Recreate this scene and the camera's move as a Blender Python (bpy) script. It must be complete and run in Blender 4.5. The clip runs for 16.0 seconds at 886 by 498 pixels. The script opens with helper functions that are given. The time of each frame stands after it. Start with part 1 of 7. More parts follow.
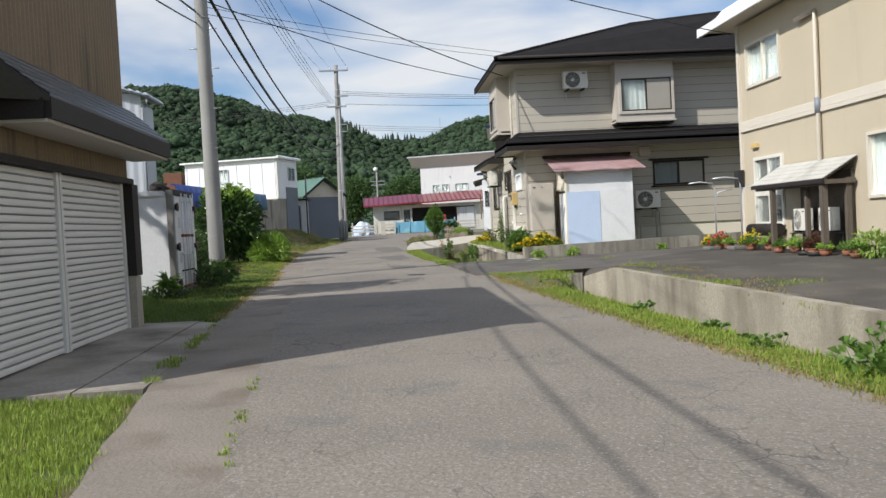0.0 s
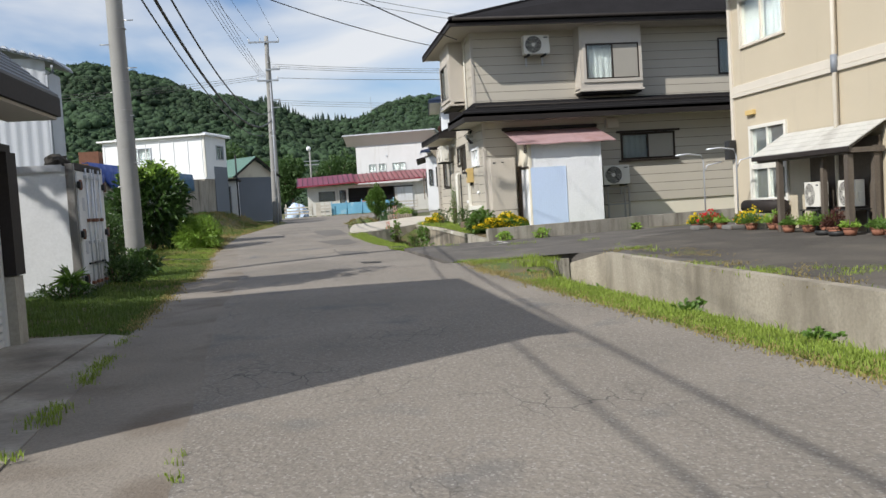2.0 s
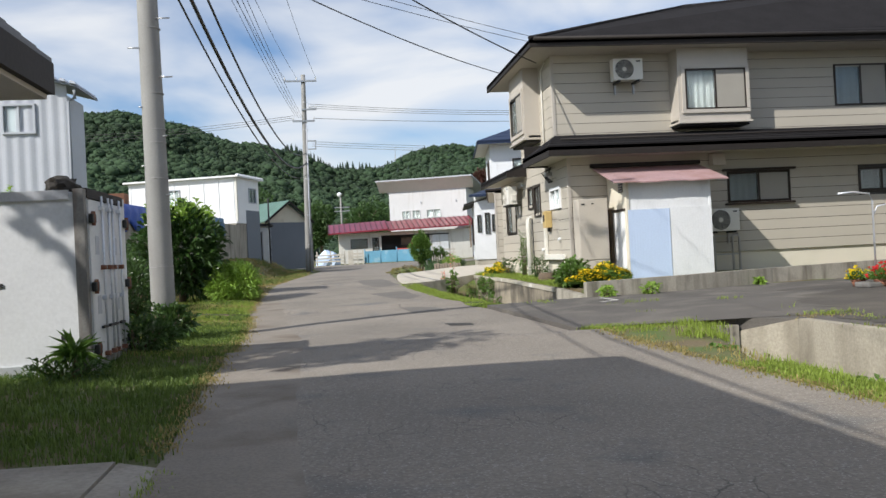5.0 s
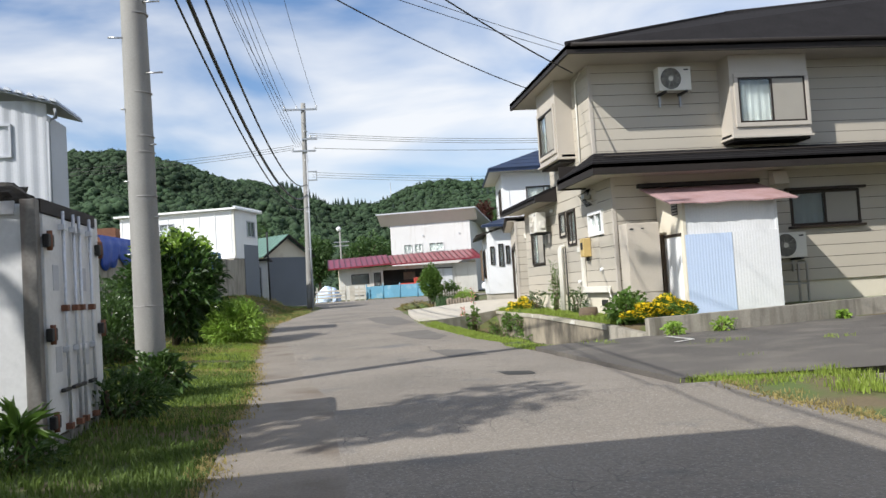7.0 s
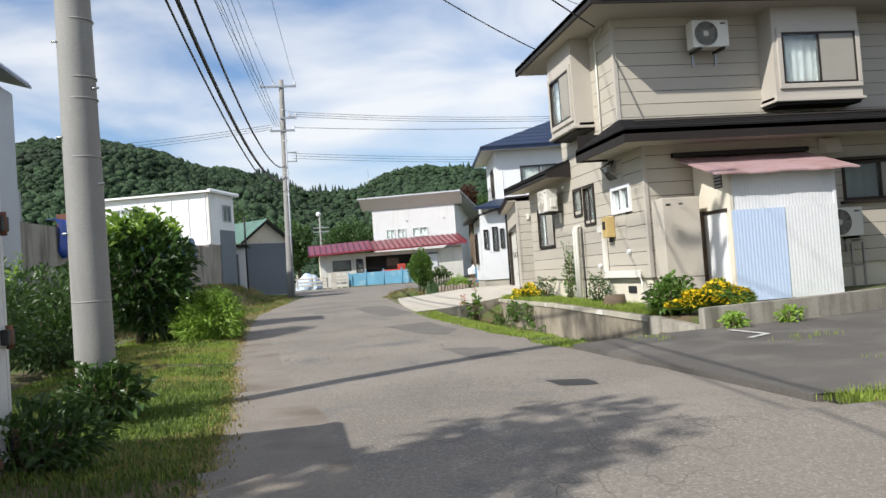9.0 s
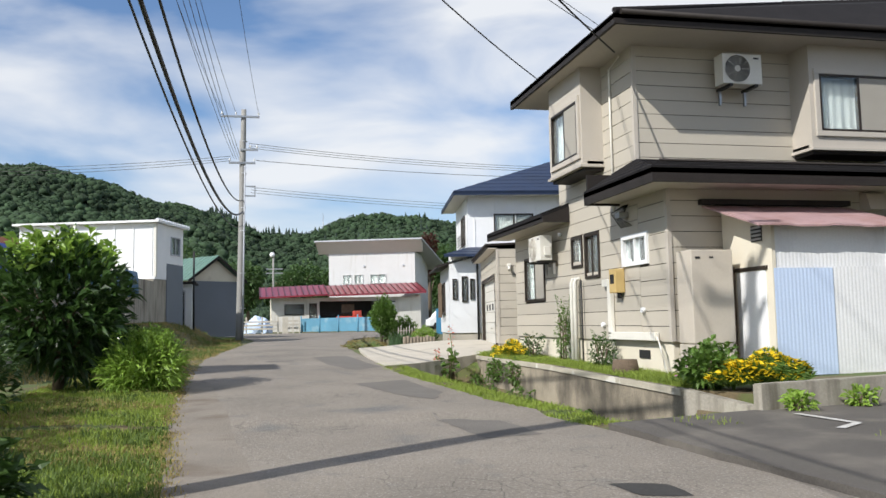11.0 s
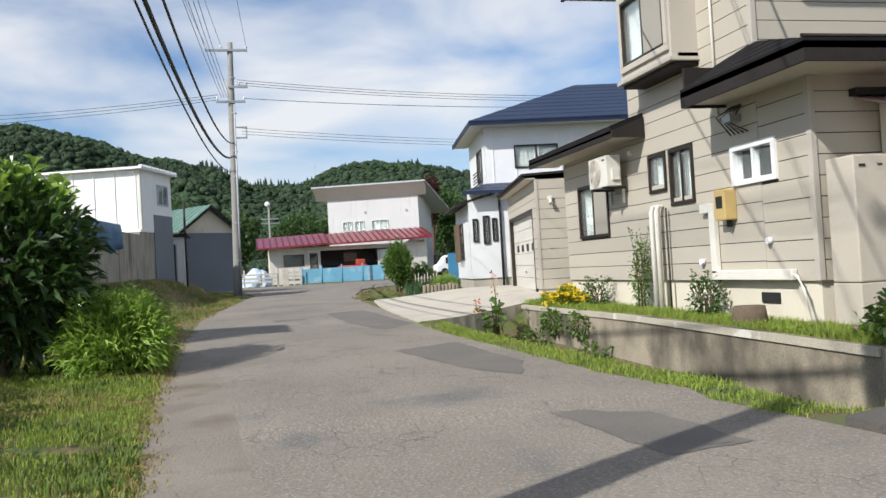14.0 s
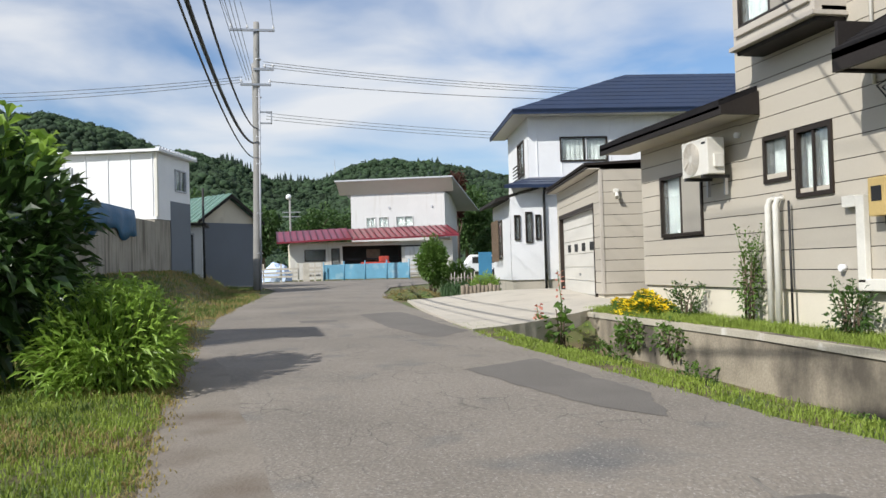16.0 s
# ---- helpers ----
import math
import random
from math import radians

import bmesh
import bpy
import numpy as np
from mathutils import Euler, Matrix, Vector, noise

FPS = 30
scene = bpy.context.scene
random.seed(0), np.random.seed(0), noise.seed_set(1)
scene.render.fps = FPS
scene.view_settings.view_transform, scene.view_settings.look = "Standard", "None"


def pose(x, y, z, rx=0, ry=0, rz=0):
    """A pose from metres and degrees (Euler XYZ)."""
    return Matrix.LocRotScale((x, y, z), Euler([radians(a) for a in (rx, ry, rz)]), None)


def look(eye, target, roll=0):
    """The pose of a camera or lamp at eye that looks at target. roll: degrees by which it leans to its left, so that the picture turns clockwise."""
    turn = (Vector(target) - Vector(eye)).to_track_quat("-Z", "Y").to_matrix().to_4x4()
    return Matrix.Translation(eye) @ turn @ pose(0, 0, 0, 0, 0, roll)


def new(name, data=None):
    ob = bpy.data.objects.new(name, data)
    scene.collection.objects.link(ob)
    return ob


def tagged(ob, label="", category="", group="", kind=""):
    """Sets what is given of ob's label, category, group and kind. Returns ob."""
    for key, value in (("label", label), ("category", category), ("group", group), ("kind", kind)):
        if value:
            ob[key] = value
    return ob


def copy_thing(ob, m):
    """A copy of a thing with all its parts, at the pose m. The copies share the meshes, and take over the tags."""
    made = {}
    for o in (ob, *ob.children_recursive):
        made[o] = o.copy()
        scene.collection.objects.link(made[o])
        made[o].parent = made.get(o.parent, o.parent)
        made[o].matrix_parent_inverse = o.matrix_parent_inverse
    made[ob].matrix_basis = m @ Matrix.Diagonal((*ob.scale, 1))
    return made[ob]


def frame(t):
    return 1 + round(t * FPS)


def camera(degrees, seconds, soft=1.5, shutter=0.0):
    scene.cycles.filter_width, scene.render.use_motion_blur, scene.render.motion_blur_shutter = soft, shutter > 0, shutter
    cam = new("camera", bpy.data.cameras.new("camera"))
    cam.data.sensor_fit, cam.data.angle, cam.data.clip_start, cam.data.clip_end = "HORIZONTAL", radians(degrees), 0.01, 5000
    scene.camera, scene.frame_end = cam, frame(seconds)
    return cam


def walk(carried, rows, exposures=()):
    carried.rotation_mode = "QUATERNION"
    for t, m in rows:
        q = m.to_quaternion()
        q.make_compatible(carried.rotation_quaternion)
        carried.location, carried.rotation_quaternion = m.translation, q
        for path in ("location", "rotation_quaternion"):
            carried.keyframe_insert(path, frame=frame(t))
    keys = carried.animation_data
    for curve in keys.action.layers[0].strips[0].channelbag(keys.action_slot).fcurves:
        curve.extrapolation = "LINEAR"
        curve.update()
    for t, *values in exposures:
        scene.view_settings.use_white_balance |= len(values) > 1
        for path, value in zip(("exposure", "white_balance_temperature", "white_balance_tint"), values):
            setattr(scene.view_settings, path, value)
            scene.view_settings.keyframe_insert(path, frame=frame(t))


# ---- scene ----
cam = camera(55.8, 16.0)
METRES, EYE, TILT, LEAN, TURN = 20.0, 1.2, 0.0, 0.0, -4.2
ROWS = [
    (0.0, 0.0, 0.0, 0.0, -0.08, -1.56, 3.01),
    (0.5, -0.0051, 0.0343, 0.0006, -0.03, -0.17, 2.09),
    (1.0, -0.013, 0.0677, 0.0005, 0.24, -1.32, 2.59),
    (1.5, -0.0184, 0.0973, -0.0006, -3.09, -3.58, 2.78),
    (2.0, -0.0265, 0.1264, 0.0004, -4.74, -3.14, 3.55),
    (2.5, -0.0346, 0.1549, -0.0004, -5.61, -3.98, 4.21),
    (3.0, -0.0446, 0.1863, 0.0, -5.65, -3.44, 2.68),
    (3.5, -0.0547, 0.2147, -0.0003, -4.31, -1.16, 1.91),
    (4.0, -0.0627, 0.2435, 0.001, -3.24, -0.29, 2.25),
    (6.5, -0.1041, 0.4015, 0.0022, -3.76, 2.01, 3.79),
    (7.0, -0.1094, 0.4302, 0.0023, -3.56, 2.7, 3.59),
    (7.5, -0.1152, 0.4593, 0.0031, -3.08, 1.74, 4.18),
    (8.0, -0.1205, 0.4902, 0.0033, -4.17, 1.0, 4.27),
    (10.5, -0.143, 0.6459, 0.006, -6.86, 3.92, 2.72),
    (11.0, -0.1478, 0.6763, 0.0059, -8.52, 4.97, 1.14),
    (11.5, -0.148, 0.7035, 0.0053, -10.3, 6.0, 2.36),
    (12.0, -0.1522, 0.7349, 0.0064, -6.21, 4.63, 4.01),
    (12.5, -0.1546, 0.7657, 0.006, -5.28, 1.97, 5.71),
    (13.0, -0.1582, 0.7965, 0.0068, -7.88, 1.26, 4.61),
    (13.5, -0.1637, 0.8244, 0.0067, -9.47, 1.85, 3.02),
    (14.0, -0.167, 0.8548, 0.0076, -8.8, 1.24, 3.37),
    (14.5, -0.1726, 0.8841, 0.0079, -7.28, 1.21, 4.17),
    (15.0, -0.1762, 0.9175, 0.0081, -5.6, 1.46, 4.11),
    (15.5, -0.1814, 0.9449, 0.0076, -5.56, 1.33, 2.51),
    (16.0, -0.1843, 0.9797, 0.007, -7.69, 1.29, 1.66),
]
walk(cam, [(t, pose(0, 0, EYE, TILT, LEAN, TURN) @ pose(METRES * x, METRES * y, METRES * z, 90 + pitch, roll, yaw)) for t, x, y, z, yaw, pitch, roll in ROWS],
     [(0.0, -0.04), (4.0, 0.0), (7.5, 0.18), (10.5, 0.09), (12.0, 0.04), (13.5, 0.05), (16.0, -0.02)])

# ---- light ----
SUN_DIR = Vector((0.85, 0.527, -0.80)).normalized()      # the way the sunlight travels
world = bpy.data.worlds.new("sky")
scene.world = world
world.use_nodes = True
wn, wl = world.node_tree.nodes, world.node_tree.links
wn.clear()
sky = wn.new("ShaderNodeTexSky")
sky.sky_type, sky.sun_disc = "NISHITA", False
sky.sun_elevation = math.asin(-SUN_DIR.z)
sky.sun_rotation = math.atan2(-SUN_DIR.x, -SUN_DIR.y)
sky.air_density, sky.dust_density, sky.ozone_density = 1.0, 1.0, 1.5
coord = wn.new("ShaderNodeTexCoord")
stretch = wn.new("ShaderNodeMapping")
stretch.inputs["Scale"].default_value = (1.6, 1.2, 5.0)
stretch.inputs["Rotation"].default_value = (0.0, 0.25, 0.35)
clouds = wn.new("ShaderNodeTexNoise")
clouds.inputs["Scale"].default_value, clouds.inputs["Detail"].default_value = 1.9, 7.0
clouds.inputs["Roughness"].default_value, clouds.inputs["Distortion"].default_value = 0.46, 0.35
cover = wn.new("ShaderNodeValToRGB")
cover.color_ramp.elements[0].position, cover.color_ramp.elements[1].position = 0.39, 0.63
cover.color_ramp.elements[1].color = (0.92, 0.92, 0.92, 1)
blend = wn.new("ShaderNodeMix")
blend.data_type = "RGBA"
blend.inputs[7].default_value = (8.7, 8.9, 9.2, 1)
tint = wn.new("ShaderNodeBackground")
tint.inputs["Strength"].default_value = 0.098
out = wn.new("ShaderNodeOutputWorld")
wl.new(coord.outputs["Generated"], stretch.inputs["Vector"])
wl.new(stretch.outputs["Vector"], clouds.inputs["Vector"])
wl.new(clouds.outputs["Fac"], cover.inputs["Fac"])
wl.new(cover.outputs["Color"], blend.inputs[0])
deep = wn.new("ShaderNodeMix")
deep.data_type, deep.blend_type = "RGBA", "MULTIPLY"
deep.inputs[0].default_value, deep.inputs[7].default_value = 1.0, (1.06, 1.22, 1.42, 1)
wl.new(sky.outputs["Color"], deep.inputs[6])
wl.new(deep.outputs[2], blend.inputs[6])
wl.new(blend.outputs[2], tint.inputs["Color"])
wl.new(tint.outputs["Background"], out.inputs["Surface"])
sun = new("sun", bpy.data.lights.new("sun", "SUN"))
sun.data.energy, sun.data.angle, sun.data.color = 5.0, radians(0.55), (1.0, 0.965, 0.91)
sun.matrix_world = look((-40, -25, 40), Vector((-40, -25, 40)) + SUN_DIR)

# ---- materials ----
def material(name, colour, rough=0.7, vary=0.12, scale=3.0, fine=40.0, bump=0.25, metal=0.0, stain=None, stain_at=(0.55, 0.75), streak=False, island=0.0, shine=0.5, pieces=0.0):
    """A surface with two scales of variation, fine relief and an optional stain of its own shape."""
    m = bpy.data.materials.new(name)
    m.use_nodes = True
    n, l = m.node_tree.nodes, m.node_tree.links
    b = n["Principled BSDF"]
    b.inputs["Roughness"].default_value, b.inputs["Metallic"].default_value = rough, metal
    b.inputs["Specular IOR Level"].default_value = shine
    where = n.new("ShaderNodeNewGeometry")
    big, small = n.new("ShaderNodeTexNoise"), n.new("ShaderNodeTexNoise")
    big.inputs["Scale"].default_value, big.inputs["Detail"].default_value = scale, 4
    small.inputs["Scale"].default_value, small.inputs["Detail"].default_value = fine, 3
    l.new(where.outputs["Position"], big.inputs["Vector"])
    l.new(where.outputs["Position"], small.inputs["Vector"])
    add = n.new("ShaderNodeMath"); add.operation = "ADD"
    l.new(big.outputs["Fac"], add.inputs[0]); l.new(small.outputs["Fac"], add.inputs[1])
    last = add.outputs[0]
    if island:
        k = n.new("ShaderNodeMath"); k.operation = "MULTIPLY_ADD"; k.inputs[1].default_value = island
        l.new(where.outputs["Random Per Island"], k.inputs[0]); l.new(last, k.inputs[2]); last = k.outputs[0]
    if pieces:
        info = n.new("ShaderNodeObjectInfo")
        k = n.new("ShaderNodeMath"); k.operation = "MULTIPLY_ADD"; k.inputs[1].default_value = pieces
        l.new(info.outputs["Random"], k.inputs[0]); l.new(last, k.inputs[2]); last = k.outputs[0]
    spread = n.new("ShaderNodeMapRange")
    spread.inputs["From Min"].default_value, spread.inputs["From Max"].default_value = 0.65, 1.35 + island + pieces
    spread.inputs["To Min"].default_value, spread.inputs["To Max"].default_value = 1 - vary, 1 + vary
    l.new(last, spread.inputs["Value"])
    tone = n.new("ShaderNodeMix"); tone.data_type, tone.blend_type = "RGBA", "MULTIPLY"
    tone.inputs[0].default_value, tone.inputs[6].default_value = 1.0, (*colour, 1)
    l.new(spread.outputs["Result"], tone.inputs[7])
    colour_out = tone.outputs[2]
    if stain:
        s = n.new("ShaderNodeTexNoise")
        s.inputs["Scale"].default_value, s.inputs["Detail"].default_value = 1.0, 6
        mp = n.new("ShaderNodeMapping"); mp.inputs["Scale"].default_value = (streak if isinstance(streak, tuple) else (4.0, 4.0, 0.5)) if streak else (1.3, 1.3, 1.3)
        l.new(where.outputs["Position"], mp.inputs["Vector"]); l.new(mp.outputs["Vector"], s.inputs["Vector"])
        r = n.new("ShaderNodeMapRange")
        r.inputs["From Min"].default_value, r.inputs["From Max"].default_value = stain_at
        l.new(s.outputs["Fac"], r.inputs["Value"])
        mx = n.new("ShaderNodeMix"); mx.data_type = "RGBA"; mx.inputs[7].default_value = (*stain, 1)
        l.new(r.outputs["Result"], mx.inputs[0]); l.new(colour_out, mx.inputs[6]); colour_out = mx.outputs[2]
    l.new(colour_out, b.inputs["Base Color"])
    if bump:
        bp = n.new("ShaderNodeBump"); bp.inputs["Strength"].default_value, bp.inputs["Distance"].default_value = bump, 0.01
        l.new(small.outputs["Fac"], bp.inputs["Height"]); l.new(bp.outputs["Normal"], b.inputs["Normal"])
    return m


M = {}
M["asphalt"] = material("asphalt", (0.206, 0.181, 0.151), 0.9, 0.30, 0.45, 38, 1.0, stain=(0.13, 0.125, 0.118), stain_at=(0.58, 0.75))
M["shoulder"] = material("shoulder", (0.215, 0.188, 0.156), 0.92, 0.22, 1.2, 45, 0.8, stain=(0.135, 0.105, 0.078), stain_at=(0.52, 0.72))
M["asphalt_dark"] = material("asphalt_dark", (0.068, 0.060, 0.052), 0.92, 0.3, 0.6, 50, 0.8, stain=(0.105, 0.092, 0.076), stain_at=(0.48, 0.68))
M["asphalt_patch"] = material("asphalt_patch", (0.143, 0.131, 0.116), 0.92, 0.22, 1.2, 60, 0.8)
M["asphalt_lot"] = material("asphalt_lot", (0.096, 0.087, 0.077), 0.9, 0.32, 0.5, 60, 0.7, stain=(0.15, 0.135, 0.115), stain_at=(0.5, 0.7))
M["crack"] = material("crack", (0.035, 0.034, 0.032), 0.95, 0.2, 3, 30, 0.3)
M["soil"] = material("soil", (0.13, 0.10, 0.055), 0.95, 0.3, 1.5, 25, 0.8, stain=(0.085, 0.12, 0.03), stain_at=(0.42, 0.58))
M["concrete"] = material("concrete", (0.34, 0.315, 0.265), 0.9, 0.18, 1.4, 30, 0.5, stain=(0.14, 0.125, 0.10), stain_at=(0.48, 0.70), streak=True)
M["concrete_wall"] = material("concrete_wall", (0.345, 0.31, 0.245), 0.92, 0.24, 1.0, 30, 0.6, stain=(0.175, 0.152, 0.115), stain_at=(0.44, 0.70), streak=(1.7, 1.7, 0.6))
M["concrete_stained"] = material("concrete_stained", (0.33, 0.285, 0.215), 0.92, 0.28, 1.2, 30, 0.6, stain=(0.095, 0.082, 0.064), stain_at=(0.44, 0.64), streak=(1.3, 1.3, 0.9))
M["concrete_pale"] = material("concrete_pale", (0.48, 0.44, 0.37), 0.9, 0.10, 0.8, 35, 0.4, stain=(0.34, 0.31, 0.26))
M["concrete_dark"] = material("concrete_dark", (0.30, 0.272, 0.232), 0.9, 0.25, 1.6, 25, 0.6, stain=(0.13, 0.11, 0.09), stain_at=(0.44, 0.68))
M["pole"] = material("pole_concrete", (0.27, 0.265, 0.25), 0.8, 0.12, 2.0, 60, 0.3, stain=(0.22, 0.21, 0.20), streak=True)
M["siding"] = material("grey_siding", (0.47, 0.43, 0.36), 0.65, 0.06, 0.8, 50, 0.15, pieces=0.25)
M["siding_trim"] = material("siding_trim", (0.47, 0.43, 0.375), 0.6, 0.05, 2, 40, 0.1)
M["backing"] = material("wall_backing", (0.07, 0.065, 0.06), 0.9, 0.1, 2, 20, 0.1)
M["soffit"] = material("soffit", (0.50, 0.46, 0.40), 0.7, 0.06, 2, 30, 0.1)
M["black_roof"] = material("black_roof", (0.018, 0.017, 0.018), 0.9, 0.3, 2, 20, 0.3, pieces=0.3, shine=0.08)
M["dark_fascia"] = material("dark_fascia", (0.026, 0.022, 0.020), 0.6, 0.2, 3, 30, 0.1, shine=0.2)
M["bronze"] = material("bronze_frame", (0.035, 0.026, 0.020), 0.4, 0.15, 3, 40, 0.05, metal=0.3)
M["white"] = material("white_paint", (0.78, 0.79, 0.80), 0.5, 0.05, 2, 40, 0.08)
M["white_dirty"] = material("white_dirty", (0.64, 0.65, 0.66), 0.5, 0.08, 1.5, 30, 0.12, stain=(0.33, 0.34, 0.28), stain_at=(0.56, 0.85), streak=True)
M["ivory"] = material("ivory_metal", (0.66, 0.64, 0.58), 0.5, 0.04, 2, 30, 0.05)
M["tank"] = material("beige_cabinet", (0.50, 0.45, 0.38), 0.55, 0.04, 1.5, 30, 0.08)
M["pink"] = material("faded_pink_roof", (0.38, 0.25, 0.25), 0.6, 0.15, 2, 30, 0.2, stain=(0.30, 0.17, 0.15))
M["corr_white"] = material("corrugated_white", (0.74, 0.75, 0.76), 0.8, 0.06, 1, 30, 0.1, stain=(0.55, 0.56, 0.57))
M["corr_blue"] = material("corrugated_blue", (0.52, 0.63, 0.82), 0.8, 0.06, 1, 30, 0.1)
M["cream"] = material("cream_mortar", (0.66, 0.61, 0.50), 0.85, 0.06, 1.5, 60, 0.3, stain=(0.45, 0.40, 0.32), stain_at=(0.6, 0.85))
M["beige"] = material("beige_stucco", (0.49, 0.425, 0.318), 0.85, 0.06, 0.7, 90, 0.5, stain=(0.42, 0.36, 0.28), stain_at=(0.6, 0.9), streak=True)
M["beige_trim"] = material("beige_trim", (0.60, 0.55, 0.47), 0.6, 0.05, 2, 40, 0.1)
M["brown_corr"] = material("brown_corrugated", (0.20, 0.145, 0.085), 0.6, 0.14, 1.5, 30, 0.15, stain=(0.11, 0.08, 0.05), streak=True)
M["shutter"] = material("shutter_slat", (0.68, 0.67, 0.64), 0.5, 0.05, 2, 30, 0.08, stain=(0.58, 0.57, 0.54), pieces=0.15)
M["dark_brown"] = material("dark_brown_metal", (0.028, 0.023, 0.021), 0.6, 0.2, 2, 30, 0.1, shine=0.2)
M["pent"] = material("pent_sheet", (0.055, 0.052, 0.052), 0.35, 0.2, 2, 30, 0.1, shine=0.35)
M["roof_white"] = material("roof_white", (0.50, 0.49, 0.45), 0.6, 0.15, 2, 30, 0.2, stain=(0.30, 0.28, 0.25))
M["grey_metal"] = material("grey_metal", (0.20, 0.22, 0.25), 0.5, 0.08, 1, 30, 0.1)
M["panel_grey"] = material("slate_panel", (0.135, 0.155, 0.185), 0.6, 0.07, 1, 30, 0.1)
M["pale_metal"] = material("pale_metal", (0.44, 0.46, 0.50), 0.5, 0.08, 1, 30, 0.1)
M["steel"] = material("steel", (0.45, 0.45, 0.45), 0.35, 0.1, 3, 40, 0.05, metal=0.9)
M["galv"] = material("galvanised", (0.60, 0.62, 0.66), 0.4, 0.1, 2, 30, 0.1, metal=0.5)
M["rust"] = material("rust", (0.17, 0.075, 0.045), 0.85, 0.3, 6, 40, 0.4)
M["green_roof"] = material("green_roof", (0.11, 0.20, 0.165), 0.45, 0.15, 1, 20, 0.1)
# ribs darker, panels lighter with pink blotches: reflected sky put into the colour
M["red_rib"] = material("red_rib", (0.075, 0.010, 0.016), 0.4, 0.2, 1, 20, 0.1)
M["red_roof"] = material("red_roof", (0.22, 0.026, 0.040), 0.30, 0.25, 0.5, 20, 0.1, stain=(0.27, 0.07, 0.10), stain_at=(0.55, 0.8))
M["blue_roof"] = material("navy_roof", (0.012, 0.025, 0.062), 0.5, 0.25, 1, 20, 0.1)
M["tarp_blue"] = material("faded_blue_sheet", (0.06, 0.24, 0.42), 0.6, 0.15, 2, 20, 0.2)
M["tarp"] = material("blue_tarp", (0.010, 0.060, 0.36), 0.45, 0.2, 2, 15, 0.6)
M["teal_tarp"] = material("teal_tarp", (0.012, 0.095, 0.20), 0.5, 0.2, 2, 15, 0.6)
M["gate_blue"] = material("faded_blue_gate", (0.09, 0.25, 0.36), 0.6, 0.2, 1, 25, 0.2, stain=(0.28, 0.38, 0.42))
M["red_paint"] = material("red_paint", (0.42, 0.06, 0.04), 0.5, 0.15, 2, 30, 0.1)
M["wood"] = material("weathered_wood", (0.15, 0.105, 0.07), 0.85, 0.3, 4, 40, 0.5)
M["pale_wood"] = material("pale_wood", (0.52, 0.48, 0.41), 0.85, 0.2, 4, 40, 0.4)
M["rubber"] = material("black_rubber", (0.02, 0.02, 0.02), 0.6, 0.2, 4, 40, 0.1)
M["cable"] = material("cable", (0.012, 0.012, 0.013), 0.5, 0.1, 4, 40, 0.0)
M["pipe"] = material("pvc_pipe", (0.72, 0.70, 0.63), 0.5, 0.06, 3, 40, 0.05)
M["yellow_box"] = material("yellow_box", (0.58, 0.42, 0.17), 0.5, 0.06, 3, 40, 0.05)
M["old_wood"] = material("old_wood", (0.105, 0.085, 0.066), 0.85, 0.3, 3, 40, 0.4, stain=(0.06, 0.05, 0.042), streak=True)
M["terracotta"] = material("terracotta", (0.26, 0.11, 0.065), 0.8, 0.2, 5, 60, 0.2)
M["curtain"] = material("curtain", (0.52, 0.53, 0.52), 0.9, 0.05, 6, 60, 0.1)
# near black: the dimness of unlit interiors put into the colour
M["indoor_shade"] = material("indoor_shade", (0.05, 0.05, 0.05), 0.9, 0.2, 2, 20, 0.0)
M["bark"] = material("bark", (0.13, 0.095, 0.065), 0.95, 0.3, 8, 50, 0.8)
M["screen"] = material("insect_screen", (0.33, 0.31, 0.27), 0.9, 0.06, 2, 300, 0.2)
M["fan_grey"] = material("fan_grey", (0.16, 0.155, 0.145), 0.7, 0.1, 5, 60, 0.1)
M["band"] = material("pole_band", (0.30, 0.29, 0.28), 0.6, 0.15, 4, 40, 0.1, metal=0.2)
M["sack"] = material("dark_sack", (0.035, 0.030, 0.024), 0.9, 0.4, 9, 40, 0.8, stain=(0.05, 0.055, 0.02))
M["post_grey"] = material("bare_post", (0.17, 0.165, 0.155), 0.6, 0.2, 3, 40, 0.3, stain=(0.10, 0.06, 0.04), streak=True)
M["pale_log"] = material("weathered_log", (0.24, 0.20, 0.15), 0.9, 0.35, 5, 40, 0.6)
M["store_wall"] = material("store_wall", (0.62, 0.60, 0.55), 0.85, 0.10, 1.0, 40, 0.3, stain=(0.40, 0.36, 0.30), stain_at=(0.55, 0.8), streak=True)
M["far_white"] = material("weathered_white", (0.60, 0.60, 0.60), 0.7, 0.06, 0.8, 30, 0.1, stain=(0.52, 0.51, 0.49), streak=True)
M["green_rib"] = material("green_rib", (0.24, 0.36, 0.30), 0.45, 0.1, 1, 20, 0.05)
M["coping"] = material("pale_coping", (0.42, 0.385, 0.31), 0.9, 0.2, 2.0, 35, 0.5, stain=(0.62, 0.60, 0.54), stain_at=(0.60, 0.66), streak=(2.2, 2.2, 2.2))
M["line_paint"] = material("road_line", (0.50, 0.49, 0.46), 0.8, 0.2, 4, 40, 0.3)


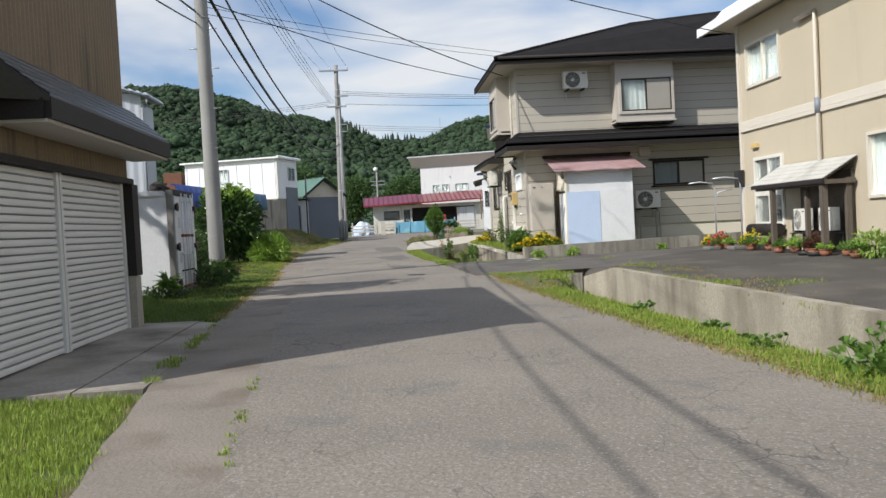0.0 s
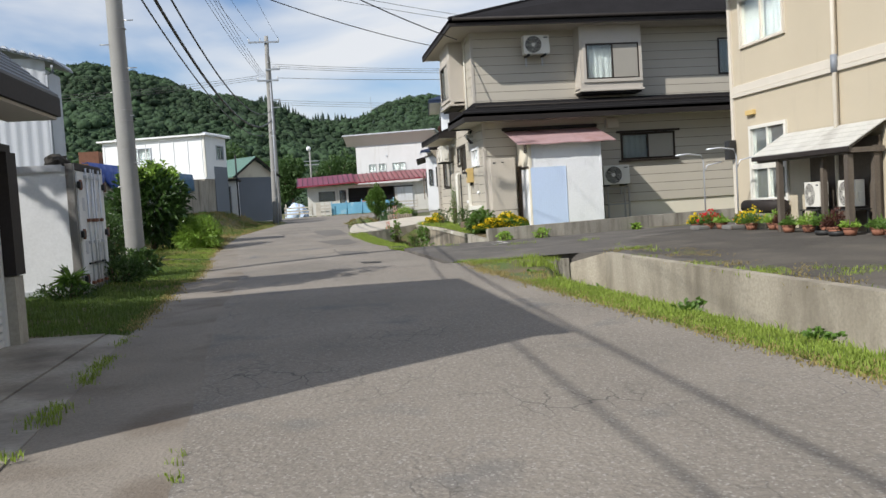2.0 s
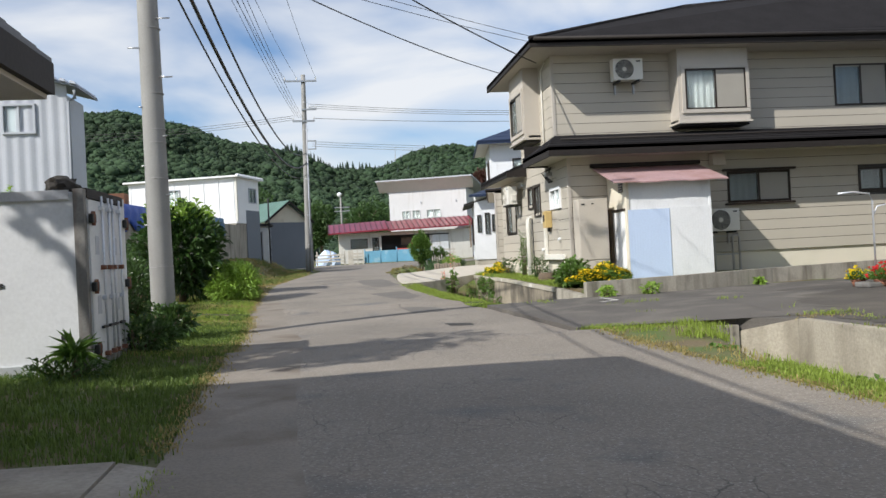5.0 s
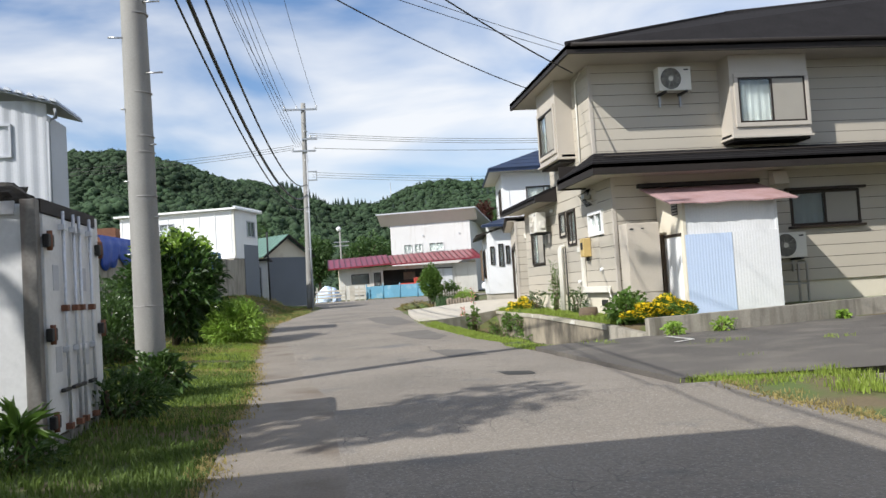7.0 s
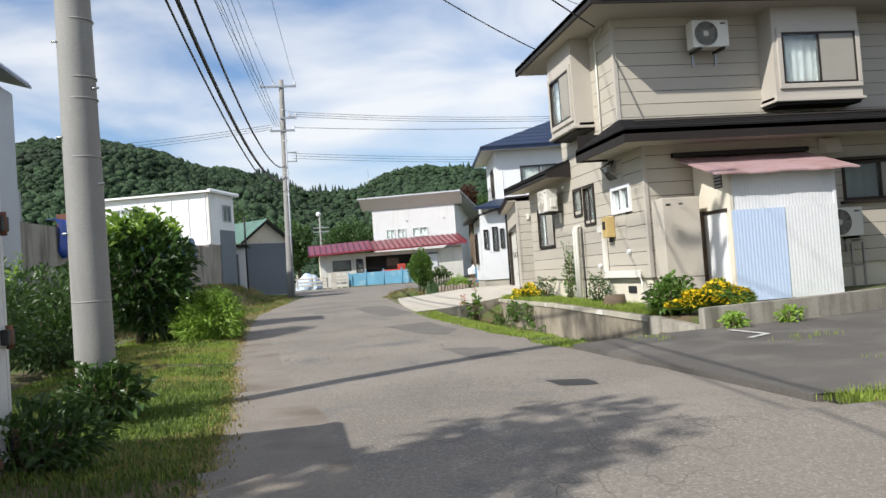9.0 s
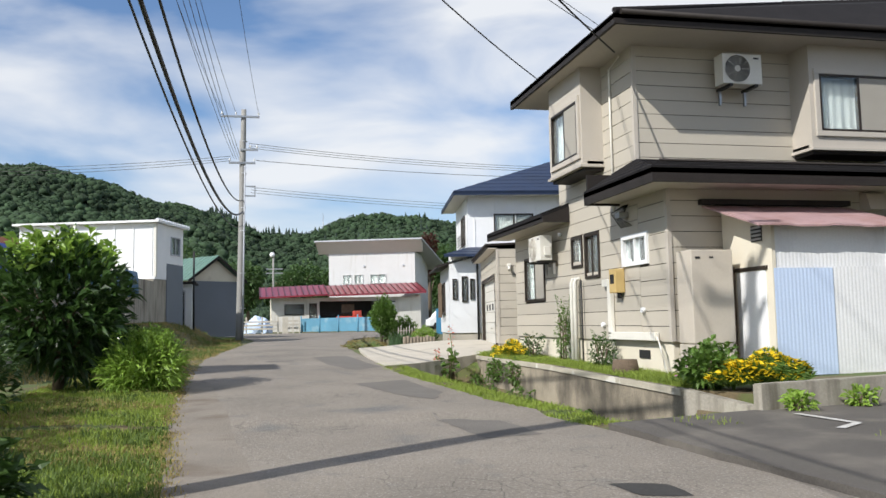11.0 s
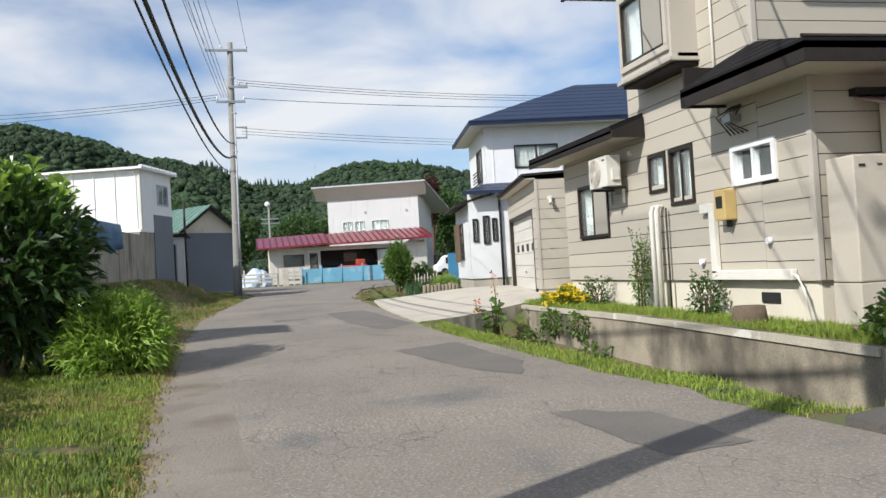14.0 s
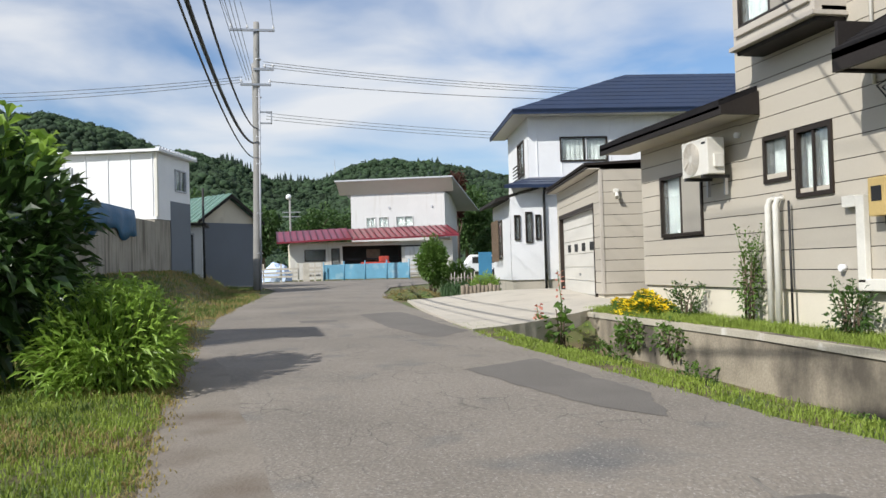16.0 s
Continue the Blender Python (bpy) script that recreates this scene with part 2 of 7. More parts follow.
def worn_asphalt(m):
    """Adds pale stones and fine cracks to an asphalt."""
    n, l = m.node_tree.nodes, m.node_tree.links
    b = n["Principled BSDF"]
    base = b.inputs["Base Color"].links[0].from_socket
    where = n.new("ShaderNodeNewGeometry")
    stones = n.new("ShaderNodeTexVoronoi"); stones.inputs["Scale"].default_value = 90
    pick = n.new("ShaderNodeMapRange"); pick.inputs["From Min"].default_value, pick.inputs["From Max"].default_value = 0.86, 0.99
    sep = n.new("ShaderNodeSeparateColor")
    l.new(where.outputs["Position"], stones.inputs["Vector"]); l.new(stones.outputs["Color"], sep.inputs["Color"]); l.new(sep.outputs["Red"], pick.inputs["Value"])
    m1 = n.new("ShaderNodeMix"); m1.data_type = "RGBA"; m1.inputs[7].default_value = (0.42, 0.40, 0.37, 1)
    half = n.new("ShaderNodeMath"); half.operation = "MULTIPLY"; half.inputs[1].default_value = 0.50
    l.new(pick.outputs["Result"], half.inputs[0]); l.new(half.outputs[0], m1.inputs[0]); l.new(base, m1.inputs[6])
    warp = n.new("ShaderNodeTexNoise"); warp.inputs["Scale"].default_value, warp.inputs["Detail"].default_value = 2.5, 4
    l.new(where.outputs["Position"], warp.inputs["Vector"])
    shift = n.new("ShaderNodeMix"); shift.data_type, shift.blend_type = "RGBA", "LINEAR_LIGHT"; shift.inputs[0].default_value = 0.20
    flat = n.new("ShaderNodeMapping"); flat.inputs["Scale"].default_value = (1.5, 0.8, 1.0)
    l.new(where.outputs["Position"], flat.inputs["Vector"]); l.new(flat.outputs["Vector"], shift.inputs[6]); l.new(warp.outputs["Color"], shift.inputs[7])
    lines = n.new("ShaderNodeTexVoronoi"); lines.feature = "DISTANCE_TO_EDGE"; lines.inputs["Scale"].default_value = 2.6
    l.new(shift.outputs[2], lines.inputs["Vector"])
    thin_ = n.new("ShaderNodeMapRange"); thin_.inputs["From Min"].default_value, thin_.inputs["From Max"].default_value = 0.006, 0.020
    thin_.inputs["To Min"].default_value, thin_.inputs["To Max"].default_value = 1.0, 0.0
    l.new(lines.outputs["Distance"], thin_.inputs["Value"])
    area = n.new("ShaderNodeTexNoise"); area.inputs["Scale"].default_value = 0.8; area.inputs["Detail"].default_value = 3
    l.new(where.outputs["Position"], area.inputs["Vector"])
    mask = n.new("ShaderNodeMapRange"); mask.inputs["From Min"].default_value, mask.inputs["From Max"].default_value = 0.47, 0.66
    l.new(area.outputs["Fac"], mask.inputs["Value"])
    both = n.new("ShaderNodeMath"); both.operation = "MULTIPLY"
    l.new(thin_.outputs["Result"], both.inputs[0]); l.new(mask.outputs["Result"], both.inputs[1])
    m2 = n.new("ShaderNodeMix"); m2.data_type = "RGBA"; m2.inputs[7].default_value = (0.095, 0.085, 0.074, 1)
    l.new(both.outputs[0], m2.inputs[0]); l.new(m1.outputs[2], m2.inputs[6]); l.new(m2.outputs[2], b.inputs["Base Color"])


worn_asphalt(M["asphalt"])


def leaf_material(name, colour, vary=0.35, gloss=0.5, through_light=0.35, scale=0.8, fine=8.0, island=0.7):
    m = material(name, colour, gloss, vary, scale, fine, 0.0, island=island)
    n, l = m.node_tree.nodes, m.node_tree.links
    b = n["Principled BSDF"]
    t = n.new("ShaderNodeBsdfTranslucent")
    src = b.inputs["Base Color"].links[0].from_socket
    l.new(src, t.inputs["Color"])
    mx = n.new("ShaderNodeMixShader"); mx.inputs[0].default_value = through_light
    l.new(b.outputs[0], mx.inputs[1]); l.new(t.outputs[0], mx.inputs[2])
    l.new(mx.outputs[0], n["Material Output"].inputs["Surface"])
    return m


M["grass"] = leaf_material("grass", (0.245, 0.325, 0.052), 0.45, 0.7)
# darker copy of grass: holds shade beside the store; also naturally dark tufts
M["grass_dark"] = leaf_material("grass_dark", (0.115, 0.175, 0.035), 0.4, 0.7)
M["dry_grass"] = leaf_material("dry_grass", (0.32, 0.26, 0.10), 0.3, 0.8)
M["leaf_dark"] = leaf_material("leaf_dark", (0.055, 0.105, 0.024), 0.45, 0.38)
M["leaf_tree"] = leaf_material("leaf_tree", (0.044, 0.090, 0.021), 0.55, 0.30)
M["leaf_bright"] = leaf_material("leaf_bright", (0.26, 0.40, 0.065), 0.35, 0.45)
M["leaf_mid"] = leaf_material("leaf_mid", (0.11, 0.20, 0.035), 0.4, 0.5)
M["leaf_red"] = leaf_material("leaf_red", (0.085, 0.030, 0.020), 0.4, 0.6)
M["forest"] = leaf_material("forest", (0.038, 0.070, 0.032), 0.65, 0.95, 0.15, 0.012, 0.08, 0.25)
M["leaf_wood"] = leaf_material("leaf_wood", (0.065, 0.125, 0.032), 0.45, 0.6)
M["conifer"] = leaf_material("conifer", (0.018, 0.038, 0.024), 0.4, 0.8, 0.05)
M["leek"] = leaf_material("leek", (0.075, 0.14, 0.055), 0.3, 0.55)
M["flower_salmon"] = leaf_material("flower_salmon", (0.62, 0.26, 0.20), 0.2, 0.6)
M["flower_orange"] = leaf_material("flower_orange", (0.62, 0.20, 0.03), 0.25, 0.6)
M["flower_yellow"] = leaf_material("flower_yellow", (0.80, 0.60, 0.02), 0.2, 0.6)
M["flower_red"] = leaf_material("flower_red", (0.60, 0.03, 0.03), 0.2, 0.6)
M["flower_pink"] = leaf_material("flower_pink", (0.50, 0.15, 0.42), 0.2, 0.6)
glass = bpy.data.materials.new("window_glass")
glass.use_nodes = True
gb = glass.node_tree.nodes["Principled BSDF"]
gb.inputs["Base Color"].default_value, gb.inputs["Roughness"].default_value = (0.75, 0.82, 0.82, 1), 0.03
gb.inputs["Transmission Weight"].default_value, gb.inputs["IOR"].default_value = 0.92, 1.45
M["glass"] = glass


# ---- building blocks ----
def box(bm, a, b, bevel=0.0):
    """An upright box between two opposite corners."""
    lo, hi = [min(p, q) for p, q in zip(a, b)], [max(p, q) for p, q in zip(a, b)]
    v = [bm.verts.new((x, y, z)) for z in (lo[2], hi[2]) for x, y in ((lo[0], lo[1]), (hi[0], lo[1]), (hi[0], hi[1]), (lo[0], hi[1]))]
    faces = [bm.faces.new([v[i] for i in f]) for f in ((3, 2, 1, 0), (4, 5, 6, 7), (0, 1, 5, 4), (1, 2, 6, 5), (2, 3, 7, 6), (3, 0, 4, 7))]
    if bevel:
        bmesh.ops.bevel(bm, geom=list({e for f in faces for e in f.edges}), offset=bevel, segments=2, profile=0.6, affect="EDGES")
    return bm


def slab(bm, ring, thick):
    """A plate: a ring of 3D points (seen from above, anticlockwise) given thickness downwards."""
    top = [bm.verts.new(p) for p in ring]
    low = [bm.verts.new((p[0], p[1], p[2] - thick)) for p in ring]
    bm.faces.new(top)
    bm.faces.new(low[::-1])
    for i in range(len(ring)):
        j = (i + 1) % len(ring)
        bm.faces.new((top[j], top[i], low[i], low[j]))
    return bm


def prism(bm, profile, axis, a, b):
    """A profile of 2D points drawn out along an axis from a to b. For 'x' the profile is (y, z), for 'y' (x, z), for 'z' (x, y)."""
    put = {"x": lambda p, t: (t, p[0], p[1]), "y": lambda p, t: (p[0], t, p[1]), "z": lambda p, t: (p[0], p[1], t)}[axis]
    r0, r1 = [bm.verts.new(put(p, a)) for p in profile], [bm.verts.new(put(p, b)) for p in profile]
    bm.faces.new(r0), bm.faces.new(r1[::-1])
    for i in range(len(profile)):
        j = (i + 1) % len(profile)
        bm.faces.new((r0[j], r0[i], r1[i], r1[j]))
    bmesh.ops.recalc_face_normals(bm, faces=bm.faces[:])
    return bm


def tube(bm, points, radius, sides=8, end_radius=None):
    """A round bar through the points."""
    pts = [Vector(p) for p in points]
    end_radius = radius if end_radius is None else end_radius
    rings = []
    for i, p in enumerate(pts):
        d = (pts[min(i + 1, len(pts) - 1)] - pts[max(i - 1, 0)]).normalized()
        side = d.orthogonal().normalized() if abs(d.z) < 0.95 else Vector((1, 0, 0))
        side = (side - d * side.dot(d)).normalized()
        up = d.cross(side)
        r = radius + (end_radius - radius) * i / max(1, len(pts) - 1)
        rings.append([bm.verts.new(p + r * (math.cos(a) * side + math.sin(a) * up)) for a in [2 * math.pi * k / sides for k in range(sides)]])
    for r0, r1 in zip(rings, rings[1:]):
        for k in range(sides):
            f = bm.faces.new((r0[k], r0[(k + 1) % sides], r1[(k + 1) % sides], r1[k]))
            f.smooth = True
    bm.faces.new(rings[0][::-1]), bm.faces.new(rings[-1])
    return bm


def thing(name, at, label, category, group="", kind="", turn=0.0):
    ob = new(name)
    ob.empty_display_size = 0.2
    ob.location, ob.rotation_euler = at, (0, 0, radians(turn))
    return tagged(ob, label, category, group, kind)


def top_of(ob):
    while ob.parent:
        ob = ob.parent
    return ob


def part(name, bm, mat, parent=None, label="", local=False):
    """Links a bmesh as one mesh object under a thing or a part. Built in world places unless local."""
    me = bpy.data.meshes.new(name)
    if parent is not None and not local:
        bmesh.ops.translate(bm, verts=bm.verts[:], vec=-top_of(parent).location)
    bmesh.ops.recalc_face_normals(bm, faces=bm.faces[:])
    bm.to_mesh(me)
    bm.free()
    me.materials.append(M[mat] if isinstance(mat, str) else mat)
    ob = new(name, me)
    if parent is not None:
        ob.parent = parent
    if label:
        ob["label"] = label
    return ob


def setting(name, bm, mat, label, category):
    return tagged(part(name, bm, mat), label, category, kind="structure")


def bar(name, a, b, mat, parent, label="", bevel=0.0, local=False):
    return part(name, box(bmesh.new(), a, b, bevel), mat, parent, label, local)


def soup(name, verts, faces, mat, parent=None, label="", smooth=False):
    me = bpy.data.meshes.new(name)
    me.from_pydata(verts, [], faces)
    me.materials.append(M[mat])
    if smooth:
        me.polygons.foreach_set("use_smooth", [True] * len(faces))
    ob = new(name, me)
    if parent is not None:
        ob.parent = parent
    if label:
        ob["label"] = label
    return ob


class Side:
    """A wall plane: at(u, out, z) gives the world place; out is metres in front of the plane."""
    def __init__(self, face, where):
        self.face, self.where = face, where

    def at(self, u, out, z):
        f, w = self.face, self.where
        return {"S": (u, w - out, z), "N": (u, w + out, z), "W": (w - out, u, z), "E": (w + out, u, z)}[f]


def clad(side, u0, u1, z0, z1, holes, parent, mat, row=0.26, backing="backing", thick=0.15, board="siding_board", gap=0.012, wall_name="wall"):
    """A wall with real openings: a thick core and, before it, one board a row, cut at the openings (u0, u1, z0, z1)."""
    us = sorted({u0, u1, *[min(max(h[i], u0), u1) for h in holes for i in (0, 1)]})
    zs = sorted({z0, z1, *[min(max(h[i], z0), z1) for h in holes for i in (2, 3)]})
    bm = bmesh.new()
    for a, b in zip(us, us[1:]):
        for c, d in zip(zs, zs[1:]):
            mu, mz = (a + b) / 2, (c + d) / 2
            if not any(h[0] < mu < h[1] and h[2] < mz < h[3] for h in holes):
                box(bm, side.at(a, 0, c), side.at(b, -thick, d))
    bmesh.ops.remove_doubles(bm, verts=bm.verts[:], dist=0.0005)
    core = part(wall_name, bm, backing, parent)
    if not row:
        return core
    rows = max(1, round((z1 - z0) / row))
    h = (z1 - z0) / rows
    for i in range(rows):
        c, d = z0 + i * h, z0 + (i + 1) * h - gap
        cuts = sorted([(max(o[0], u0), min(o[1], u1)) for o in holes if o[2] < (c + d) / 2 < o[3] and o[1] > u0 and o[0] < u1])
        start = u0
        for a, b in cuts + [(u1, u1)]:
            if a - start > 0.02:
                bm = bmesh.new()
                box(bm, side.at(start, 0.002, c), side.at(a, 0.018, d))
                part(board, bm, mat, core)
            start = max(start, b)
    return core


def window(side, u0, u1, z0, z1, parent, frame_mat="bronze", out=0.05, panes=2, curtain=True, bar_w=0.055, screen=0, name="window", back="indoor_shade"):
    w = part(name, box(bmesh.new(), side.at(u0, out, z0), side.at(u1, -0.10, z0 + bar_w), 0.004), frame_mat, parent)
    for a, b, c, d in ((u0, u1, z1 - bar_w, z1), (u0, u0 + bar_w, z0 + bar_w, z1 - bar_w), (u1 - bar_w, u1, z0 + bar_w, z1 - bar_w)):
        part("frame", box(bmesh.new(), side.at(a, out, c), side.at(b, -0.10, d), 0.004), frame_mat, w)
    width = (u1 - u0 - 2 * bar_w) / panes
    for i in range(panes):
        a = u0 + bar_w + i * width
        g = part("pane", box(bmesh.new(), side.at(a, 0.01 - 0.025 * (i % 2), z0 + bar_w), side.at(a + width, 0.004 - 0.025 * (i % 2), z1 - bar_w)), "glass", w)
        g.visible_shadow = False
        if i:
            part("mullion", box(bmesh.new(), side.at(a - 0.022, out - 0.015, z0 + bar_w), side.at(a + 0.022, -0.06, z1 - bar_w)), frame_mat, w)
    if screen and panes > 1:
        a = u0 + bar_w + width * (screen - 1)
        part("insect_screen", box(bmesh.new(), side.at(a + 0.02, 0.022, z0 + bar_w), side.at(a + width, 0.018, z1 - bar_w)), "screen", w, "grey-beige insect screen")
    if curtain:
        bm = bmesh.new()
        n = max(8, int((u1 - u0) * 26))
        rows = []
        for zz in (z0 + 0.03, z1 - 0.03):
            rows.append([bm.verts.new(side.at(u0 + 0.03 + (u1 - u0 - 0.06) * k / n, -0.12 - 0.012 * math.sin(k * 1.3) - 0.01 * math.sin(k * 0.45), zz)) for k in range(n + 1)])
        for k in range(n):
            f = bm.faces.new((rows[0][k], rows[0][k + 1], rows[1][k + 1], rows[1][k])); f.smooth = True
        part("curtain", bm, "curtain", w)
    # plate behind the panes; the room's darkness is in its colour
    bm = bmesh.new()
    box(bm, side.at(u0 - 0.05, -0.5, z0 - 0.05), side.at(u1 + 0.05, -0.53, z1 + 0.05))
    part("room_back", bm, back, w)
    return w


def curve_at(rows, y):
    for (y0, a), (y1, b) in zip(rows, rows[1:]):
        if y <= y1:
            t = max(0.0, (y - y0) / (y1 - y0))
            return a + (b - a) * t
    return rows[-1][1]


LEFT_EDGE = [(-12, -0.9), (4, -1.55), (7, -1.95), (10, -2.15), (14, -2.38), (20, -2.6), (26, -3.05), (32, -3.35), (38, -3.5), (48, -2.6), (56, -1.9), (64, -2.6), (70, -6.0), (76, -9.0)]
RIGHT_EDGE = [(-12, 3.3), (5, 3.0), (8, 2.75), (12, 2.45), (16, 2.2), (20, 2.0), (22.5, 1.7), (25, 1.25), (31, 0.95), (36, 1.1), (44, 1.35), (50, 1.9), (56, 3.0), (64, 8.0), (76, 14.0)]

LOT_WALL = [(-6, 4.8), (3, 4.62), (8, 4.5), (12, 4.40), (15.7, 4.36), (16.6, 4.2)]


def ease(a, b, t):
    t = min(1.0, max(0.0, (t - a) / (b - a)))
    return t * t * (3 - 2 * t)


def height(x, y):
    """The lie of the land."""
    z = 0.0105 * min(y, 95.0) - 0.05
    if y < 16.7:                                  # ditch beside the parking lot
        e = curve_at(RIGHT_EDGE, y) + 0.45 + 0.75 * ease(13.5, 16.6, y)
        w = curve_at(LOT_WALL, y)
        z -= 0.80 * ease(e, e + 0.75, x) * (1 - ease(w + 0.03, w + 0.12, x))
        z += 0.03 * ease(w + 0.03, w + 0.13, x) + 0.05 * ease(15.8, 16.6, y)
    elif y < 23.7:                                # the drive
        z += 0.02 * ease(2.4, 5.0, x) - 0.06 - 0.5 * ease(22.7, 23.4, y) * ease(2.0, 2.9, x) * (1 - ease(3.52, 3.62, x))
    elif y < 36.0:                                # ditch and raised garden
        e = curve_at(RIGHT_EDGE, y) + 0.5
        z -= 0.85 * ease(e - 0.1, e + 1.1, x) * (1 - ease(3.56, 3.66, x)) * (1 - ease(33.6, 34.5, y))
    z += 0.05 * ease(5, 9, x) * (1 - ease(30, 40, y)) * (y > 23.7)
    z += 1.0 * ease(3.6, 5.8, -x) * ease(38, 46, y) * (1 - ease(68, 74, y))
    z += 0.08 * ease(2.6, 4.0, -x) * (1 - ease(36, 44, y))
    return z


# ---- ground, road, drive ----
def sheet(name, xs, ys, z_of, mat, label, category, keep=None):
    verts = [(x, y, z_of(x, y)) for y in ys for x in xs]
    w = len(xs)
    faces = [(j * w + i, j * w + i + 1, (j + 1) * w + i + 1, (j + 1) * w + i) for j in range(len(ys) - 1) for i in range(w - 1)
             if keep is None or keep((xs[i] + xs[i + 1]) / 2, (ys[j] + ys[j + 1]) / 2)]
    return tagged(soup(name, verts, faces, mat, smooth=True), label, category, kind="structure")


def steps(*spans):
    out = [spans[0][0]]
    for a, b, d in spans:
        n = max(1, round((b - a) / d))
        out += [a + (b - a) * (k + 1) / n for k in range(n)]
    return out


def lump(x, y):
    return 0.03 * noise.noise((x * 0.9, y * 0.9, 0)) + 0.015 * noise.noise((x * 3, y * 3, 5))


gx = steps((-2500, -300, 550), (-300, -40, 40), (-40, -10, 2), (-10, -2, 0.4), (-2, 1.4, 0.8), (1.4, 5.2, 0.06), (5.2, 12, 0.6), (12, 40, 3), (40, 300, 40), (300, 2500, 550))
gy = steps((-400, -20, 60), (-20, -2, 2), (-2, 16.4, 0.4), (16.4, 17.0, 0.1), (17, 22.4, 0.5), (22.4, 24.2, 0.06), (24.2, 36, 0.3), (36, 80, 1.0), (80, 140, 5), (140, 500, 40), (500, 3000, 500))
sheet("ground", gx, gy, lambda x, y: height(x, y) - 0.02 + (lump(x, y) if abs(x) < 60 and (x < -2.9 or x > 2.5) else 0), "soil", "bare earth and weeds under the grass", "ground")


STRIP = [(-12, -0.4), (-3, -0.62), (4, -0.86), (6.2, -1.03), (7.9, -1.14), (12, -1.46), (18.2, -1.62), (20.6, -1.95), (25.6, -2.36), (29.5, -2.72), (34, -3.42)]


def seam(y):
    """Where the smoother strip along the left edge ends."""
    if y >= 34:
        return curve_at(LEFT_EDGE, y)
    return max(curve_at(LEFT_EDGE, y), curve_at(STRIP, y) + (0.05 * noise.noise((y * 1.3, 4, 0)) + 0.025 * noise.noise((y * 5, 9, 0))) * min(1, (34 - y) / 4))


def road_z(x, y):
    a, b = curve_at(LEFT_EDGE, y), curve_at(RIGHT_EDGE, y)
    t = min(1, max(0, (x - a) / (b - a)))
    return height(max(-2.6, min(2.2, x)), y) + 0.012 + 0.02 * math.sin(math.pi * t) + 0.006 * noise.noise((x, y * 0.7, 3))


def ribbon(left, right, ys, n):
    """A lane surface between two edges that are given along y."""
    verts, faces = [], []
    for k, y in enumerate(ys):
        a, b = left(y), right(y)
        verts += [(a + (b - a) * i / n, y, road_z(a + (b - a) * i / n, y)) for i in range(n + 1)]
        if k:
            o = k * (n + 1)
            faces += [(o - n - 1 + i, o - n + i, o + i + 1, o + i) for i in range(n)]
    return verts, faces


v, f = ribbon(seam, lambda y: curve_at(RIGHT_EDGE, y) + 0.05 * noise.noise((y * 1.3, 126, 1)), steps((-12, 40, 0.25), (40, 72, 1.0)), 14)
tagged(soup("road", v, f, "asphalt", smooth=True), "worn grey asphalt lane, cracked and patched", "road", kind="structure")
v, f = ribbon(lambda y: curve_at(LEFT_EDGE, y) + (0.04 * noise.noise((y * 1.3, 0, 1)) if y < 33 else 0), seam, steps((-12, 34, 0.25)), 4)
tagged(soup("road_shoulder", v, f, "shoulder", smooth=True), "smoother brownish strip along the lane's edge", "road", kind="structure")


def patch(name, ring, z_of, mat, label, lift=0.004, rough=0.07, category="patch", skirt=0.0):
    """A flat patch with a ragged outline laid on a surface."""
    pts = []
    for (x0, y0), (x1, y1) in zip(ring, ring[1:] + ring[:1]):
        n = max(2, int(math.hypot(x1 - x0, y1 - y0) / 0.15))
        for k in range(n):
            x, y = x0 + (x1 - x0) * k / n, y0 + (y1 - y0) * k / n
            pts.append((x + rough * noise.noise((x * 4, y * 4, 2)), y + rough * noise.noise((x * 4, y * 4, 7)) + 0.4 * rough * noise.noise((x * 13, y * 13, 3))))
    cx, cy = sum(p[0] for p in pts) / len(pts), sum(p[1] for p in pts) / len(pts)
    verts, faces, rings = [], [], 6
    for r in range(1, rings + 1):
        for x, y in pts:
            px_, py_ = cx + (x - cx) * r / rings, cy + (y - cy) * r / rings
            verts.append((px_, py_, z_of(px_, py_) + lift))
    verts.append((cx, cy, z_of(cx, cy) + lift))
    n = len(pts)
    for k in range(n):
        faces.append((len(verts) - 1, k, (k + 1) % n))
        for r in range(rings - 1):
            faces.append((r * n + k, (r + 1) * n + k, (r + 1) * n + (k + 1) % n, r * n + (k + 1) % n))
    if skirt:                                     # a slab's side face
        o, base = (rings - 1) * n, len(verts)
        verts += [(x, y, z - skirt) for x, y, z in verts[o:o + n]]
        faces += [(o + k, base + k, base + (k + 1) % n, o + (k + 1) % n) for k in range(n)]
    return tagged(soup(name, verts, faces, mat), label, category, kind="structure")


patch("road_patch", [(0.15, 23.7), (0.85, 23.2), (0.95, 22.0), (0.3, 21.9)], road_z, "asphalt_patch", "dark rectangular asphalt repair in the lane")
patch("road_patch", [(-0.25, 28.3), (0.75, 29.0), (0.85, 26.3), (0.5, 25.3), (0.15, 26.0)], road_z, "asphalt_patch", "long dark asphalt repair in the lane")
patch("road_patch", [(-0.3, 38.0), (0.7, 38.6), (0.9, 33.0), (0.2, 32.0), (-0.2, 34.0)], road_z, "asphalt_patch", "long dark asphalt repair in the lane")
patch("road_patch", [(-1.6, 36.6), (-0.9, 36.6), (-0.9, 36.0), (-1.6, 36.0)], road_z, "asphalt_patch", "small dark asphalt repair")
patch("manhole_patch", [(0.55, 19.5), (0.98, 19.35), (0.9, 18.95), (0.6, 19.05)], road_z, "crack", "dark worn patch round a valve cover")


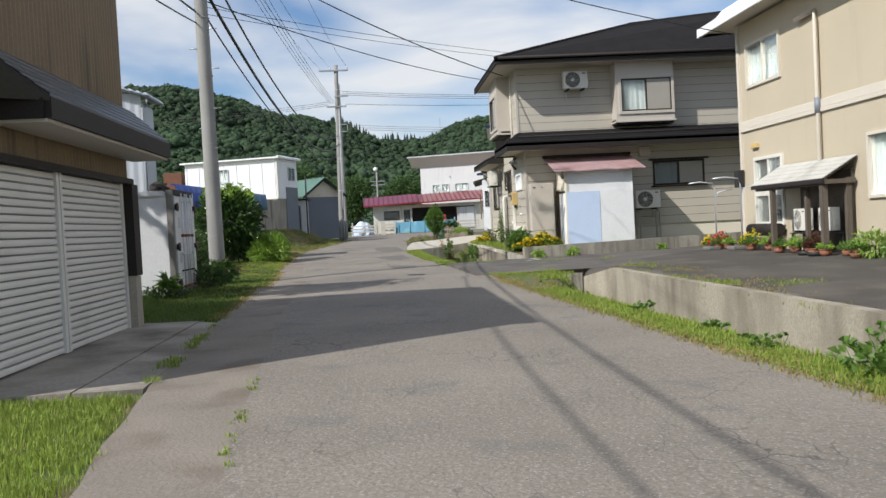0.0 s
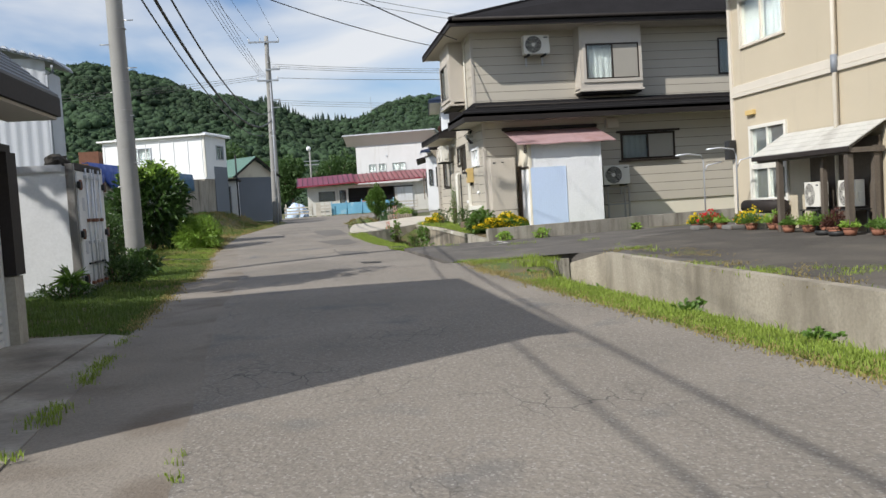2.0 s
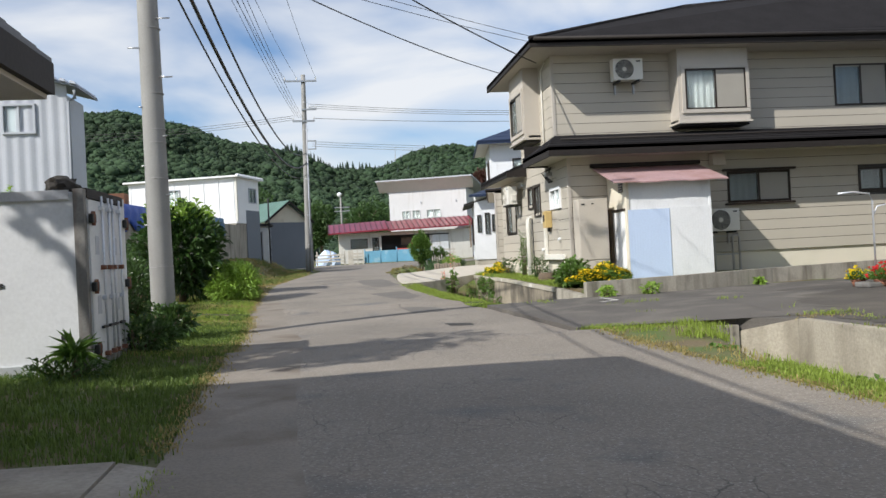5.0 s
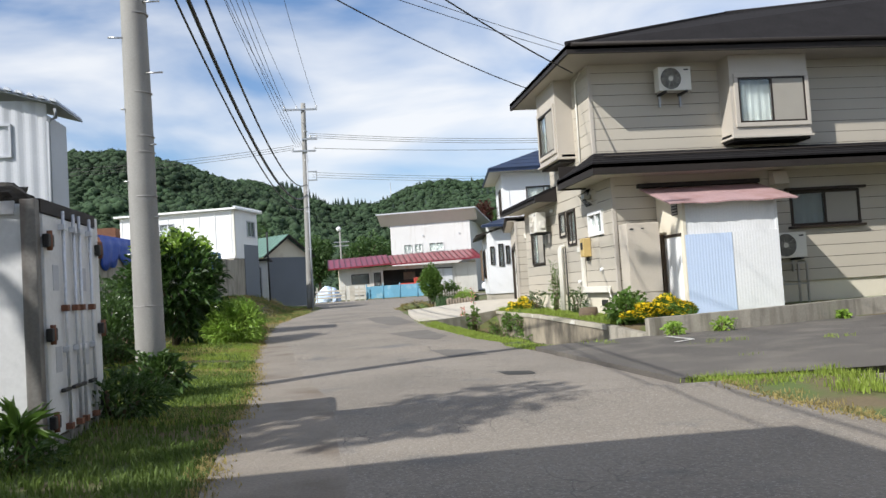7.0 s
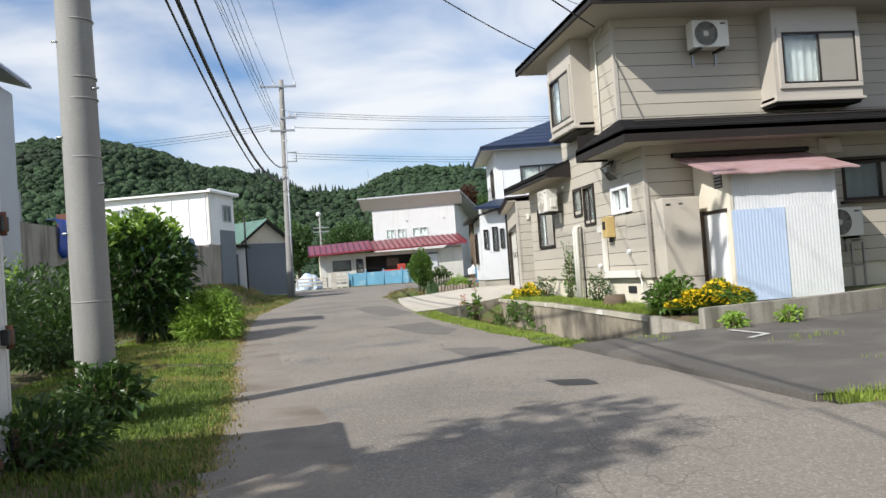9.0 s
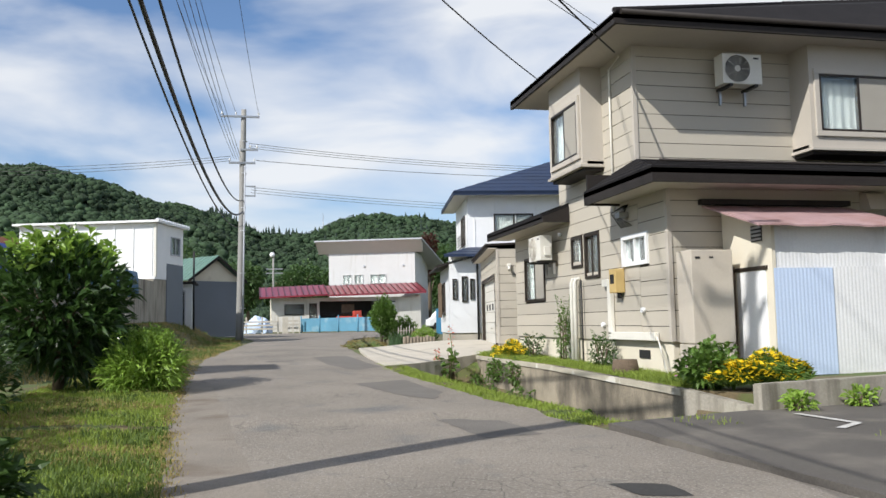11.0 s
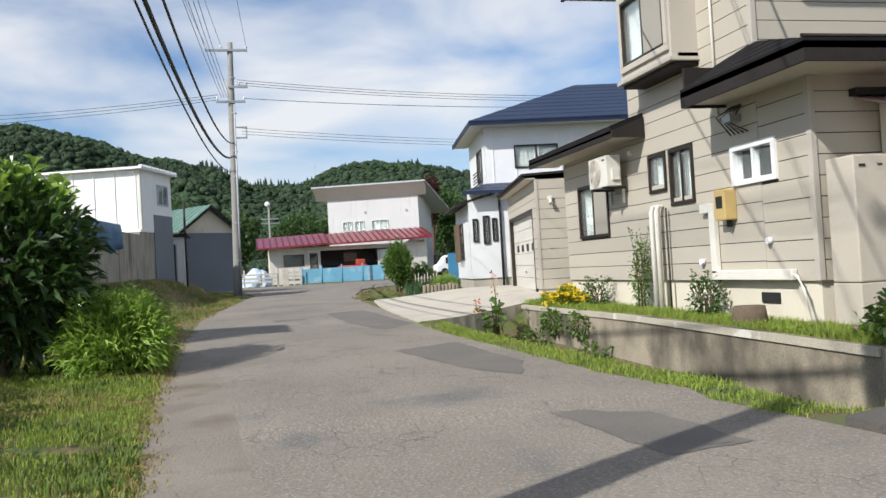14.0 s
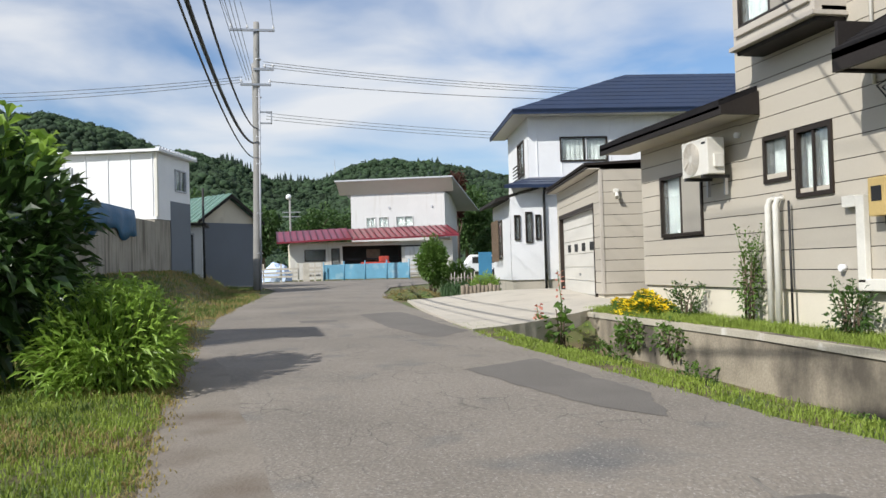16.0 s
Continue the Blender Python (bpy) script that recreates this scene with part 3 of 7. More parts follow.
patch("pavement", [(2.05, 17.2), (3.0, 17.0), (4.0, 16.55), (4.55, 15.7), (4.65, 9.0), (4.85, -4), (9.5, -4), (30, 2), (30, 24.4), (16.0, 24.68), (8.5, 23.80), (5.9, 23.0), (3.98, 22.70), (3.4, 22.6), (2.3, 22.35), (1.75, 22.2)], lambda x, y: 0.0105 * y - 0.04 + 0.10 * ease(2.2, 5.0, x) * (1 - ease(17.5, 22.5, y)) + 0.10 * ease(5, 9, x) * (1 - ease(17.5, 23, y)), "asphalt_lot", "dark asphalt parking area and drive", 0.006, 0.03, "pavement", 0.35)


def lot_z(x, y):
    return 0.0105 * y - 0.034 + 0.10 * ease(2.2, 5.0, x) * (1 - ease(17.5, 22.5, y)) + 0.10 * ease(5, 9, x) * (1 - ease(17.5, 23, y))


patch("parking_surface", [(4.9, 16.0), (5.6, 17.6), (6.2, 19.6), (7.6, 21.6), (12, 23.0), (29, 23.2), (29, 2), (9.4, -3), (5.0, -3), (4.86, 9)], lot_z, "asphalt_dark", "dark brownish worn asphalt of the parking area", 0.005, 0.25, "pavement")
bm = bmesh.new()
for (xa, ya), (xb, yb) in (((3.97, 22.1), (4.0, 21.15)), ((4.0, 21.15), (3.6, 20.9))):
    d = Vector((xb - xa, yb - ya)).normalized() * 0.045
    bm.faces.new([bm.verts.new((x, y, lot_z(x, y) + 0.02)) for x, y in ((xa - d.y, ya + d.x), (xa + d.y, ya - d.x), (xb + d.y, yb - d.x), (xb - d.y, yb + d.x))])
setting("road_line", bm, "line_paint", "worn white painted corner mark", "road marking")
# headwall of the culvert under the drive
bm = bmesh.new(); prism(bm, [(2.65, 16.92), (3.0, 16.82), (3.95, 16.38), (4.0, 16.5), (3.05, 16.98), (2.65, 17.06)], "z", -0.9, 0.125)
setting("culvert_headwall", bm, "concrete", "concrete edge over the ditch's culvert", "wall")
# no real hole: a black plate paints the shade inside the culvert
bm = bmesh.new(); prism(bm, [(3.05, 16.76), (3.05, 16.72), (3.75, 16.42), (3.75, 16.46)], "z", -0.85, -0.10); setting("culvert_mouth", bm, "rubber", "black plate for the shade in the culvert mouth", "culvert")

# concrete apron before the annex garage
patch("concrete_apron", [(1.0, 33.0), (1.1, 36), (1.35, 40), (1.7, 43.6), (7.0, 43.6), (6.0, 37.6), (4.6, 35.2), (3.4, 34.4)], lambda x, y: height(min(x, 1.0), y) + 0.03 + 0.19 * ease(1.6, 5.0, x), "concrete_pale", "pale concrete forecourt", 0.01, 0.04, "pavement", 0.5)

# the concrete slab before the shutters
bm = bmesh.new()
slab(bm, [(-3.4, 6.55, 0.075), (-2.45, 6.6, 0.07), (-2.5, 11.45, 0.10), (-3.4, 11.45, 0.11)], 0.3)
slab(bm, [(-2.435, 6.6, 0.065), (-1.93, 6.72, 0.045), (-2.2, 11.3, 0.07), (-2.485, 11.45, 0.09)], 0.3)
setting("slab", bm, "concrete_dark", "stained concrete slab before the garage shutters", "pavement")


def retaining_wall(name, pts, top, low, thick, side, label, mat="concrete"):
    bm = bmesh.new()
    n = len(pts)
    ring = []
    for i, (x, y) in enumerate(pts):
        a, b = pts[max(0, i - 1)], pts[min(n - 1, i + 1)]
        d = Vector((b[0] - a[0], b[1] - a[1])).normalized()
        nx, ny = d.y * side, -d.x * side
        ring.append(((x, y), (x + nx * thick, y + ny * thick)))
    rows = []
    lows = low if isinstance(low, list) else [low] * n
    for i, (p, q) in enumerate(ring):
        t, b = top[i], lows[i]
        rows.append([bm.verts.new((*p, b)), bm.verts.new((*p, t)), bm.verts.new((*q, t)), bm.verts.new((*q, b))])
    for r0, r1 in zip(rows, rows[1:]):
        for k in range(4):
            bm.faces.new((r0[k], r0[(k + 1) % 4], r1[(k + 1) % 4], r1[k]))
    bm.faces.new(rows[0]), bm.faces.new(rows[-1][::-1])
    bmesh.ops.bevel(bm, geom=[e for e in bm.edges if all(v.co.z > max(lows) + 0.03 for v in e.verts)], offset=0.012, segments=2, affect="EDGES")
    return setting(name, bm, mat, label, "retaining wall")


retaining_wall("retaining_wall_lot", [(3.86, 16.62), (4.36, 15.7), (4.40, 12.0), (4.5, 8.0), (4.62, 3.0), (4.8, -6)], [0.0, 0.235, 0.22, 0.20, 0.17, 0.15], -1.0, 0.16, -1, "stained concrete retaining wall of the parking area", "concrete_wall")
retaining_wall("retaining_wall_garden", [(3.60, 34.6), (3.60, 29.0), (3.60, 23.95)], [0.44, 0.44, 0.36], -0.9, 0.15, -1, "weathered concrete garden wall with stains", "concrete_stained")
retaining_wall("wall_coping", [(3.575, 34.62), (3.575, 29.0), (3.575, 24.0)], [0.445, 0.445, 0.365], [0.355, 0.355, 0.275], 0.05, -1, "paler concrete coping band of the garden wall", "coping")
retaining_wall("retaining_wall_front", [(3.60, 23.98), (3.90, 22.66)], [0.365, 0.22], -0.6, 0.15, -1, "short low end of the garden wall")
retaining_wall("retaining_wall_yard", [(3.88, 22.60), (5.9, 22.92), (8.5, 23.72), (16.0, 24.6)], [0.51, 0.53, 0.55, 0.63], -0.3, 0.14, -1, "low concrete wall before the house yard")

# yard behind the low wall
sheet("yard", steps((3.74, 16, 0.6)), steps((24.1, 34.9, 0.5)), lambda x, y: height(x, y) + 0.11 + 0.08 * ease(4.0, 5.0, x) * (1 - ease(27, 30, y)) + 0.4 * lump(x, y), "soil", "bare earth of the yard beside the house", "ground")
patch("flower_border", [(3.80, 23.9), (4.06, 22.82), (5.9, 23.12), (8.5, 23.92), (15.9, 24.80), (15.9, 25.2), (8.0, 24.3), (3.85, 24.3)], lambda x, y: 0.36 + 0.4 * lump(x, y), "soil", "strip of dark garden soil behind the low wall", 0.0, 0.02, "ground", 0.4)

# ---- the grey house ----
HX, HY = 4.65, 26.15
house = thing("house", (10, 29, 0.3), "two-storey house in grey lap siding with black roofs", "house")
lowS, upS, west = Side("S", HY), Side("S", 27.2), Side("W", HX)
holes_low = [(8.74, 10.42, 2.14, 2.92), (12.3, 13.6, 2.3, 2.9)]
holes_up = [(12.45, 14.0, 4.68, 5.80), (7.85, 9.7, 4.3, 6.05)]
holes_west = [(26.82, 27.84, 2.24, 2.80), (28.88, 29.62, 2.12, 3.03), (29.74, 30.34, 2.38, 3.03), (32.05, 33.5, 1.76, 2.82), (28.65, 30.2, 4.25, 6.0)]
clad(lowS, HX, 16.5, 0.92, 3.75, holes_low, house, "siding")
clad(upS, HX, 16.5, 3.9, 6.25, holes_up, house, "siding")
clad(west, HY, 27.19, 0.92, 3.75, holes_west, house, "siding")
clad(west, 27.2, 31.0, 0.92, 6.25, holes_west, house, "siding")
clad(west, 31.0, 34.26, 0.92, 3.6, holes_west, house, "siding")
# hidden sides and floors close the house
for a, b in (((HX + 0.2, 30.9, 3.5), (16.4, 31.0, 6.2)), ((16.4, HY + 0.2, 0.3), (16.5, 34.26, 6.2)), ((HX + 0.2, 27.4, 3.4), (16.4, 34.2, 3.5)), ((HX + 0.2, 34.16, 0.3), (16.4, 34.26, 3.5))):
    bar("inner_wall", a, b, "backing", house)
bm = bmesh.new()
box(bm, (HX + 0.03, HY + 0.03, 0.0), (16.45, HY + 0.25, 0.915)); box(bm, (HX + 0.03, HY + 0.251, 0.0), (HX + 0.25, 34.25, 0.915))
part("foundation", bm, "cream", house, "pale rendered foundation")
for u, sd in ((HX, lowS), (HX, upS)):
    zz = (0.92, 3.75) if sd is lowS else (3.95, 6.25)
    part("corner_trim", box(bmesh.new(), (HX - 0.035, sd.where - 0.035, zz[0]), (HX + 0.05, sd.where + 0.05, zz[1]), 0.008), "siding_trim", house)
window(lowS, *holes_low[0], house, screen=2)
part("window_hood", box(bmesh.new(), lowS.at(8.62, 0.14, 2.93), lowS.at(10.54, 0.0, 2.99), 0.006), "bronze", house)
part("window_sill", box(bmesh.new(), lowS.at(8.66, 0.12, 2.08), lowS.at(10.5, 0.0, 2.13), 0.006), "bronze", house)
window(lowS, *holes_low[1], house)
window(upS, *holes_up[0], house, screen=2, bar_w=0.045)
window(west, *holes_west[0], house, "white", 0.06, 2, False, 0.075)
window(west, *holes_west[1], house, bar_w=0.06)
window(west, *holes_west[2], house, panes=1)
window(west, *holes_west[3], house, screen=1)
# the bay on the front
def bay(side, u0, u1, z0, z1, depth, win, low=0.12):
    us, box_ = Side(side.face, side.where - depth), bmesh.new()
    clad(us, u0, u1, z0, z1, [win], house, "siding_trim", 0.0, "siding_trim", 0.1, wall_name="bay_front")
    for a, b in ((u0, u0 + 0.06), (u1 - 0.06, u1)):
        box(box_, us.at(a, -0.1, z0), us.at(b, -depth - 0.02, z1))
    box(box_, us.at(u0, -0.1, z0), us.at(u1, -depth - 0.02, z0 + 0.06))
    part("bay_side", box_, "siding_trim", house)
    part("bay_sill", box(bmesh.new(), us.at(u0 - 0.04, 0.06, z0 - 0.06), us.at(u1 + 0.04, -depth, z0 - 0.002), 0.008), "siding_trim", house)
    part("bay_underside", box(bmesh.new(), us.at(u0 + 0.02, -0.03, z0 - 0.12), us.at(u1 - 0.02, -depth, z0 - 0.062), 0.01), "dark_fascia", house)
    window(us, *win, house, "bronze", 0.04, bar_w=0.038, screen=2 if side.face == "S" else 1)
    for a, b, c, d in ((win[0] - 0.10, win[1] + 0.10, win[3] + 0.003, win[3] + 0.10), (win[0] - 0.10, win[1] + 0.10, win[2] - 0.10, win[2] - 0.003), (win[0] - 0.10, win[0] - 0.003, win[2] - 0.002, win[3] + 0.002), (win[1] + 0.003, win[1] + 0.10, win[2] - 0.002, win[3] + 0.002)):
        part("window_surround", box(bmesh.new(), us.at(a, 0.045, c), us.at(b, 0.0, d), 0.008), "siding_trim", house)


bay(upS, 7.80, 9.72, 4.30, 6.22, 0.58, (7.98, 9.62, 4.60, 5.64))
bay(west, 28.55, 30.3, 4.28, 6.22, 0.45, (28.72, 30.12, 4.50, 5.55))


def shingle_roof(name, ring, parent, mat="black_roof", thick=0.10, rows=0, lap=0.0):
    bm = bmesh.new()
    slab(bm, ring, thick)
    r = part(name, bm, mat, parent)
    if rows:                                      # courses: ring is eave a, eave b, top b, top a
        a, b, c, d = [Vector(p) for p in ring]
        for i in range(rows):
            t0, t1 = i / rows, (i + 1) / rows
            p0, p1, p2, p3 = a.lerp(d, t0), b.lerp(c, t0), b.lerp(c, t1), a.lerp(d, t1)
            up = Vector((0, 0, 0.018))
            bm = bmesh.new()
            vs = [bm.verts.new(p) for p in (p0 + up, p1 + up, p2 + up * 0.25, p3 + up * 0.25, p0, p1)]
            bm.faces.new(vs[:4]); bm.faces.new((vs[4], vs[5], vs[1], vs[0]))
            part("roof_course", bm, mat, r)
    return r


# upper hip roof
ex0, ex1, ey0, ey1, ez = 3.85, 17.4, 26.15, 31.9, 6.36
apex, ridge = (9.1, 29.05, 7.95), (16.4, 29.05, 8.6)
shingle_roof("roof_south", [(ex0, ey0, ez), (ex1, ey0, ez + 0.1), ridge, apex], house, rows=16)
shingle_roof("roof_west", [(ex0, ey1, ez), (ex0, ey0, ez), apex], house)
shingle_roof("roof_north", [(ex1, ey1, ez), (ex0, ey1, ez), apex, ridge], house)
bm = bmesh.new(); tube(bm, [(ex0, ey0, ez + 0.03), apex], 0.05, 6); part("hip_cap", bm, "black_roof", house)
bm = bmesh.new(); tube(bm, [apex, ridge], 0.06, 6); part("ridge_cap", bm, "black_roof", house)
bar("soffit", (ex0 + 0.06, ey0 + 0.06, 6.18), (ex1, ey1 - 0.06, 6.22), "soffit", house)
bar("fascia", (ex0, ey0, 6.17), (ex1, ey0 + 0.055, 6.34), "dark_fascia", house)
bar("fascia", (ex0, ey0 + 0.056, 6.17), (ex0 + 0.055, ey1, 6.34), "dark_fascia", house)
bm = bmesh.new(); tube(bm, [(ex0 + 0.1, ey0 - 0.05, 6.36), (ex1, ey0 - 0.05, 6.37)], 0.05, 8); part("gutter", bm, "dark_fascia", house)
# skirt roof between the storeys
sx, sy, sz = 3.95, 25.25, 3.62
shingle_roof("skirt_roof", [(sx, sy, sz), (16.9, sy, sz), (16.9, 27.2, 4.12), (HX, 27.2, 4.12)], house, rows=5)
shingle_roof("skirt_roof", [(sx, 27.95, sz), (sx, sy, sz), (HX, 27.2, 4.12), (HX, 27.95, 4.05)], house, rows=5)
bar("soffit", (sx + 0.05, sy + 0.05, 3.42), (16.8, HY, 3.46), "soffit", house)
bar("soffit", (sx + 0.05, HY, 3.42), (HX, 27.93, 3.46), "soffit", house)
bar("fascia", (sx, sy, 3.38), (16.9, sy + 0.05, 3.60), "dark_fascia", house)
bar("fascia", (sx, sy + 0.051, 3.38), (sx + 0.05, 27.95, 3.60), "dark_fascia", house)
bar("fascia", (sx + 0.051, 27.9, 3.38), (HX, 27.95, 3.95), "dark_fascia", house)
bm = bmesh.new(); tube(bm, [(sx + 0.5, sy + 0.7, 3.86), (16.9, sy + 0.7, 3.86)], 0.022, 6); part("snow_rail", bm, "dark_fascia", house)

# lean-to roof of the rear part on the lane side
shingle_roof("annex_roof", [(4.02, 34.75, 3.56), (4.02, 30.45, 3.56), (HX - 0.02, 30.45, 3.80), (HX - 0.02, 34.75, 3.80)], house, rows=3)
shingle_roof("annex_roof_end", [(HX - 0.02, 34.75, 3.80), (HX - 0.02, 31.05, 3.80), (7.5, 31.05, 4.6), (7.5, 34.75, 4.6)], house)
bar("soffit", (4.07, 30.48, 3.40), (HX - 0.02, 34.73, 3.43), "soffit", house)
bar("fascia", (4.02, 30.45, 3.38), (4.065, 34.75, 3.50), "dark_fascia", house)
bm = bmesh.new(); prism(bm, [(4.02, 3.38), (HX - 0.03, 3.38), (HX - 0.03, 3.72), (4.02, 3.50)], "y", 30.40, 30.45); part("fascia", bm, "dark_fascia", house)
bar("annex_end", (HX + 0.01, 34.27, 0.9), (7.4, 34.33, 3.4), "siding", house)

# ---- the garage annex ----
annex = thing("garage", (4.95, 37.0, 0.35), "low garage in pale siding with a sectional door", "garage", turn=-11)
anS, anW = Side("S", 37.0), Side("W", 4.95)
clad(anS, 4.95, 8.6, 0.66, 3.40, [], annex, "siding", 0.25)
clad(anW, 37.01, 43.1, 2.70, 3.40, [], annex, "siding", 0.23)
clad(anW, 37.01, 37.75, 0.66, 2.70, [], annex, "siding", 0.25)
clad(anW, 42.75, 43.1, 0.66, 2.70, [], annex, "siding", 0.25)
bar("foundation", (4.98, 37.03, 0.2), (8.5, 37.2, 0.655), "cream", annex, "pale rendered footing")
bar("foundation", (4.98, 37.21, 0.2), (5.15, 37.74, 0.655), "cream", annex)
bar("corner_trim", (4.915, 36.965, 0.66), (4.99, 37.04, 3.40), "siding_trim", annex, bevel=0.006)
bar("rear_wall", (5.1, 43.0, 0.4), (8.6, 43.1, 3.40), "backing", annex)
bar("side_wall", (8.5, 37.2, 0.4), (8.6, 43.0, 3.40), "backing", annex)
bar("floor", (5.0, 37.7, 0.3), (8.5, 42.9, 0.6), "concrete", annex)
door = part("garage_door", box(bmesh.new(), anW.at(37.82, -0.12, 0.56), anW.at(42.68, -0.16, 2.62)), "ivory", annex)
for i in range(6):
    z = 0.58 + i * 0.342
    part("door_panel", box(bmesh.new(), anW.at(37.83, -0.08, z), anW.at(42.67, -0.118, z + 0.33), 0.008), "ivory", door)
for i in range(4):
    part("door_window", box(bmesh.new(), anW.at(38.35 + i * 1.05, -0.070, 1.66), anW.at(38.80 + i * 1.05, -0.079, 1.86), 0.003), "rubber", door, "small dark door window")
part("door_handle", box(bmesh.new(), anW.at(40.1, -0.05, 1.05), anW.at(40.25, -0.079, 1.10), 0.004), "steel", door)
for a, b, c, d in ((37.74, 37.82, 0.56, 2.72), (42.68, 42.76, 0.56, 2.72), (37.82, 42.68, 2.62, 2.72)):
    part("door_frame", box(bmesh.new(), anW.at(a, 0.03, c), anW.at(b, -0.08, d)), "bronze", annex)
shingle_roof("roof", [(4.62, 43.3, 3.52), (4.62, 36.94, 3.52), (8.8, 36.94, 3.66), (8.8, 43.3, 3.66)], annex, "dark_brown", 0.03)
for i in range(27):
    y = 36.94 + i * 0.24
    bm = bmesh.new(); slab(bm, [(4.60, y + 0.09, 3.545), (4.60, y, 3.545), (8.8, y, 3.69), (8.8, y + 0.09, 3.69)], 0.03); part("roof_rib", bm, "dark_brown", annex)
bar("fascia", (4.64, 36.95, 3.42), (4.68, 43.28, 3.46), "dark_brown", annex)
bar("soffit", (4.68, 36.95, 3.405), (4.94, 43.2, 3.425), "soffit", annex)
spot = part("wall_lamp", box(bmesh.new(), anS.at(5.22, 0.10, 2.86), anS.at(5.34, 0.02, 2.96), 0.02), "ivory", annex, "small white spotlight")
bm = bmesh.new(); tube(bm, [(5.28, 36.90, 2.86), (5.28, 36.82, 2.76)], 0.035, 10, 0.055); part("lamp_head", bm, "ivory", spot)

# ---- the navy-roofed white house ----
navy = thing("house", (6.34, 48.0, 0.45), "white two-storey house with a navy blue metal roof", "house", turn=-8)
nvS, nvW = Side("S", 48.7), Side("W", 7.0)
clad(nvS, 7.0, 16, 3.3, 6.75, [(8.15, 9.9, 5.05, 5.95)], navy, "white", 0, "white")
clad(nvW, 48.71, 53.6, 3.3, 6.75, [(49.6, 51.0, 4.7, 6.0)], navy, "white", 0, "white")
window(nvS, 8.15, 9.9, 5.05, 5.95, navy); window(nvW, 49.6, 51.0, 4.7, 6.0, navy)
for k in range(5):
    bar("balcony_rail", (6.78, 49.5, 4.55 + 0.13 * k), (6.81, 51.1, 4.59 + 0.13 * k), "dark_brown", navy)
bar("rear_wall", (7.16, 53.5, 0.7), (16, 53.6, 6.7), "white", navy)
lowW, lowN = Side("W", 6.0), Side("S", 46.9)
clad(lowN, 6.0, 9.5, 0.85, 4.0, [(6.12, 6.32, 2.2, 3.05), (6.5, 6.74, 2.1, 3.15), (6.84, 7.02, 2.2, 3.05)], navy, "white", 0, "white")
clad(lowW, 46.91, 51.5, 0.85, 3.6, [(48.9, 50.6, 1.6, 3.0)], navy, "white", 0, "white")
for a_, b_, c_, d_ in ((6.12, 6.32, 2.2, 3.05), (6.5, 6.74, 2.1, 3.15), (6.84, 7.02, 2.2, 3.05)):
    window(lowN, a_, b_, c_, d_, navy, panes=1, curtain=False, bar_w=0.035)
window(lowW, 48.9, 50.6, 1.6, 3.0, navy)
for k in range(7):
    bar("lattice_slat", (5.80, 48.9 + 0.25 * k, 1.5), (5.84, 49.0 + 0.25 * k, 3.0), "wood", navy)
bar("base", (6.05, 46.95, 0.3), (9.4, 51.4, 0.85), "concrete_pale", navy)
for i in range(9):
    bar("panel_joint", (7.3 + i * 0.9, 48.675, 3.4), (7.325 + i * 0.9, 48.70, 6.7), "white", navy)
shingle_roof("roof_south", [(6.34, 48.0, 6.85), (18, 48.0, 6.85), (16, 51.2, 8.75), (11.4, 51.2, 8.75)], navy, "blue_roof", rows=9)
shingle_roof("roof_west", [(6.34, 54.4, 6.85), (6.34, 48.0, 6.85), (11.4, 51.2, 8.75)], navy, "blue_roof")
shingle_roof("roof_north", [(18, 54.4, 6.85), (6.34, 54.4, 6.85), (11.4, 51.2, 8.75), (16, 51.2, 8.75)], navy, "blue_roof")
bar("fascia", (6.34, 48.0, 6.68), (18, 48.05, 6.84), "blue_roof", navy); bar("fascia", (6.34, 48.06, 6.68), (6.39, 54.4, 6.84), "blue_roof", navy)
bar("soffit", (6.40, 48.06, 6.70), (18, 48.69, 6.74), "ivory", navy); bar("soffit", (6.40, 48.7, 6.70), (6.99, 54.3, 6.74), "ivory", navy)
shingle_roof("porch_roof", [(5.75, 46.4, 4.02), (9.5, 46.4, 4.02), (9.5, 48.7, 4.5), (7.0, 48.7, 4.5)], navy, "blue_roof", rows=3)
shingle_roof("porch_roof", [(5.5, 51.7, 3.62), (5.5, 46.9, 3.62), (7.0, 46.9, 4.02), (7.0, 51.7, 4.02)], navy, "dark_fascia")
bm = bmesh.new(); tube(bm, [(7.2, 46.8, 3.95), (7.15, 46.82, 3.7), (7.15, 46.82, 0.5)], 0.045); part("downpipe", bm, "rubber", navy)
oil = thing("oil_tank", (7.9, 46.4, 0.5), "small cream oil tank on legs beside the house", "oil tank")
part("body", box(bmesh.new(), (7.4, 46.0, 1.15), (8.4, 46.5, 2.0), 0.08), "tank", oil)
for x in (7.45, 8.3):
    bar("leg", (x, 46.1, 0.4), (x + 0.06, 46.16, 1.16), "rubber", oil)

# ---- the shed against the house ----
shed = thing("shed", (6.6, 25.3, 0.42), "white and pale blue corrugated lean-to shed with faded pink roof", "shed")


def corrugated(side, u0, u1, z0, z1, out, pitch=0.064, depth=0.006, seg=6):
    bm = bmesh.new()
    n = int((u1 - u0) / pitch * seg)
    cols = []
    for k in range(n + 1):
        u = u0 + (u1 - u0) * k / n
        o = out + depth * math.sin(2 * math.pi * k / seg)
        cols.append([bm.verts.new(side.at(u, o, z)) for z in (z0, z1)] + [bm.verts.new(side.at(u, o - 0.012, z)) for z in (z1, z0)])
    for c0, c1 in zip(cols, cols[1:]):
        for k in range(4):
            bm.faces.new((c0[k], c1[k], c1[(k + 1) % 4], c0[(k + 1) % 4]))
    return bm


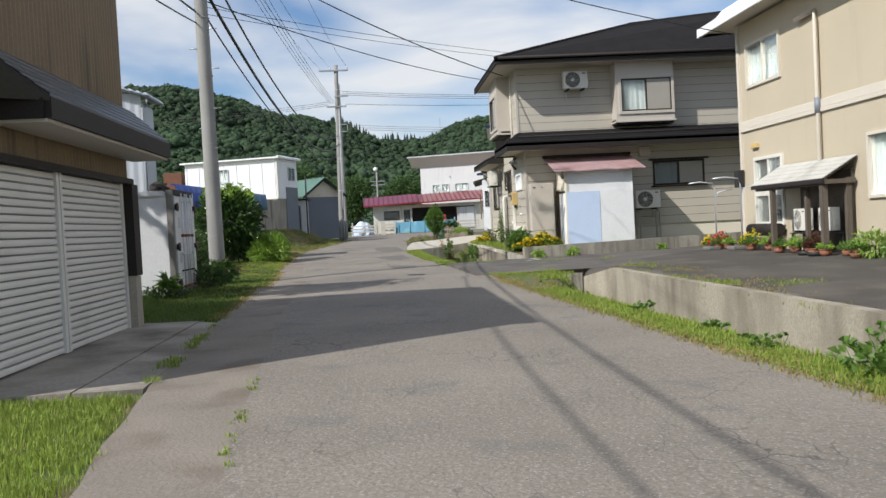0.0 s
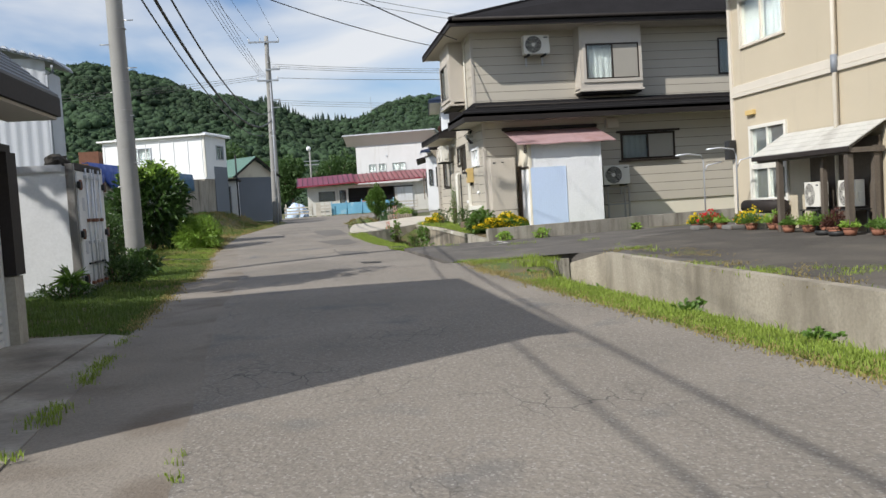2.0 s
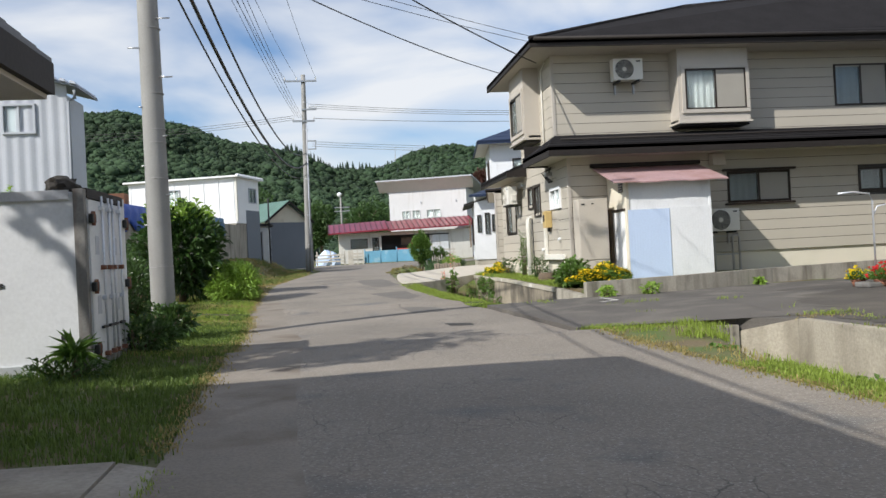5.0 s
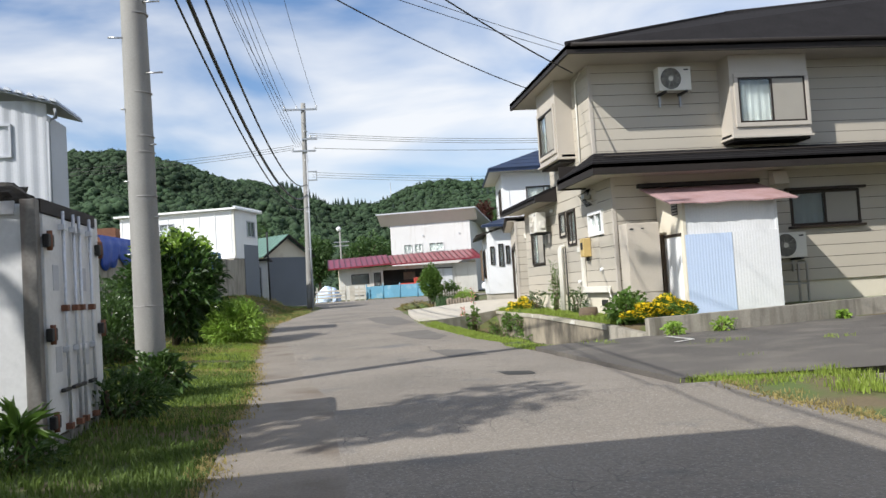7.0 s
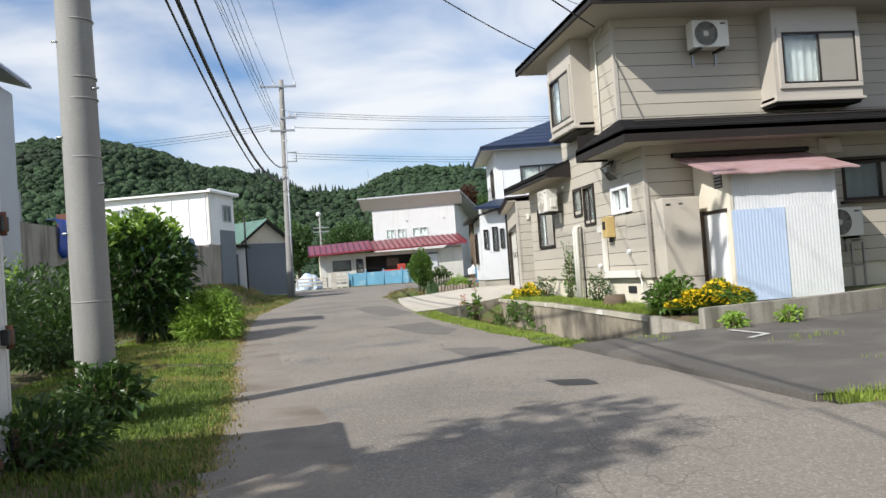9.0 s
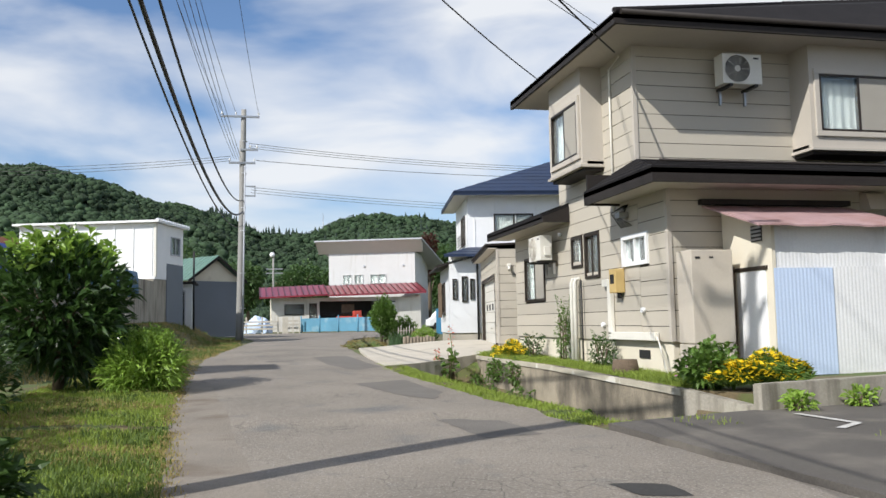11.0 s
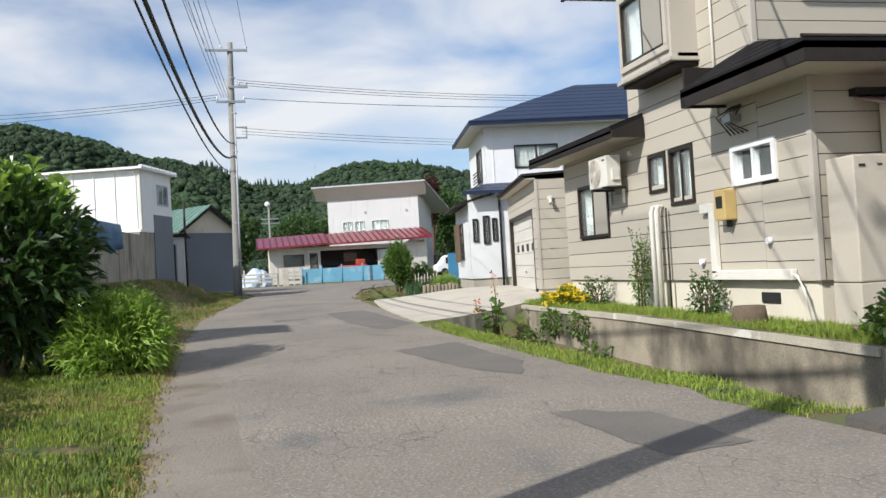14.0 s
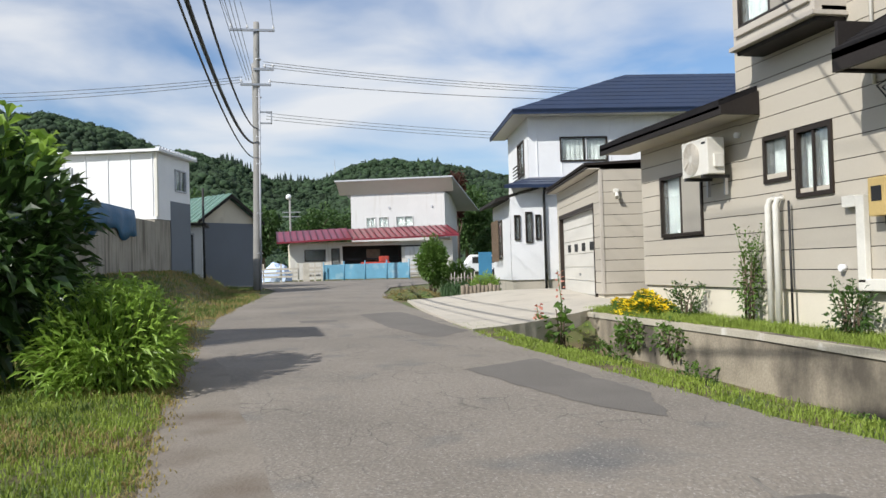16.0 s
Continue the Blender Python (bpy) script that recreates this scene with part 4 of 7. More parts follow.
shS, shW = Side("S", 24.78), Side("W", 5.62)
part("front_sheet", corrugated(shS, 5.62, 6.62, 0.42, 2.02, 0.012, 0.064, 0.0011), "corr_blue", shed, "pale blue corrugated sheet")
part("front_sheet", corrugated(shS, 6.60, 7.64, 0.42, 2.04, 0.0, 0.064, 0.0010), "corr_white", shed, "white corrugated sheet")
part("front_sheet", corrugated(shS, 5.62, 7.64, 2.0, 2.66, -0.02, 0.064, 0.0010), "corr_white", shed)
bm = bmesh.new(); prism(bm, [(24.78, 0.42), (26.1, 0.42), (26.1, 3.1), (24.78, 2.66)], "x", 5.60, 5.66); part("side_panel", bm, "cream", shed, "cream side panel")
bm = bmesh.new(); prism(bm, [(24.78, 0.42), (26.1, 0.42), (26.1, 3.1), (24.78, 2.66)], "x", 7.6, 7.65); part("side_panel", bm, "corr_white", shed)
part("side_door", box(bmesh.new(), shW.at(24.95, 0.035, 0.45), shW.at(25.72, 0.0, 2.0), 0.008), "white", shed, "white side door")
part("door_frame", box(bmesh.new(), shW.at(24.9, 0.05, 2.01), shW.at(25.78, 0.02, 2.07)), "bronze", shed)
bar("side_post", (5.53, 25.78, 0.42), (5.61, 25.92, 2.1), "wood", shed)
bm = bmesh.new()
n = 26
top, low = [], []
for k in range(n + 1):
    x = 5.25 + 2.75 * k / n
    w = 0.004 * math.sin(k * 1.7) + 0.01 * math.sin(k * 0.6)
    top.append((bm.verts.new((x, 24.55 + 0.006 * math.sin(k * 2.3), 2.66 + w)), bm.verts.new((x, 26.1, 3.14))))
    low.append((bm.verts.new((x, 24.55 + 0.006 * math.sin(k * 2.3), 2.63 + w)), bm.verts.new((x, 26.1, 3.11))))
for k in range(n):
    bm.faces.new((top[k][0], top[k + 1][0], top[k + 1][1], top[k][1])); bm.faces.new((low[k][1], low[k + 1][1], low[k + 1][0], low[k][0]))
    bm.faces.new((low[k][0], low[k + 1][0], top[k + 1][0], top[k][0]))
bm.faces.new((top[0][0], top[0][1], low[0][1], low[0][0])); bm.faces.new((top[n][1], top[n][0], low[n][0], low[n][1]))
part("roof", bm, "pink", shed, "faded pink metal roof with a bent edge")
bar("roof_flashing", (5.2, 26.0, 3.15), (8.0, 26.13, 3.24), "dark_fascia", shed)
v = part("vent", box(bmesh.new(), shW.at(25.0, 0.03, 2.45), shW.at(25.28, 0.0, 2.7)), "rubber", shed)
for i in range(4):
    part("louvre", box(bmesh.new(), shW.at(25.01, 0.045, 2.47 + i * 0.06), shW.at(25.27, 0.031, 2.50 + i * 0.06)), "steel", v)

# pipes, boxes and wires on the lane side of the house
pipes = thing("drain_pipes", (4.5, 30.0, 0.4), "pair of upright cream drain pipes on the siding", "pipes")
for y, r in ((30.10, 0.046), (29.92, 0.046)):
    bm = bmesh.new(); tube(bm, [(4.50, y, 0.3), (4.50, y, 2.05), (4.53, y, 2.13), (4.60, y, 2.16)], r, 12); part("pipe", bm, "pipe", pipes)
bm = bmesh.new(); tube(bm, [(4.56, 29.72, 0.3), (4.56, 29.72, 2.1)], 0.018, 6); part("cable_duct", bm, "rubber", pipes)
duct = thing("cable_trunking", (4.55, 28.0, 0.95), "cream pipe cover running down and along the siding", "pipe cover")
for a, b in (((4.54, 28.28, 1.02), (4.62, 28.42, 2.05)), ((4.54, 26.55, 0.93), (4.62, 28.42, 1.07)), ((4.54, 28.42, 1.92), (4.62, 28.66, 2.06))):
    part("cover", box(bmesh.new(), a, b, 0.012), "pipe", duct)
bm = bmesh.new(); tube(bm, [(4.58, 26.56, 1.0), (4.52, 26.40, 0.97), (4.50, 26.28, 0.82), (4.53, 26.2, 0.5), (4.56, 26.18, 0.38)], 0.022, 8); part("hose", bm, "pipe", duct)
meter = thing("meter_box", (4.5, 27.95, 1.75), "yellowed plastic meter box on the siding", "meter box")
part("body", box(bmesh.new(), (4.44, 27.80, 1.78), (4.63, 28.08, 2.22), 0.02), "yellow_box", meter)
part("window", box(bmesh.new(), (4.435, 27.86, 1.95), (4.441, 28.02, 2.12)), "rubber", meter)
bm = bmesh.new(); tube(bm, [(4.56, 27.9, 1.78), (4.56, 27.9, 1.68)], 0.04, 8); part("gland", bm, "rubber", meter)
entry = thing("cable_entry", (4.55, 27.6, 3.1), "bundle of service cables and brackets under the skirt roof", "cable bracket")
for k in range(5):
    bm = bmesh.new(); tube(bm, [(4.6, 27.5 + 0.05 * k, 3.35), (4.5 - 0.02 * k, 27.6 + 0.06 * k, 3.1 + 0.03 * k), (4.58, 27.35 + 0.1 * k, 2.95)], 0.012, 5); part("cable", bm, "rubber", entry)
part("bracket", box(bmesh.new(), (4.45, 27.55, 3.12), (4.63, 27.75, 3.22), 0.01), "steel", entry)
lead = thing("service_lead", (4.6, 28.05, 3.3), "pale cable conduit up the siding to the eave", "conduit")
bm = bmesh.new(); tube(bm, [(4.60, 28.1, 3.3), (4.60, 28.1, 6.0), (4.58, 27.6, 6.1)], 0.022, 8); part("conduit", bm, "pipe", lead)
vents = thing("wall_vents", (4.6, 31.0, 3.1), "small round white vents on the siding", "vent")
for y, z in ((30.95, 3.17), (27.05, 1.45), (28.75, 1.2)):
    bm = bmesh.new(); tube(bm, [(4.63, y, z), (4.56, y, z)], 0.045, 10); part("cap", bm, "white", vents)
part("grille", box(bmesh.new(), (4.66, 27.0, 0.62), (4.675, 27.4, 0.76)), "rubber", vents)
hood = thing("vent_hood", (8.45, 26.0, 3.05), "beige extractor hood on the front siding", "vent hood")
bm = bmesh.new(); prism(bm, [(26.12, 3.08), (25.86, 3.08), (25.95, 3.36), (26.12, 3.40)], "x", 8.28, 8.62); part("hood", bm, "tank", hood)
stand = thing("unit_stand", (8.42, 25.85, 0.5), "steel stand under the outdoor unit", "stand")
for x in (8.1, 8.74):
    for y in (25.68, 26.02):
        bar("leg", (x, y, 0.4), (x + 0.04, y + 0.04, 1.30), "steel", stand)
    bar("side_rail", (x, 25.72, 1.33), (x + 0.04, 26.02, 1.37), "steel", stand); bar("side_rail", (x, 25.72, 0.85), (x + 0.04, 26.02, 0.89), "steel", stand)
for z in (1.30, 0.85):
    bar("rail", (8.14, 25.68, z), (8.74, 25.72, z + 0.04), "steel", stand)

# beige cabinet at the corner
tank = thing("storage_cabinet", (4.9, 25.55, 0.42), "tall beige metal heater cabinet beside the house corner", "cabinet")
part("body", box(bmesh.new(), (4.66, 25.48, 0.9), (5.38, 25.95, 2.36), 0.02), "tank", tank)
part("base", box(bmesh.new(), (4.66, 25.48, 0.40), (5.38, 25.95, 0.89), 0.012), "tank", tank)
part("badge", box(bmesh.new(), (4.73, 25.47, 2.22), (4.81, 25.481, 2.25)), "rubber", tank)
part("badge", box(bmesh.new(), (4.98, 25.472, 2.23), (5.04, 25.481, 2.25)), "rubber", tank)


# ---- the garage building with shutters ----
gar = thing("garage_building", (-5, 9, 0.1), "two-storey store clad in brown corrugated sheet with grey shutters", "building")
gW = Side("E", -3.25)
part("upper_wall", corrugated(gW, 6.3, 11.2, 2.35, 4.6, 0.0, 0.10, 0.014), "brown_corr", gar, "brown corrugated cladding")
part("lower_band", corrugated(gW, 6.3, 11.3, 2.02, 2.40, -0.03, 0.10, 0.014), "brown_corr", gar)
bar("core_wall", (-9.5, 6.3, 2.05), (-3.3, 11.2, 4.6), "backing", gar)
bar("side_wall", (-9.5, 11.1, 0.0), (-3.30, 11.3, 4.55), "brown_corr", gar)
bar("side_wall", (-9.5, 6.25, 0.0), (-3.30, 6.4, 4.55), "brown_corr", gar)
bar("roof", (-9.7, 6.2, 4.6), (-3.15, 11.35, 4.68), "dark_brown", gar)
shingle_roof("pent_roof", [(-2.75, 7.4, 2.50), (-2.75, 11.45, 2.50), (-3.24, 11.45, 2.95), (-3.24, 6.9, 2.95)], gar, "pent", 0.05, 6)
shingle_roof("pent_roof_end", [(-3.6, 7.0, 2.52), (-2.75, 7.4, 2.50), (-3.24, 6.9, 2.95)], gar, "pent", 0.05)
bar("fascia", (-2.80, 7.4, 2.30), (-2.74, 11.45, 2.485), "dark_brown", gar)
bm = bmesh.new(); prism(bm, [(-3.24, 2.30), (-2.80, 2.30), (-2.80, 2.48), (-3.24, 2.93)], "y", 11.40, 11.45); part("fascia_end", bm, "dark_brown", gar)
bm = bmesh.new(); prism(bm, [(-4.2, 2.30), (-2.80, 2.30), (-2.80, 2.48), (-3.24, 2.93), (-4.2, 2.93)], "y", 7.36, 7.40); part("fascia_end", bm, "dark_brown", gar)
bar("soffit", (-3.24, 7.4, 2.27), (-2.78, 11.43, 2.299), "soffit", gar)
bar("lintel", (-3.34, 6.4, 1.96), (-3.20, 11.3, 2.03), "dark_brown", gar)
for u0, u1 in ((6.45, 8.86), (8.95, 11.02)):
    sh = bar("shutter", (-3.36, u0, 0.1), (-3.334, u1, 1.97), "grey_metal", gar)
    for i in range(25):
        z = 0.10 + i * 0.0745
        bm = bmesh.new()
        prism(bm, [(-3.335, z), (-3.302, z + 0.006), (-3.298, z + 0.03), (-3.302, z + 0.060), (-3.335, z + 0.064)], "y", u0 + 0.03, u1 - 0.03)
        part("slat", bm, "shutter", sh)
    for u in (u0, u1):
        bar("guide_rail", (-3.34, u - 0.03, 0.1), (-3.27, u + 0.03, 1.97), "shutter", gar)
bar("jamb", (-3.34, 11.06, 0.1), (-3.18, 11.30, 0.76), "concrete", gar, "bare grey lower jamb")
bar("jamb_panel", (-3.34, 11.06, 0.77), (-3.16, 11.32, 1.95), "dark_brown", gar, "black panel on the jamb")
bar("meter_plate", (-3.31, 6.5, 0.5), (-3.27, 6.62, 1.3), "dark_brown", gar)


# ---- the white cargo box ----
crate = thing("cargo_container", (-5.5, 16.2, 0.1), "white insulated cargo box with rusty door hinges standing in grass", "container")
part("body", box(bmesh.new(), (-8.2, 15.35, 0.22), (-3.72, 17.0, 2.08), 0.02), "white_dirty", crate)
bar("roof_rim", (-8.22, 15.325, 2.0), (-3.84, 15.348, 2.10), "galv", crate, "dull metal roof rim")
bar("base_rim", (-8.22, 15.325, 0.18), (-3.84, 15.348, 0.30), "galv", crate)
bar("corner_post", (-3.80, 15.32, 0.2), (-3.69, 15.42, 2.11), "post_grey", crate, "bare dark grey corner post", 0.008)
bar("corner_post", (-3.78, 16.93, 0.2), (-3.69, 17.02, 2.11), "white_dirty", crate, bevel=0.008)
bar("door_header", (-3.74, 15.43, 2.02), (-3.685, 16.92, 2.125), "dark_brown", crate, "rusty black door header", 0.006)
bar("threshold", (-3.74, 15.43, 0.20), (-3.68, 16.92, 0.285), "post_grey", crate, bevel=0.006)
for k, (a, b) in enumerate(((15.44, 16.17), (16.19, 16.92))):
    d = part("door", box(bmesh.new(), (-3.72, a, 0.30), (-3.675, b, 2.0), 0.008), "white_dirty", crate)
    u = a + 0.03 if k == 0 else b - 0.03
    for z in (0.42, 1.08, 1.80):
        hg = part("hinge", box(bmesh.new(), (-3.675, u - 0.07, z - 0.05), (-3.625, u + 0.07, z + 0.05), 0.012), "rubber", d, "rusty black hinge")
        bm = bmesh.new(); tube(bm, [(-3.64, u, z - 0.075), (-3.64, u, z + 0.075)], 0.022, 8); part("hinge_pin", bm, "rust", hg)
    for y in ((a + b) / 2 + 0.02, (b - 0.07 if k == 0 else a + 0.07)):
        bm = bmesh.new(); tube(bm, [(-3.645, y, 0.24), (-3.645, y, 2.06)], 0.014, 8); rod = part("lock_bar", bm, "galv", d, "galvanised lock bar")
        for z in (0.34, 0.95, 1.28, 1.93):
            part("keeper", box(bmesh.new(), (-3.675, y - 0.035, z - 0.025), (-3.622, y + 0.035, z + 0.025), 0.006), "rust" if z in (0.34, 1.28) else "galv", rod, "rusty bar keeper" if z in (0.34, 1.28) else "")
        part("lock_handle", box(bmesh.new(), (-3.665, y - 0.15, 0.62), (-3.63, y + 0.01, 0.65), 0.005), "rubber", rod)
    part("seal", box(bmesh.new(), (-3.70, b + 0.001, 0.30), (-3.68, b + 0.012, 2.0)), "rubber", d)
    for z in (0.78, 1.42):
        part("sticker", box(bmesh.new(), (-3.675, a + 0.18, z), (-3.672, a + 0.32, z + 0.2)), "pale_metal", d, "faded blank sticker")
for x, z in ((-3.98, 0.55), (-4.6, 1.12)):
    part("label_plate", box(bmesh.new(), (x, 15.335, z), (x + 0.07, 15.349, z + 0.04)), "rubber", crate)
for x in (-8.0, -6.0, -3.95):
    bar("skid", (x, 15.4, -0.05), (x + 0.2, 16.95, 0.22), "rubber", crate)
bundle = thing("sack", (-3.98, 15.62, 2.08), "crumpled dark sack lying on the cargo box roof", "sack")
bm = bmesh.new(); bmesh.ops.create_icosphere(bm, subdivisions=3, radius=1.0)
for v in bm.verts:
    k = 1 + 0.3 * noise.noise(v.co * 2.7) + 0.12 * noise.noise(v.co * 7.0)
    v.co = Vector((v.co.x * 0.17 * k, v.co.y * 0.24 * k, max(0.0, v.co.z * 0.13 * k + 0.06)))
part("cloth", bm, "sack", bundle, local=True)


# ---- utility poles ----
def utility_pole(at, top, r0, r1, label, lean=(0, 0)):
    p = thing("utility_pole", at, label, "utility pole")
    x, y, z = at
    n = 12
    bm = bmesh.new(); tube(bm, [(x + lean[0] * k / n, y + lean[1] * k / n, z - 0.3 + (top - z + 0.3) * k / n) for k in range(n + 1)], r0, 20, r1)
    part("shaft", bm, "pole", p)
    return p


def clamp(p, x, y, z, r, mat="galv", h=0.03):
    bm = bmesh.new(); tube(bm, [(x, y, z), (x, y, z + h)], r, 20)
    part("band", bm, mat, p)


near_pole = utility_pole((-3.76, 19.5, 0.2), 11.0, 0.185, 0.12, "grey concrete utility pole with steel bands and step bolts", (-0.05, 0))
for z in (1.25, 2.6, 3.15, 3.35, 3.9, 4.9, 6.2):
    clamp(near_pole, -3.765, 19.5, z, 0.1865 - 0.006 * z, "band", 0.014)
for i, z in enumerate((1.9, 2.35, 2.8, 3.25, 3.7, 4.15, 4.6, 5.05, 5.5, 5.95, 6.4)):
    s = 1 if i % 2 else -1
    bm = bmesh.new(); tube(bm, [(-3.765 + s * 0.1, 19.42, z), (-3.765 + s * (0.20 if z < 4 else 0.32), 19.40, z)], 0.011, 6); part("step_bolt", bm, "steel", near_pole)
far_pole = utility_pole((-2.66, 58.0, 0.6), 12.6, 0.20, 0.13, "tall concrete utility pole with crossarms and insulators", (0.22, 0))


def crossarm(p, x, y, z, a, b, ins):
    arm = part("crossarm", box(bmesh.new(), (x - a, y - 0.05, z - 0.05), (x + b, y + 0.05, z + 0.05)), "steel", p)
    for u in ins:
        bm = bmesh.new()
        tube(bm, [(x + u, y, z + 0.05), (x + u, y, z + 0.12)], 0.02, 8)
        tube(bm, [(x + u, y, z + 0.12), (x + u, y, z + 0.16)], 0.06, 8, 0.05)
        tube(bm, [(x + u, y, z + 0.18), (x + u, y, z + 0.24)], 0.05, 8, 0.03)
        part("insulator", bm, "white", arm, "white porcelain insulator")


crossarm(near_pole, -3.8, 19.36, 10.85, 1.15, 0.85, (-1.1, -0.4, 0.75))
crossarm(near_pole, -3.8, 19.36, 10.1, 0.75, 0.3, (-0.6, -0.3))
crossarm(far_pole, -2.44, 57.85, 12.2, 1.15, 0.8, (-1.1, -0.4, 0.75))
crossarm(far_pole, -2.47, 57.85, 10.45, 0.15, 0.75, (0.35, 0.7))
crossarm(far_pole, -2.5, 57.85, 9.75, 0.7, 0.65, (-0.65, 0.6))
for z in (8.5, 8.0):
    bar("bracket", (-2.5, 57.85, z), (-1.85, 57.92, z + 0.06), "steel", far_pole)
bar("bracket", (-1.9, 57.85, 8.0), (-1.85, 57.92, 8.56), "steel", far_pole)
for z in (2.2, 4.0, 6.2, 7.4, 9.2, 10.9):
    clamp(far_pole, -2.62 + 0.018 * z, 58.0, z, 0.205 - 0.004 * z)
bm = bmesh.new(); tube(bm, [(-2.50, 57.78, 0.5), (-2.38, 57.78, 9.6)], 0.04, 8); part("riser_pipe", bm, "pale_metal", far_pole)
utility_pole((-2.68, 66.0, 0.6), 12.7, 0.14, 0.11, "slender grey pole standing beyond the utility pole")


def cable(a, b, sag, r, name="overhead_cable", label="black overhead cable between the poles", n=24):
    bm = bmesh.new()
    a, b = Vector(a), Vector(b)
    tube(bm, [a.lerp(b, k / n) - Vector((0, 0, 4 * sag * (k / n) * (1 - k / n))) for k in range(n + 1)], r, 5)
    return tagged(part(name, bm, "cable"), label, "cable")


# along the lane
near = (-3.8, 19.5)
for off, za, zb, sag, r in ((0.05, 6.35, 6.5, 1.45, 0.02), (0.0, 7.1, 7.2, 1.75, 0.042), (0.12, 7.6, 7.8, 1.6, 0.028)):
    cable((near[0] + off, near[1], za), (-2.5, 57.9, zb), sag, r)
for dx in (-0.6, -0.45, -0.3, -0.15):
    cable((near[0] + dx * 1.2, near[1], 10.2), (-2.45 + dx * 0.8, 57.85, 9.95), 0.5, 0.010)
for dx in (-1.1, -0.4, 0.75):
    cable((near[0] + dx, near[1], 10.9), (-2.44 + dx, 57.85, 12.42), 0.6, 0.009)
# backwards from the near pole, over the camera
for dx, z, r in ((-0.6, 10.2, 0.01), (0.75, 10.9, 0.009)):
    cable((near[0] + dx, near[1], z), (-8.6 + dx, -20.0, z + 0.2), 0.6, r)
cable((-3.9, 19.5, 6.35), (-4.15, -20, 6.35), 0.92, 0.022)
cable((-3.9, 19.5, 6.10), (-4.15, -20, 6.10), 1.30, 0.016)
# to the sides
for i in range(3):
    cable((-2.2, 57.85, 10.55 + 0.12 * i), (26, 62, 10.6 + 0.15 * i), 0.5, 0.012)
    cable((-2.1, 57.85, 8.2 + 0.14 * i), (30, 66, 8.5 + 0.18 * i), 0.5, 0.010)
    cable((-3.1, 57.85, 9.85 + 0.12 * i), (-32, 66, 10.5 + 0.3 * i), 0.7, 0.012)
cable((-1.9, 57.85, 9.9), (26, 60, 9.9), 0.4, 0.014)
cable((-3.65, 19.5, 8.0), (4.2, 26.95, 5.95), 0.25, 0.016, label="service cable from the pole to the house corner")
cable((-3.7, 19.5, 6.6), (4.6, 31.2, 6.5), 0.25, 0.013, label="thin cable from the pole over the house")
for dz in (0.0, 0.16):
    cable((-3.7, 19.5, 6.3 + dz), (6.0, 30.0, 7.0 + dz), 0.1, 0.007, label="thin cable from the pole over the house")
cable((8.4, 19.0, 5.3), (-3.7, 19.5, 9.2), 0.3, 0.012, label="thin service cable to the house")

def laundry_post(at, turn):
    p = thing("laundry_stand", at, "galvanised laundry post with a bent arm on a dark base", "laundry stand", "laundry posts", turn=turn)
    part("base", box(bmesh.new(), (-0.28, -0.2, 0), (0.28, 0.2, 0.09), 0.03), "post_grey", p, local=True)
    bm = bmesh.new(); tube(bm, [(0, 0, 0.09), (0, 0, 1.45), (-0.05, 0, 1.58), (-0.35, 0, 1.62), (-0.62, 0, 1.60)], 0.017, 8); part("post", bm, "galv", p, local=True)
    bm = bmesh.new(); tube(bm, [(0, 0, 1.2), (0.08, 0, 1.36), (0.42, 0, 1.42)], 0.014, 8); part("arm", bm, "galv", p, local=True)
    return p


laundry_post((7.95, 19.35, lot_z(8, 19.3)), 0)
laundry_post((8.0, 18.05, lot_z(8, 18)), 0)

van = thing("van", (12.5, 78, 0.75), "small white van parked beyond the garden", "van")
bm = bmesh.new(); prism(bm, [(11.3, 1.0), (14.3, 1.0), (14.3, 2.15), (12.1, 2.22), (11.6, 1.6), (11.3, 1.5)], "y", 77.3, 78.7); bmesh.ops.bevel(bm, geom=bm.edges[:], offset=0.06, segments=2, affect="EDGES"); part("body", bm, "white", van)
for a, b in ((12.0, 12.8), (12.9, 14.1)):
    part("side_window", box(bmesh.new(), (a, 77.285, 1.6), (b, 77.305, 2.05), 0.005), "rubber", van)
for x in (11.9, 13.7):
    for y in (77.35, 78.65):
        bm = bmesh.new(); tube(bm, [(x, y - 0.09, 1.02), (x, y + 0.09, 1.02)], 0.27, 16); part("wheel", bm, "rubber", van)

bm = bmesh.new(); prism(bm, [(8.55, 62.0), (9.25, 62.0), (9.25, 62.06), (8.55, 62.06)], "z", 0.6, 2.1); setting("sheet_panel", bm, "tarp_blue", "faded blue sheet panel beyond the garden", "fence")

# ---- far left group ----
cabin = thing("prefab_cabin", (-6.1, 51.6, 3.42), "white prefabricated cabin on a raised base", "cabin", turn=-18)
cS, cE = Side("S", 51.6), Side("E", -6.1)
clad(cS, -12.3, -6.1, 3.5, 5.85, [(-10.9, -9.3, 4.5, 5.4)], cabin, "white", 0, "white")
clad(cE, 51.61, 54.6, 3.5, 5.85, [(53.2, 54.2, 4.55, 5.4)], cabin, "white", 0, "white")
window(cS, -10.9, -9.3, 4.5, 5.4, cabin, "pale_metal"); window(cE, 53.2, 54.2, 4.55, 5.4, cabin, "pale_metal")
for i in range(8):
    bar("panel_rib", (-12.2 + i * 0.85, 51.57, 3.55), (-12.16 + i * 0.85, 51.6, 5.8), "white", cabin)
bar("rear_wall", (-12.3, 54.5, 3.5), (-6.2, 54.6, 5.85), "white", cabin); bar("side_wall", (-12.3, 51.7, 3.5), (-12.2, 54.5, 5.85), "white", cabin)
bar("floor", (-12.3, 51.6, 3.42), (-6.1, 54.6, 3.5), "white", cabin)
